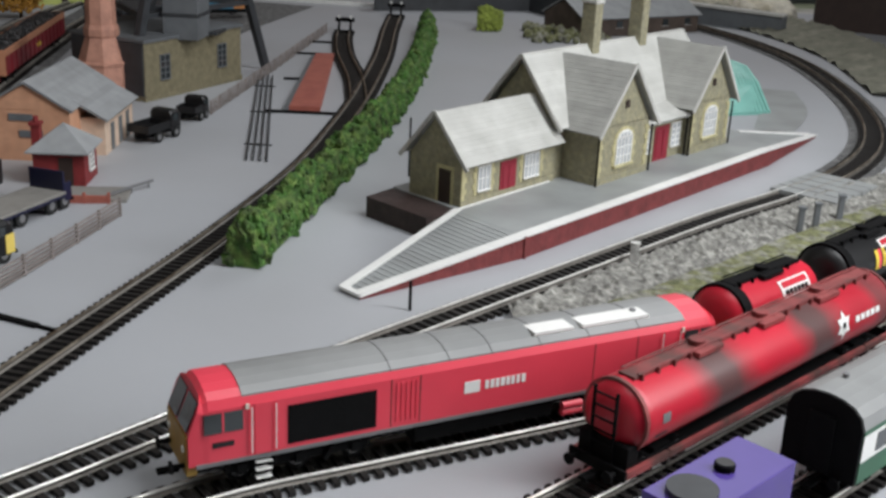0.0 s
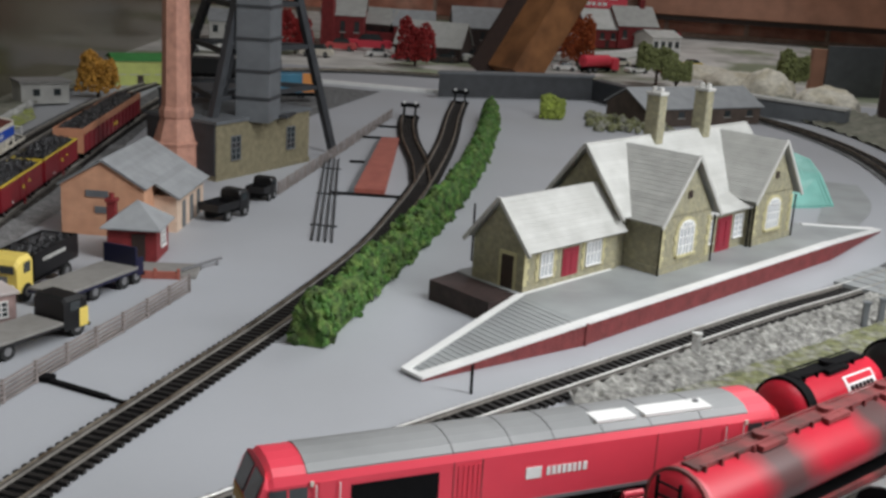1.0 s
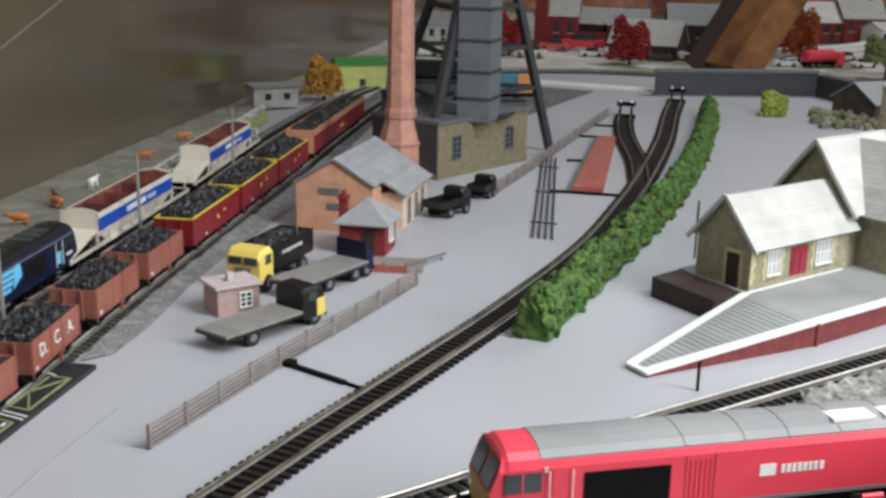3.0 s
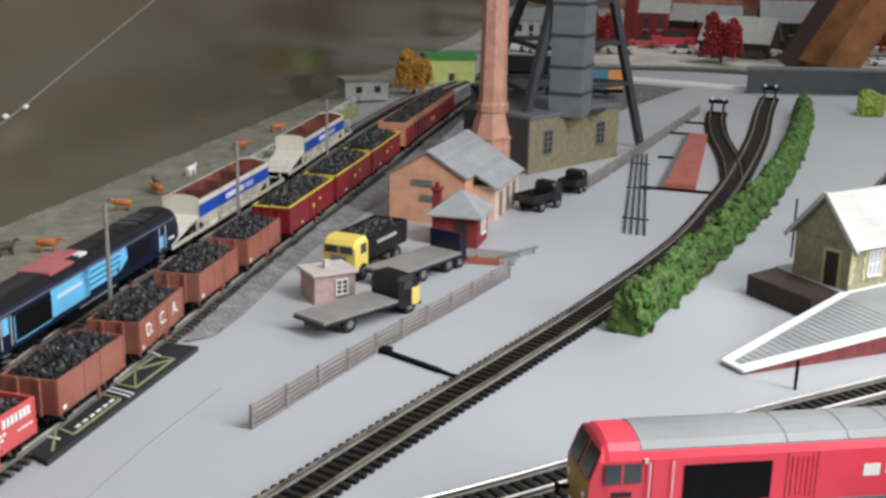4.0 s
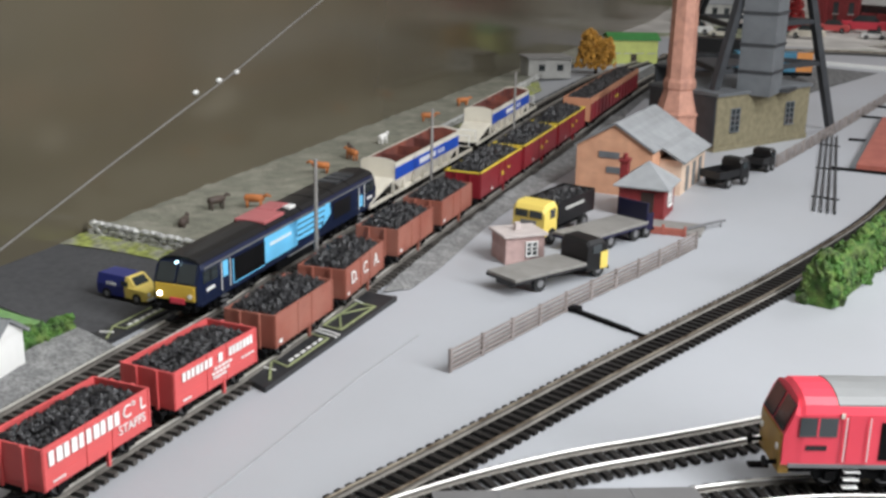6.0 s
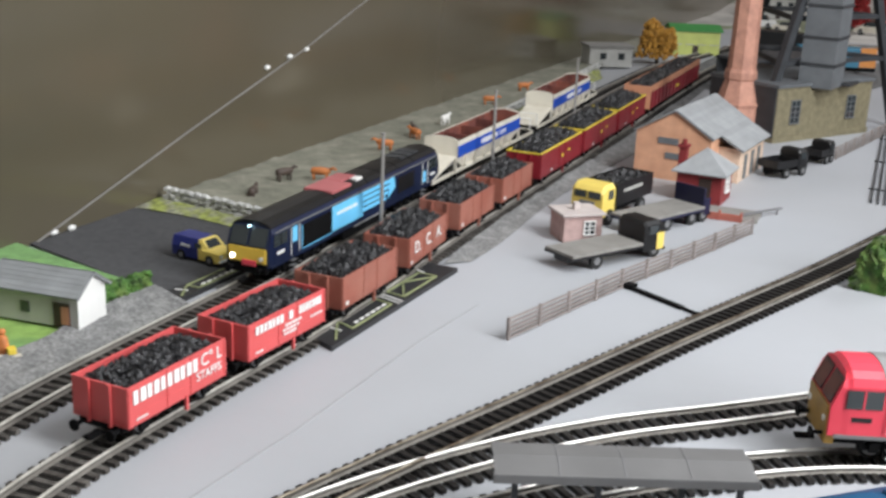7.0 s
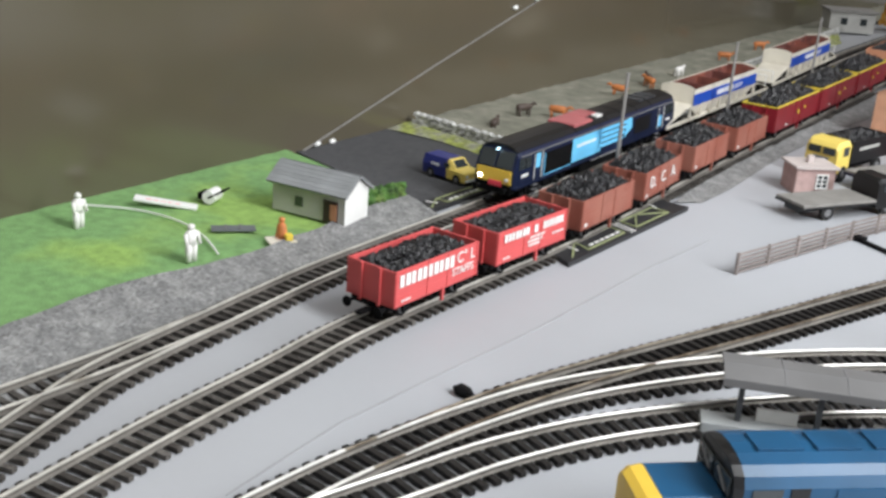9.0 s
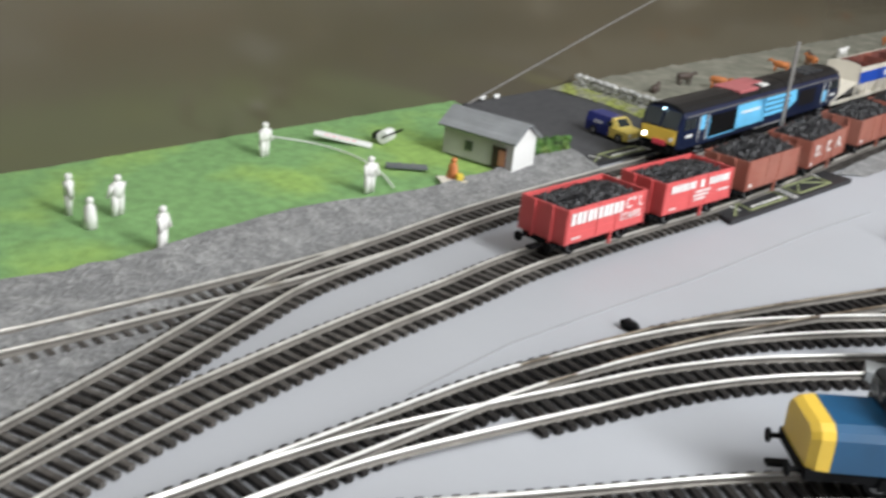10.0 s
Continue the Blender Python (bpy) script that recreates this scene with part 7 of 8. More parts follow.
for x, y, h in ((-0.401, 0.640, 0.086), (-0.4455, 0.864, 0.086), (-0.4985, 1.12, 0.086)):
    post(x, y, h, False)
t = thing("fence_post", "thin black post beside the platform ramp", "post", pose(0.0270, 0.7345, 0))
part("post", rod(B(), (0, 0, 0), (0, 0, 0.019), 0.0010, 8), "black", t)
t = thing("corner_pole", "tall thin dark pole behind the station wing", "post", pose(*N(-0.004, 0.985), 0.0165))
part("post", rod(B(), (0, 0, 0), (0, 0, 0.048), 0.0008, 8), "black", t)
for x, y in ((0.303, 0.948), (0.318, 0.962), (0.343, 0.99)):
    t = thing("gate_post", "dark gate post beside the track", "post", pose(x, y, 0), "gate posts")
    part("post", box(B(), -0.0022, 0.0022, -0.0022, 0.0022, 0, 0.020, 0.0004), "steel_mid", t)
    part("cap", box(B(), -0.0028, 0.0028, -0.0028, 0.0028, 0.020, 0.0215), "steel_mid", t)
t = thing("stone_post", "pale stone post at the foot of the cutting", "post", pose(0.169, 0.842, 0))
part("post", box(B(), -0.003, 0.003, -0.002, 0.002, 0, 0.017, 0.0006), "wall_stone", t)
part("cap", box(B(), -0.0036, 0.0036, -0.0026, 0.0026, 0.017, 0.0185, 0.0004), "wall_stone", t)

# boarded foot crossing on the curve
t = thing("foot_crossing", "grey boarded crossing over the curved track", "level crossing", kind="structure")
for k in range(5):
    p = Vector((0.318, 1.052, 0)) + Vector((0.0105, 0.0135, 0)) * k
    part("board", bar(B(), p + Vector((-0.013, 0.0095, 0.0045)), p + Vector((0.034, -0.026, 0.0045)), 0.0155, 0.0035), "plat_top", t)

# ---- canopy over the near tracks ----
t = thing("platform_canopy", "grey platform canopy on dark posts", "canopy", pose(-0.0885, 0.3930, 0, 0, 0, 35.2))
prof = [(-0.0060, 0.0298), (0.0065, 0.0322), (0.0190, 0.0312), (0.0190, 0.0297), (0.0065, 0.0307), (-0.0060, 0.0283)]
part("roof", loft(B(), [[(x, y, z) for y, z in prof] for x in (-0.053, 0.053)]), "canopy", t)
for k in range(1, 4):
    x = -0.053 + 0.0265 * k
    part("roof_joint", loft(B(), [[(xx, y, z + 0.0002) for y, z in prof[:3]] + [(xx, y, z - 0.0008) for y, z in prof[2::-1]] for xx in (x - 0.0003, x + 0.0003)]), "grey_band", t)
part("fascia", box(B(), -0.0535, 0.0535, -0.0072, -0.0060, 0.0262, 0.0302, 0.0003), "canopy", t)
for x in (-0.044, -0.010, 0.024, 0.048):
    part("post", box(B(), x - 0.0012, x + 0.0012, -0.0012, 0.0012, 0.0075, 0.0305), "steel_dark", t)
    part("bracket", bar(B(), (x, -0.001, 0.024), (x, -0.0058, 0.0285), 0.0010), "steel_dark", t)
for x in (-0.036, 0.014):
    part("screen_wall", box(B(), x, x + 0.018, 0.0016, 0.0034, 0.0075, 0.0135, 0.0003), "buff", t, "pale low screen under the canopy")
part("island", box(B(), -0.060, 0.062, -0.0070, 0.0060, 0, 0.0075, 0.0005), "plat_top", t)

# small track-side lump
bm = B()
bmesh.ops.create_icosphere(bm, subdivisions=2, radius=0.0040, matrix=Matrix.Translation((-0.2245, 0.296, 0.002)) @ Matrix.Diagonal((1.6, 1.0, 0.7, 1)))
for v in bm.verts:
    v.co += Vector((noise.noise(v.co * 500), noise.noise(v.co * 510), noise.noise(v.co * 520))) * 0.0012
solid("point_motor_lump", bm, "black", "small black point motor cover beside the turnout", "point motor")

# ---- plain figures of the cricket field and cattle field ----
def upright_figure(x, y, z, a, mat, label, h=0.0225):
    bm = B()
    for dy in (-0.0020, 0.0020):
        loft(bm, [[(r * math.cos(k * math.tau / 8), dy + r * math.sin(k * math.tau / 8), zz) for k in range(8)] for r, zz in ((0.0017, 0), (0.0019, h * 0.25), (0.0020, h * 0.5))])
    loft(bm, [[(r * 0.7 * math.cos(k * math.tau / 10), r * math.sin(k * math.tau / 10), zz) for k in range(10)] for r, zz in ((0.0036, h * 0.46), (0.0034, h * 0.6), (0.0042, h * 0.78), (0.0016, h * 0.85))])
    bmesh.ops.create_icosphere(bm, subdivisions=2, radius=0.0021, matrix=Matrix.Translation((0, 0, h * 0.92)))
    for s in (-1, 1):
        rod(bm, (0, s * 0.0042, h * 0.77), (0.002, s * 0.0050, h * 0.45), 0.0012, 6, 0.0009)
    return solid("model_figure", bm, mat, label, "figurine", pose(x, y, z, 0, 0, a), "cricket figures", smooth=True)


for x, y, a in ((-0.5103, 0.2545, 20), (-0.4550, 0.1085, 70), (-0.4445, 0.1310, 200), (-0.5380, 0.0720, 110), (-0.4270, 0.2797, 10), (-0.3925, 0.1330, 40)):
    upright_figure(x, y, 0.0050, a, "white_fig", "plain white painted model cricketer on the green field")
bm = B()
loft(bm, [[(r * math.cos(k * math.tau / 10), r * 0.8 * math.sin(k * math.tau / 10), zz) for k in range(10)] for r, zz in ((0.0046, 0), (0.0042, 0.006), (0.0034, 0.011), (0.0015, 0.0135))])
bmesh.ops.create_icosphere(bm, subdivisions=2, radius=0.0021, matrix=Matrix.Translation((0, 0, 0.0145)))
solid("model_figure", bm, "white_fig", "crouching plain white model wicketkeeper", "figurine", pose(-0.4330, 0.1115, 0.0050), "cricket figures", smooth=True)
t = thing("sight_screen", "white cricket sight screen lying on the grass", "screen", pose(-0.517, 0.318, 0.0080, 0, 8, 52))
part("panel", box(B(), -0.020, 0.020, -0.0045, 0.0045, 0, 0.0016, 0.0003), "white", t)
part("foot", box(B(), -0.018, 0.018, 0.0045, 0.0065, -0.0015, 0.0003), "white", t)
bars(t, -0.013, 0.010, -0.0016, 0.0016, 0.0003, 5, "red", 61, sign=-1)
t = thing("white_rope", "thin white boundary rope on the grass", "rope")
line = smooth_line([(-0.545, 0.272, 0.0078), (-0.5177, 0.297, 0.0074), (-0.486, 0.308, 0.0070), (-0.455, 0.306, 0.0066), (-0.4256, 0.297, 0.0062)], 0.006)
bm = B()
for p, q in zip(line, line[1:]):
    bar(bm, p, q, 0.0009)
part("strand", bm, "white", t)


# odd things on the grass
t = thing("ground_sheet", "dark grey folded ground sheet lying on the grass", "sheet", pose(-0.457, 0.3287, 0.0062, 0, 0, 58))
part("sheet", box(B(), -0.0135, 0.0135, -0.0045, 0.0045, 0, 0.0012, 0.0003), "steel_mid", t)
for x in (-0.0045, 0.0045):
    part("fold", box(B(), x - 0.0006, x + 0.0006, -0.0046, 0.0046, 0.0008, 0.0018), "grey_band", t)
t = thing("garden_roller", "white and black hand roller standing on the grass", "roller", pose(-0.509, 0.348, 0.0062, 0, 0, 30))
part("drum", rod(B(), (0, -0.006, 0.0045), (0, 0.006, 0.0045), 0.0045, 14), "white", t)
for y in (-0.0066, 0.0066):
    part("side_frame", bar(B(), (0, y, 0.0045), (0.010, y * 0.5, 0.0100), 0.0011), "black", t)
part("handle", bar(B(), (0.010, -0.0033, 0.0100), (0.010, 0.0033, 0.0100), 0.0011), "black", t)
part("counterweight", box(B(), -0.0085, -0.0045, -0.005, 0.005, 0.002, 0.0065, 0.0006), "black", t)
t = thing("picnic_rug", "pale cream picnic rug spread on the grass", "rug", pose(-0.4245, 0.3405, 0.0064, 0, 0, 70))
part("rug", box(B(), -0.0085, 0.0085, -0.0065, 0.0065, 0, 0.0008, 0.0002), "cream", t)
part("hamper", box(B(), 0.002, 0.0065, -0.0045, 0.0005, 0.0008, 0.0045, 0.0005), "gold", t)
bm = B()
loft(bm, [[(r * math.cos(k * math.tau / 10), r * 0.8 * math.sin(k * math.tau / 10), zz) for k in range(10)] for r, zz in ((0.0044, 0), (0.0038, 0.004), (0.0032, 0.008), (0.0014, 0.0102))])
bmesh.ops.create_icosphere(bm, subdivisions=2, radius=0.0020, matrix=Matrix.Translation((0, 0, 0.0115)))
solid("model_figure", bm, "tan_fig", "plain painted seated model figure on a rug", "figurine", pose(-0.4265, 0.3425, 0.0072), smooth=True)
t = thing("low_hedge", "low dark green foam hedge beside the tarmac yard", "hedge")
part("foliage", clumps("foliage", [(-0.4545, 0.418, 0.004), (-0.4525, 0.440, 0.004), (-0.4560, 0.466, 0.003)], 0.010, 0.011, 420, "leaf", 71), "leaf", t)


def cow(x, y, a, mat, label, s=1.0):
    bm = B()
    loft(bm, [[(xx, r * math.cos(k * math.tau / 10), 0.0098 + r * 1.1 * math.sin(k * math.tau / 10)) for k in range(10)] for xx, r in ((-0.0105, 0.0016), (-0.0095, 0.0034), (-0.002, 0.0038), (0.006, 0.0036), (0.0098, 0.0018))])
    for xx in (-0.0075, 0.0060):
        for yy in (-0.0022, 0.0022):
            rod(bm, (xx, yy, 0.0), (xx, yy, 0.008), 0.0009, 6, 0.0014)
    loft(bm, [[(xx, r * math.cos(k * math.tau / 8), zz + r * math.sin(k * math.tau / 8)) for k in range(8)] for xx, zz, r in ((0.0085, 0.0112, 0.0018), (0.0125, 0.0135, 0.0018), (0.0165, 0.0118, 0.0011))])
    return solid("toy_cow", bm, mat, label, "toy animal", pose(x, y, 0.0060 if "lying" not in label else 0.0015, 0, 0, a) @ Matrix.Scale(s, 4), "field cattle", smooth=True)


for x, y, a, mt, lab in ((-0.553, 0.752, 30, "tan_fig", "tan plain toy cow on the field"), (-0.575, 0.729, 80, "dark_fig", "dark brown plain toy cow on the field"), (-0.587, 0.889, 200, "tan_fig", "tan plain toy cow on the field"), (-0.599, 0.957, 160, "tan_fig", "tan plain toy cow on the field"), (-0.611, 0.972, 140, "dark_fig", "dark brown plain toy cow on the field"), (-0.620, 1.045, 100, "white_fig", "white plain toy cow on the field"), (-0.652, 1.19, 40, "tan_fig", "tan plain toy cow on the field"), (-0.678, 1.317, 60, "tan_fig", "tan plain toy cow on the field"), (-0.562, 0.676, 120, "dark_fig", "dark lying toy cow beside the stone wall")):
    cow(x, y, a, mt, lab, 0.85)

# low huts by the far wall
t = thing("lineside_hut", "low pale flat-roofed hut by the far wall", "hut", pose(-0.728, 1.663, 0.003, 0, 0, 44))
part("wall", box(B(), -0.035, 0.035, -0.022, 0.022, 0, 0.030), "buff", t)
part("roof", box(B(), -0.038, 0.038, -0.025, 0.025, 0.030, 0.034, 0.0006), "concrete", t)
for x in (-0.018, 0.012):
    part("window", box(B(), x, x + 0.010, -0.0226, -0.0215, 0.012, 0.022), "glass", t)
# ---- the far end: loop, depot wall, sheds, town ----
def gz(y):
    return 0.0 if y < 2.8 else min(0.06, (y - 2.8) * 0.07)


t = thing("depot_wall", "long dark grey retaining wall at the far end", "wall", kind="structure")
part("wall", prism(B(), [(-0.195, 2.085), (0.075, 2.20), (0.075, 2.225), (-0.195, 2.11)], 0, 0.041), "steel_dark", t)
part("coping", prism(B(), [(-0.198, 2.082), (0.078, 2.197), (0.078, 2.230), (-0.198, 2.115)], 0.041, 0.0445), "steel_mid", t)


def far_house(x, y, a, w, d, eave, ridge, wall_mat, roof_mat, label, windows=3, chimney=False, wind_mat="glass"):
    t = thing("model_house", label, "house", pose(x, y, gz(y), 0, 0, a), "far town houses")
    part("wall", box(B(), -w / 2, w / 2, -d / 2, d / 2, 0, eave), wall_mat, t)
    part("gable", loft(B(), [[(xx, -d / 2, eave - 0.0005), (xx, d / 2, eave - 0.0005), (xx, 0, ridge - 0.001)] for xx in (-w / 2, w / 2)]), wall_mat, t)
    for s in (-1, 1):
        ye, k = s * (d / 2 + 0.004), (ridge - eave) / (d / 2)
        part("roof_slope", loft(B(), [[(-w / 2 - 0.004, ye, eave - 0.004 * k), (w / 2 + 0.004, ye, eave - 0.004 * k), (w / 2 + 0.004, 0, ridge), (-w / 2 - 0.004, 0, ridge)], [(-w / 2 - 0.004, ye, eave - 0.004 * k + 0.002), (w / 2 + 0.004, ye, eave - 0.004 * k + 0.002), (w / 2 + 0.004, 0, ridge + 0.002), (-w / 2 - 0.004, 0, ridge + 0.002)]]), roof_mat, t)
    for k in range(windows):
        xx = -w / 2 + w * (k + 0.5) / windows
        part("window", box(B(), xx - 0.006, xx + 0.006, -d / 2 - 0.0008, -d / 2, eave * 0.45, eave * 0.8), wind_mat, t)
        part("sill", box(B(), xx - 0.0075, xx + 0.0075, -d / 2 - 0.0016, -d / 2, eave * 0.42, eave * 0.45), "buff", t)
    part("door", box(B(), -0.005, 0.005, -d / 2 - 0.0010, -d / 2, 0, eave * 0.4), "dark_wood", t)
    if chimney:
        part("chimney", box(B(), w * 0.25 - 0.007, w * 0.25 + 0.007, -0.007, 0.007, ridge - 0.012, ridge + 0.020), wall_mat, t)
    return t


part("wall", prism(B(), [(0.075, 2.20), (0.150, 2.085), (0.170, 2.095), (0.090, 2.225)], 0, 0.038), "steel_dark", t)

# long brown shed with slate roof beyond the station
far_house(0.232, 2.02, 38, 0.25, 0.10, 0.030, 0.056, "dark_shed", "slate", "long low brown shed with grey slate roof", 5)
bm = B()
for k in range(60):
    rnd = random.Random(k)
    bmesh.ops.create_icosphere(bm, subdivisions=1, radius=rnd.uniform(0.006, 0.011), matrix=Matrix.Translation((0.075 + 0.13 * rnd.random(), 1.83 + 0.16 * rnd.random(), 0.006)))
solid("scrap", bm, "moss_dull", "low dull green heap of scrap on the board", "scrap heap", kind="stuff")

# turquoise sheet stack
t = thing("corrugated_stack", "heap of turquoise corrugated sheets beyond the platform", "sheets")
lo0, lo1, hi0, hi1 = Vector((0.308, 1.372, 0.002)), Vector((0.362, 1.398, 0.002)), Vector((0.305, 1.50, 0.050)), Vector((0.340, 1.462, 0.043))
for k in range(12):
    u = k / 11
    foot, head = lo0.lerp(lo1, u), hi0.lerp(hi1, u)
    crest = foot.lerp(head, 0.55) + Vector((0, 0, 0.006))
    rib = part("sheet_rib", bar(B(), foot, crest, 0.0034, 0.0024), "teal", t)
    part("rib_top", bar(B(), crest, head, 0.0030, 0.0022), "teal", rib)
mid0, mid1 = lo0.lerp(hi0, 0.55) + Vector((0, 0, 0.005)), lo1.lerp(hi1, 0.55) + Vector((0, 0, 0.005))
drop = lambda v: Vector((v.x, v.y, 0.0))
part("backing_slope", loft(B(), [[drop(lo0), lo0, mid0, hi0, drop(hi0)], [drop(lo1), lo1, mid1, hi1, drop(hi1)]]), "teal", t)
strip("spoil", "pale grey spill beside the turquoise sheets", "spoil", [(0.37, 1.30), (0.41, 1.42), (0.42, 1.55)], [(0.33, 1.31), (0.36, 1.44), (0.38, 1.56)], 0.0005, 0.0016, "plat_top", 0.0010, 31)

strip("ballast", "dark ballast bed of the far loop", "ballast", [tuple(p - side(heading(STATION, k)) * -0.024)[:2] for k, p in enumerate(STATION) if k > 128][::6], [tuple(p + side(heading(STATION, k)) * -0.024)[:2] for k, p in enumerate(STATION) if k > 128][::6], 0.0004, 0.0012, "ballast_dark", 0.0004, 41)
strip("grass_verge", "dull green bank outside the far loop", "grass", [(0.52, 1.55), (0.52, 1.85), (0.45, 2.10), (0.33, 2.27)], [(0.62, 1.5), (0.62, 1.9), (0.56, 2.14), (0.40, 2.40)], 0.020, 0.004, "field", 0.006, 42)

# town houses
far_house(-0.556, 2.896, 8, 0.104, 0.11, 0.075, 0.115, "brick_red", "roof_shade", "red brick model house with grey roof", 3, False)
far_house(-0.48, 2.962, -14, 0.101, 0.1, 0.05, 0.085, "dock", "roof_shade", "dark model house with pale grey roof", 3, False)
far_house(-0.391, 2.959, 10, 0.101, 0.1, 0.05, 0.085, "brick_red", "slate", "low red brick model house with slate roof", 3, False)
far_house(-0.307, 2.758, -6, 0.157, 0.12, 0.035, 0.085, "dock", "roof_shade", "low model shed with wide grey roof", 4, False)
far_house(-0.223, 2.983, 12, 0.146, 0.12, 0.055, 0.1, "dock", "slate", "dark gabled model house behind the timber", 3, False)
far_house(0.075, 3.16, 22, 0.12, 0.12, 0.05, 0.095, "brick_red", "roof_white", "red brick model house with pale roof", 4, False)
far_house(-0.02, 3.02, 30, 0.07, 0.07, 0.030, 0.050, "brick_red", "roof_shade", "small red brick kiosk house with grey roof", 2, False)
far_house(0.154, 3.179, 22, 0.108, 0.11, 0.06, 0.105, "brick_red", "roof_shade", "tall red brick model house with grey roof", 3, True)
far_house(0.225, 3.09, 30, 0.083, 0.09, 0.045, 0.06, "white", "roof_white", "white model shop with flat pale roof", 4, False)
far_house(-0.837, 2.824, 20, 0.085, 0.1, 0.05, 0.075, "buff", "slate", "pale model shed behind the headframe", 3, False)
far_house(-0.705, 1.959, 35, 0.085, 0.06, 0.042, 0.050, "lime_paint", "bright_green", "yellow-green model kiosk with bright green roof", 4, wind_mat="lime_paint")
t = thing("brick_chimney", "square red brick factory stack", "chimney", pose(-0.582, 2.831, gz(2.831)))
part("shaft", loft(B(), [[(-0.016, -0.016, 0), (0.016, -0.016, 0), (0.016, 0.016, 0), (-0.016, 0.016, 0)], [(-0.012, -0.012, 0.24), (0.012, -0.012, 0.24), (0.012, 0.012, 0.24), (-0.012, 0.012, 0.24)]]), "brick_red", t)
part("cap", box(B(), -0.015, 0.015, -0.015, 0.015, 0.24, 0.25), "brick_red", t)

bush("crimson foam model tree", -0.317, 2.558, 0.045, 0.085, "leaf_red", 31, "tree", 0.012)
bush("crimson foam model tree behind the headframe", -0.607, 2.626, 0.042, 0.080, "leaf_red", 32, "tree", 0.012)
bush("rusty orange foam model tree", 0.031, 2.805, 0.046, 0.115, "leaf_rust", 33, "tree", 0.012)
bush("olive green foam model tree beside the shed", 0.235, 2.34, 0.034, 0.040, "leaf_olive", 34, "tree", 0.034)
bush("olive green foam model tree beside the road", 0.205, 2.527, 0.052, 0.050, "leaf_olive", 35, "tree", 0.034)
bush("amber foam model tree by the wall", -0.687, 1.768, 0.030, 0.055, "leaf_amber", 36, "tree", 0.010)

# toy vehicles of the far town
def toy_car(x, y, a, mat, label, L=0.06, tall=1.0):
    t = thing("toy_car", label, "car", pose(x, y, gz(y), 0, 0, a) @ Matrix.Diagonal((1, 1.1, tall, 1)), "far toy vehicles")
    part("body", loft(B(), [[(xx, -0.011, 0.004), (xx, -0.011, zt), (xx, 0.011, zt), (xx, 0.011, 0.004)] for xx, zt in ((-L / 2, 0.010), (-L / 2 + 0.004, 0.013), (L / 2 - 0.004, 0.013), (L / 2, 0.010))]), mat, t)
    part("cabin", loft(B(), [[(xx, -w, 0.013), (xx, -w * 0.9, zt), (xx, w * 0.9, zt), (xx, w, 0.013)] for xx, w, zt in ((-L * 0.25, 0.010, 0.0135), (-L * 0.15, 0.010, 0.020), (L * 0.2, 0.010, 0.020), (L * 0.3, 0.010, 0.0135))]), "glass", t)
    for xx in (-L * 0.3, L * 0.3):
        for yy in (-0.0105, 0.0105):
            wheel(t, xx, yy, 0.0048, 0.003)


for x, y, a, mt, lab in ((-0.475, 2.819, 10, "red", "red toy bus parked in the far town"), (-0.537, 2.779, 5, "wagon_red", "red toy van parked in the far town"), (0.304, 2.91, 30, "gold", "yellow toy digger on the far road"), (0.19, 4.151, 20, "gold", "orange toy lorry on the far road"), (-0.712, 2.511, 0, "cream", "cream toy car in the far town"), (-0.778, 2.521, 10, "white", "white toy van behind the headframe"), (-0.035, 2.879, 25, "white", "white toy car on the far road"), (0.276, 3.432, 20, "red", "small red toy car on the far road"), (-0.492, 3.407, 5, "white", "white toy coach in the far town"), (-0.238, 2.942, 10, "gold", "yellow toy car behind the timber"), (-0.092, 2.942, 10, "lime_paint", "yellow-green toy car on the far road"), (-0.268, 2.681, 4, "dark_fig", "dark toy car in the far town"), (-0.43, 2.70, 20, "white", "white toy car in the far town"), (-0.36, 2.66, -15, "red", "red toy car in the far town"), (-0.20, 2.73, 30, "white", "white toy van behind the timber"), (0.005, 2.70, 12, "white", "white toy car beside the red tanker"), (0.13, 2.86, 40, "cream", "cream toy car on the far road"), (0.17, 2.76, 35, "white", "white toy car near the olive tree"), (0.25, 2.80, 25, "wagon_red", "red toy car on the far road"), (-0.64, 2.72, 8, "navy", "dark blue toy car in the far town"), (-0.55, 2.60, 0, "cream", "cream toy van in the far town")):
    toy_car(x, y, a, mt, lab, 0.11 if "bus" in lab else 0.075 if "van" in lab else 0.055, 2.0 if "bus" in lab else 1.5 if "van" in lab else 1.0)

strip("ash_yard", "dark ash yard behind the pit headframe", "yard", [(-0.60, 1.62), (-0.63, 1.80), (-0.66, 2.00), (-0.66, 2.14)], [(-0.42, 1.50), (-0.36, 1.60), (-0.33, 1.85), (-0.30, 2.10)], 0.0006, 0.0010, "ballast_dark", 0.0005, 91)
t = thing("yard_shed", "low dark open-sided shed behind the pit headframe", "shed", pose(-0.47, 1.70, 0, 0, 0, 70))
part("roof", box(B(), -0.09, 0.09, -0.035, 0.035, 0.040, 0.0435, 0.0005), "steel_dark", t)
part("back_wall", box(B(), -0.088, 0.088, 0.031, 0.034, 0, 0.040), "steel_dark", t)
for x in (-0.086, 0.0, 0.086):
    part("post", box(B(), x - 0.002, x + 0.002, -0.034, -0.030, 0, 0.040), "steel_dark", t)
t = thing("red_hoarding", "long dull red hoarding in the far town", "hoarding", pose(-0.40, 2.905, gz(2.905), 0, 0, 6))
for k in range(6):
    part("board", box(B(), -0.10 + 0.034 * k, -0.068 + 0.034 * k, -0.003, 0.003, 0.004, 0.034, 0.0005), "brick_red", t)
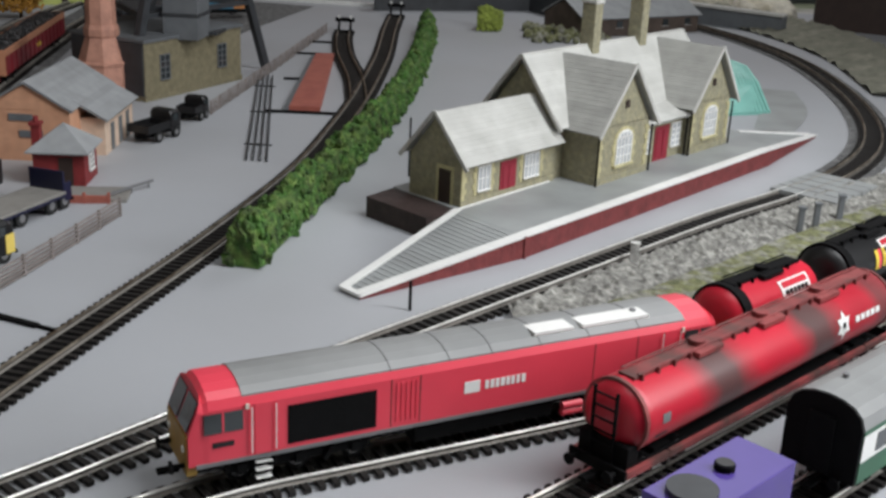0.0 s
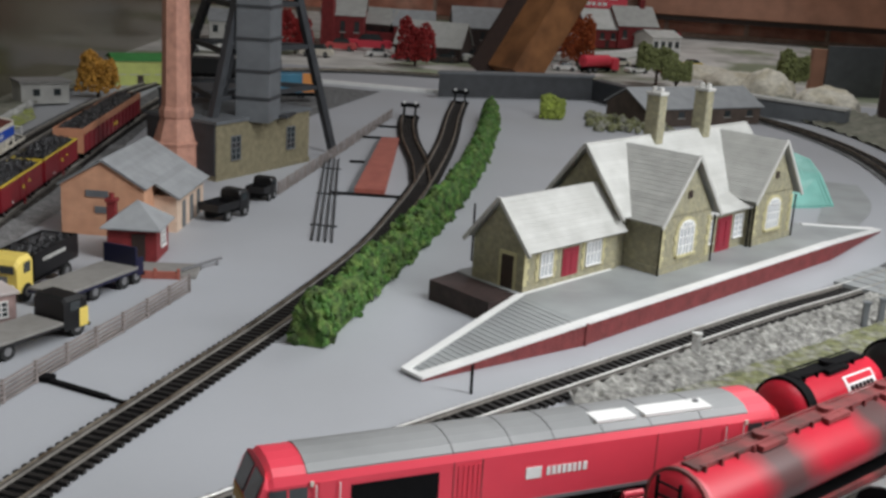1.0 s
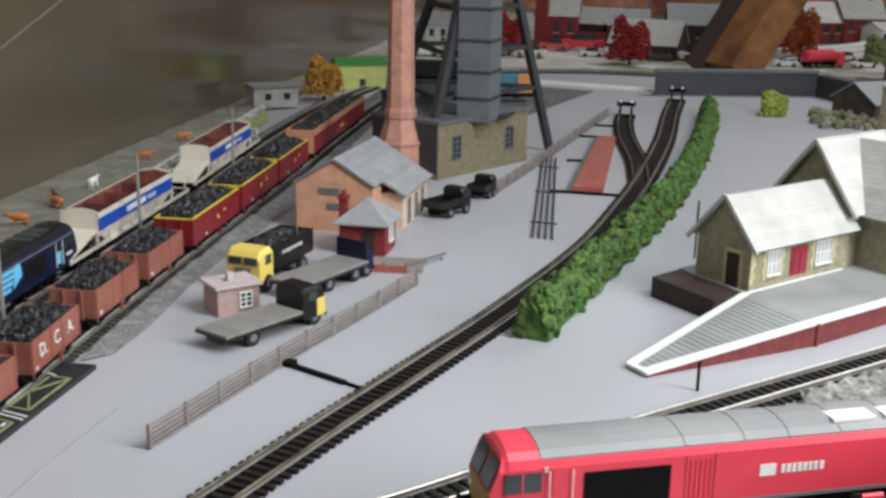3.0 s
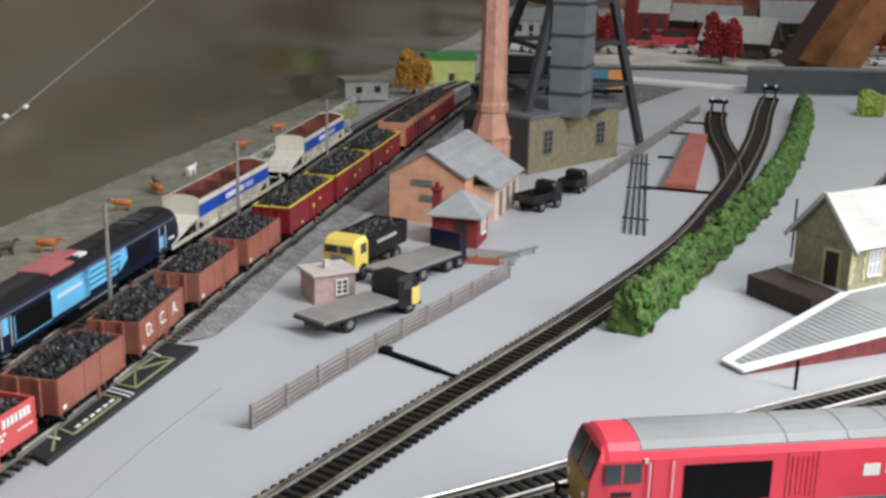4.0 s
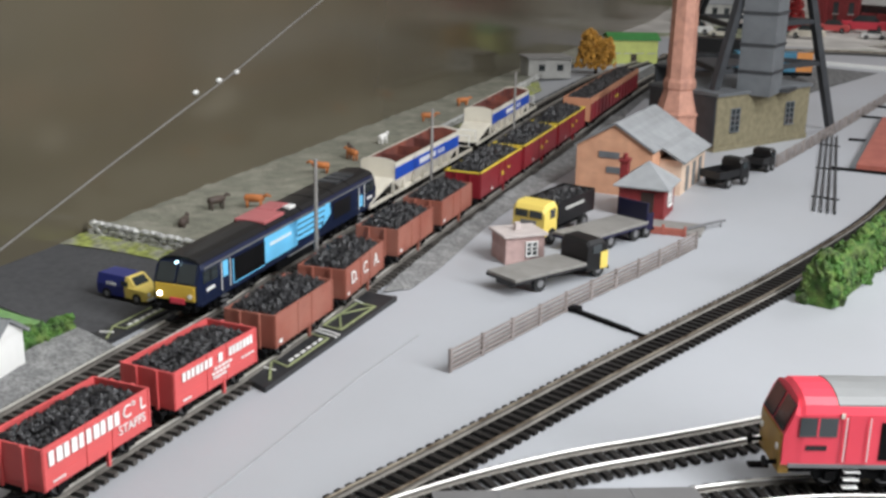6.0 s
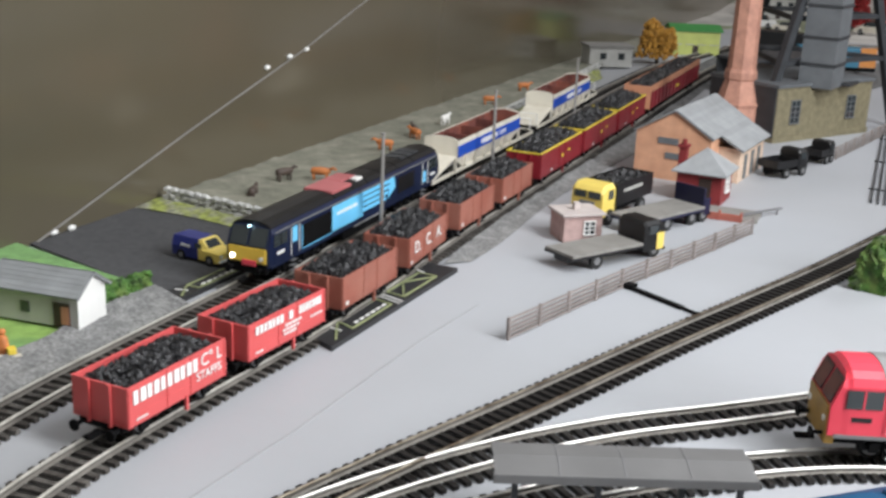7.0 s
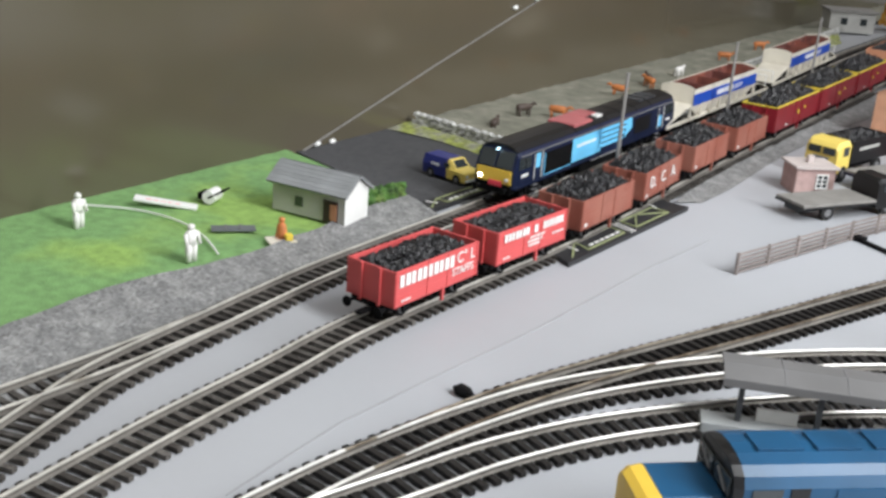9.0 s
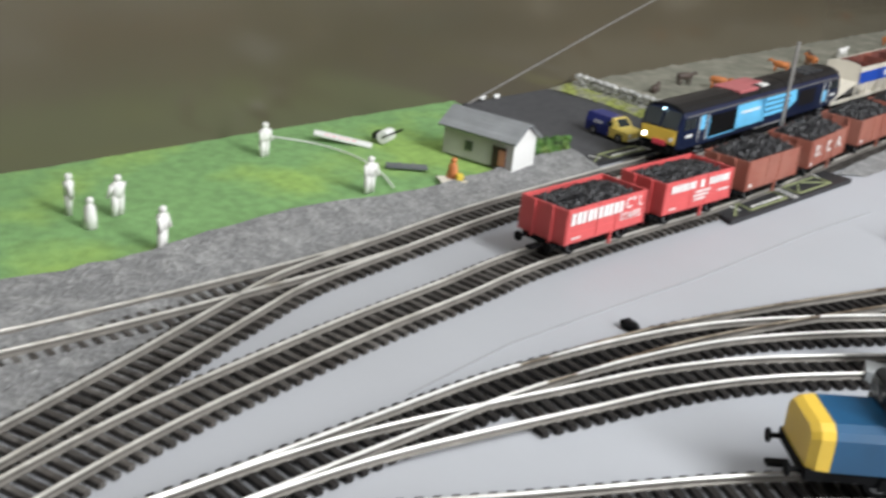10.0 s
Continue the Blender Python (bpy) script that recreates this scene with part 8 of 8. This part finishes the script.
part("rail", box(B(), -0.102, 0.105, 0.003, 0.006, 0.014, 0.018), "dark_wood", t)
for x in (-0.095, 0.0, 0.098):
    part("post", box(B(), x - 0.002, x + 0.002, 0.003, 0.007, 0, 0.036), "dark_wood", t)
t = thing("backing_panel", "plain grey panel with a pinkish end post beyond the cream bank", "panel", kind="structure")
part("panel", prism(B(), [(0.555, 2.56), (0.68, 2.61), (0.678, 2.62), (0.553, 2.57)], 0, 0.105), "steel_mid", t)
part("end_post", prism(B(), [(0.522, 2.545), (0.551, 2.556), (0.547, 2.570), (0.518, 2.559)], 0, 0.098), "plank_brown", t)
# red tanker, pale road edge and pale foam banks by the far curve
t = thing("toy_tanker", "bright red toy road tanker in the far town", "tanker", pose(0.078, 2.715, 0.0, 0, 0, 42))
part("barrel", loft(B(), [[(x, k * math.cos(math.tau * i / 16), 0.026 + k * 0.85 * math.sin(math.tau * i / 16)) for i in range(16)] for x, k in ((-0.046, 0.011), (-0.043, 0.016), (0.030, 0.016), (0.033, 0.011))]), "red", t, smooth=False)
part("cab", cab_shape(0.022, 0.030, 0.006, 0.034), "red", t).matrix_basis = pose(0.056, 0, 0, 0, 0, 180)
part("chassis", box(B(), -0.045, 0.056, -0.011, 0.011, 0.006, 0.012), "black", t)
for x in (-0.032, -0.016, 0.045):
    for y in (-0.013, 0.013):
        wheel(t, x, y, 0.0065)
bm = B()
line = smooth_line([(-0.06, 2.86, 0.006), (0.06, 2.93, 0.010), (0.16, 3.02, 0.016), (0.25, 3.18, 0.027), (0.28, 3.36, 0.040)], 0.02)
ribbon(bm, line, 0.016, 0.0, 0.016)
solid("road_edge", bm, "white", "white curved road edge through the far town", "kerb", kind="structure")
for x, y, r, h, k in ((0.417, 2.40, 0.060, 0.062, 81), (0.515, 2.31, 0.065, 0.046, 82), (0.40, 2.66, 0.085, 0.030, 83), (0.32, 2.80, 0.085, 0.026, 84)):
    bm = B()
    bmesh.ops.create_icosphere(bm, subdivisions=4, radius=1.0)
    for v in bm.verts:
        q = v.co * (1 + 0.16 * noise.noise(v.co * 2.1 + Vector((k, 0, 0))) + 0.05 * noise.noise(v.co * 7 + Vector((k, 0, 0))))
        v.co = Vector((q.x * r, q.y * r, max(q.z * h, -0.002)))
    solid("foam_mound", bm, "leaf_cream", "cream foam mound on the bank by the far curve", "mound", pose(x, y, 0), "cream mounds", smooth=True)
bush("olive green foam model tree on the cream bank", 0.468, 2.43, 0.034, 0.055, "leaf_olive", 85, "tree", 0.040)
t = thing("bank_wall", "dark grey retaining wall below the cream bank", "wall", kind="structure")
part("wall", prism(B(), [(0.325, 2.205), (0.505, 2.075), (0.515, 2.090), (0.335, 2.222)], 0, 0.030), "steel_mid", t)
part("coping", prism(B(), [(0.322, 2.201), (0.503, 2.071), (0.517, 2.093), (0.337, 2.226)], 0.030, 0.034), "buff", t)

# black and blue goods stock standing behind the headframe
t = thing("blue_container_wagon", "teal blue container wagon with orange end door", "wagon", pose(-0.428, 1.878, 0, 0, 0, 30))
part("container", box(B(), -0.06, 0.06, -0.016, 0.016, 0.016, 0.046, 0.001), "container_blue", t)
part("orange_door", box(B(), 0.035, 0.0605, -0.0168, -0.0155, 0.017, 0.048), "orange_paint", t)
part("underframe", box(B(), -0.062, 0.062, -0.014, 0.014, 0.010, 0.016), "black", t)
for x in (-0.035, 0.035):
    wheelset(t, x)
t = thing("black_goods_wagon", "black goods wagon behind the headframe", "wagon", pose(-0.56, 2.06, 0, 0, 0, 12))
part("body", box(B(), -0.08, 0.08, -0.016, 0.016, 0.016, 0.044, 0.001), "black_satin", t)
part("underframe", box(B(), -0.082, 0.082, -0.014, 0.014, 0.010, 0.016), "black", t)
for x in (-0.05, 0.05):
    wheelset(t, x)
solid("far_kerb", prism(B(), [(-0.60, 2.165), (-0.20, 2.125), (-0.20, 2.137), (-0.60, 2.177)], 0, 0.006), "white", "pale kerb strip along the far board edge", "kerb", kind="structure")

# shop sign of the far town
t = thing("shop_sign", "red shop sign with white lettering bars", "sign", pose(0.060, 3.33, gz(3.33) - 0.022, 0, 0, 8))
part("panel", box(B(), -0.085, 0.085, -0.004, 0.004, 0.100, 0.165, 0.003), "red", t)
bars(t, -0.06, 0.06, -0.004, 0.125, 0.022, 4, "white", 51)
bars(t, -0.03, 0.03, -0.004, 0.107, 0.010, 4, "white", 52)
part("post", box(B(), -0.07, -0.062, -0.003, 0.003, 0, 0.10), "black", t)
part("post", box(B(), 0.062, 0.07, -0.003, 0.003, 0, 0.10), "black", t)

# loft timbers
t = thing("roof_strut", "stained brown loft roof strut leaning across the far town", "timber", kind="structure")
part("strut", bar(B(), (-0.105, 2.50, 0.0), (0.38, 2.95, 0.95), 0.105, 0.075), "timber", t)
part("strut_edge", bar(B(), (-0.164, 2.497, 0.0), (0.321, 2.947, 0.95), 0.006, 0.080), "dark_wood", t)
t = thing("wall_plate", "wide brown timber board along the loft brick wall", "timber", kind="structure")
part("board", box(B(), 0.18, 2.5, 3.38, 3.44, 0.108, 0.42, 0.004), "plank_brown", t)
# dark strip stands in for the shadow along the board's lower edge
part("painted_shadow_band", box(B(), 0.18, 2.5, 3.40, 3.44, 0.092, 0.108, 0.002), "dark_wood", t)
t = thing("dark_curtain", "dark brown hanging sheet beyond the far curve", "sheet", kind="structure")
part("sheet", prism(B(), [(0.585, 2.20), (1.9, 1.60), (1.9, 1.66), (0.595, 2.25)], 0.0, 0.9), "dark_wood", t)
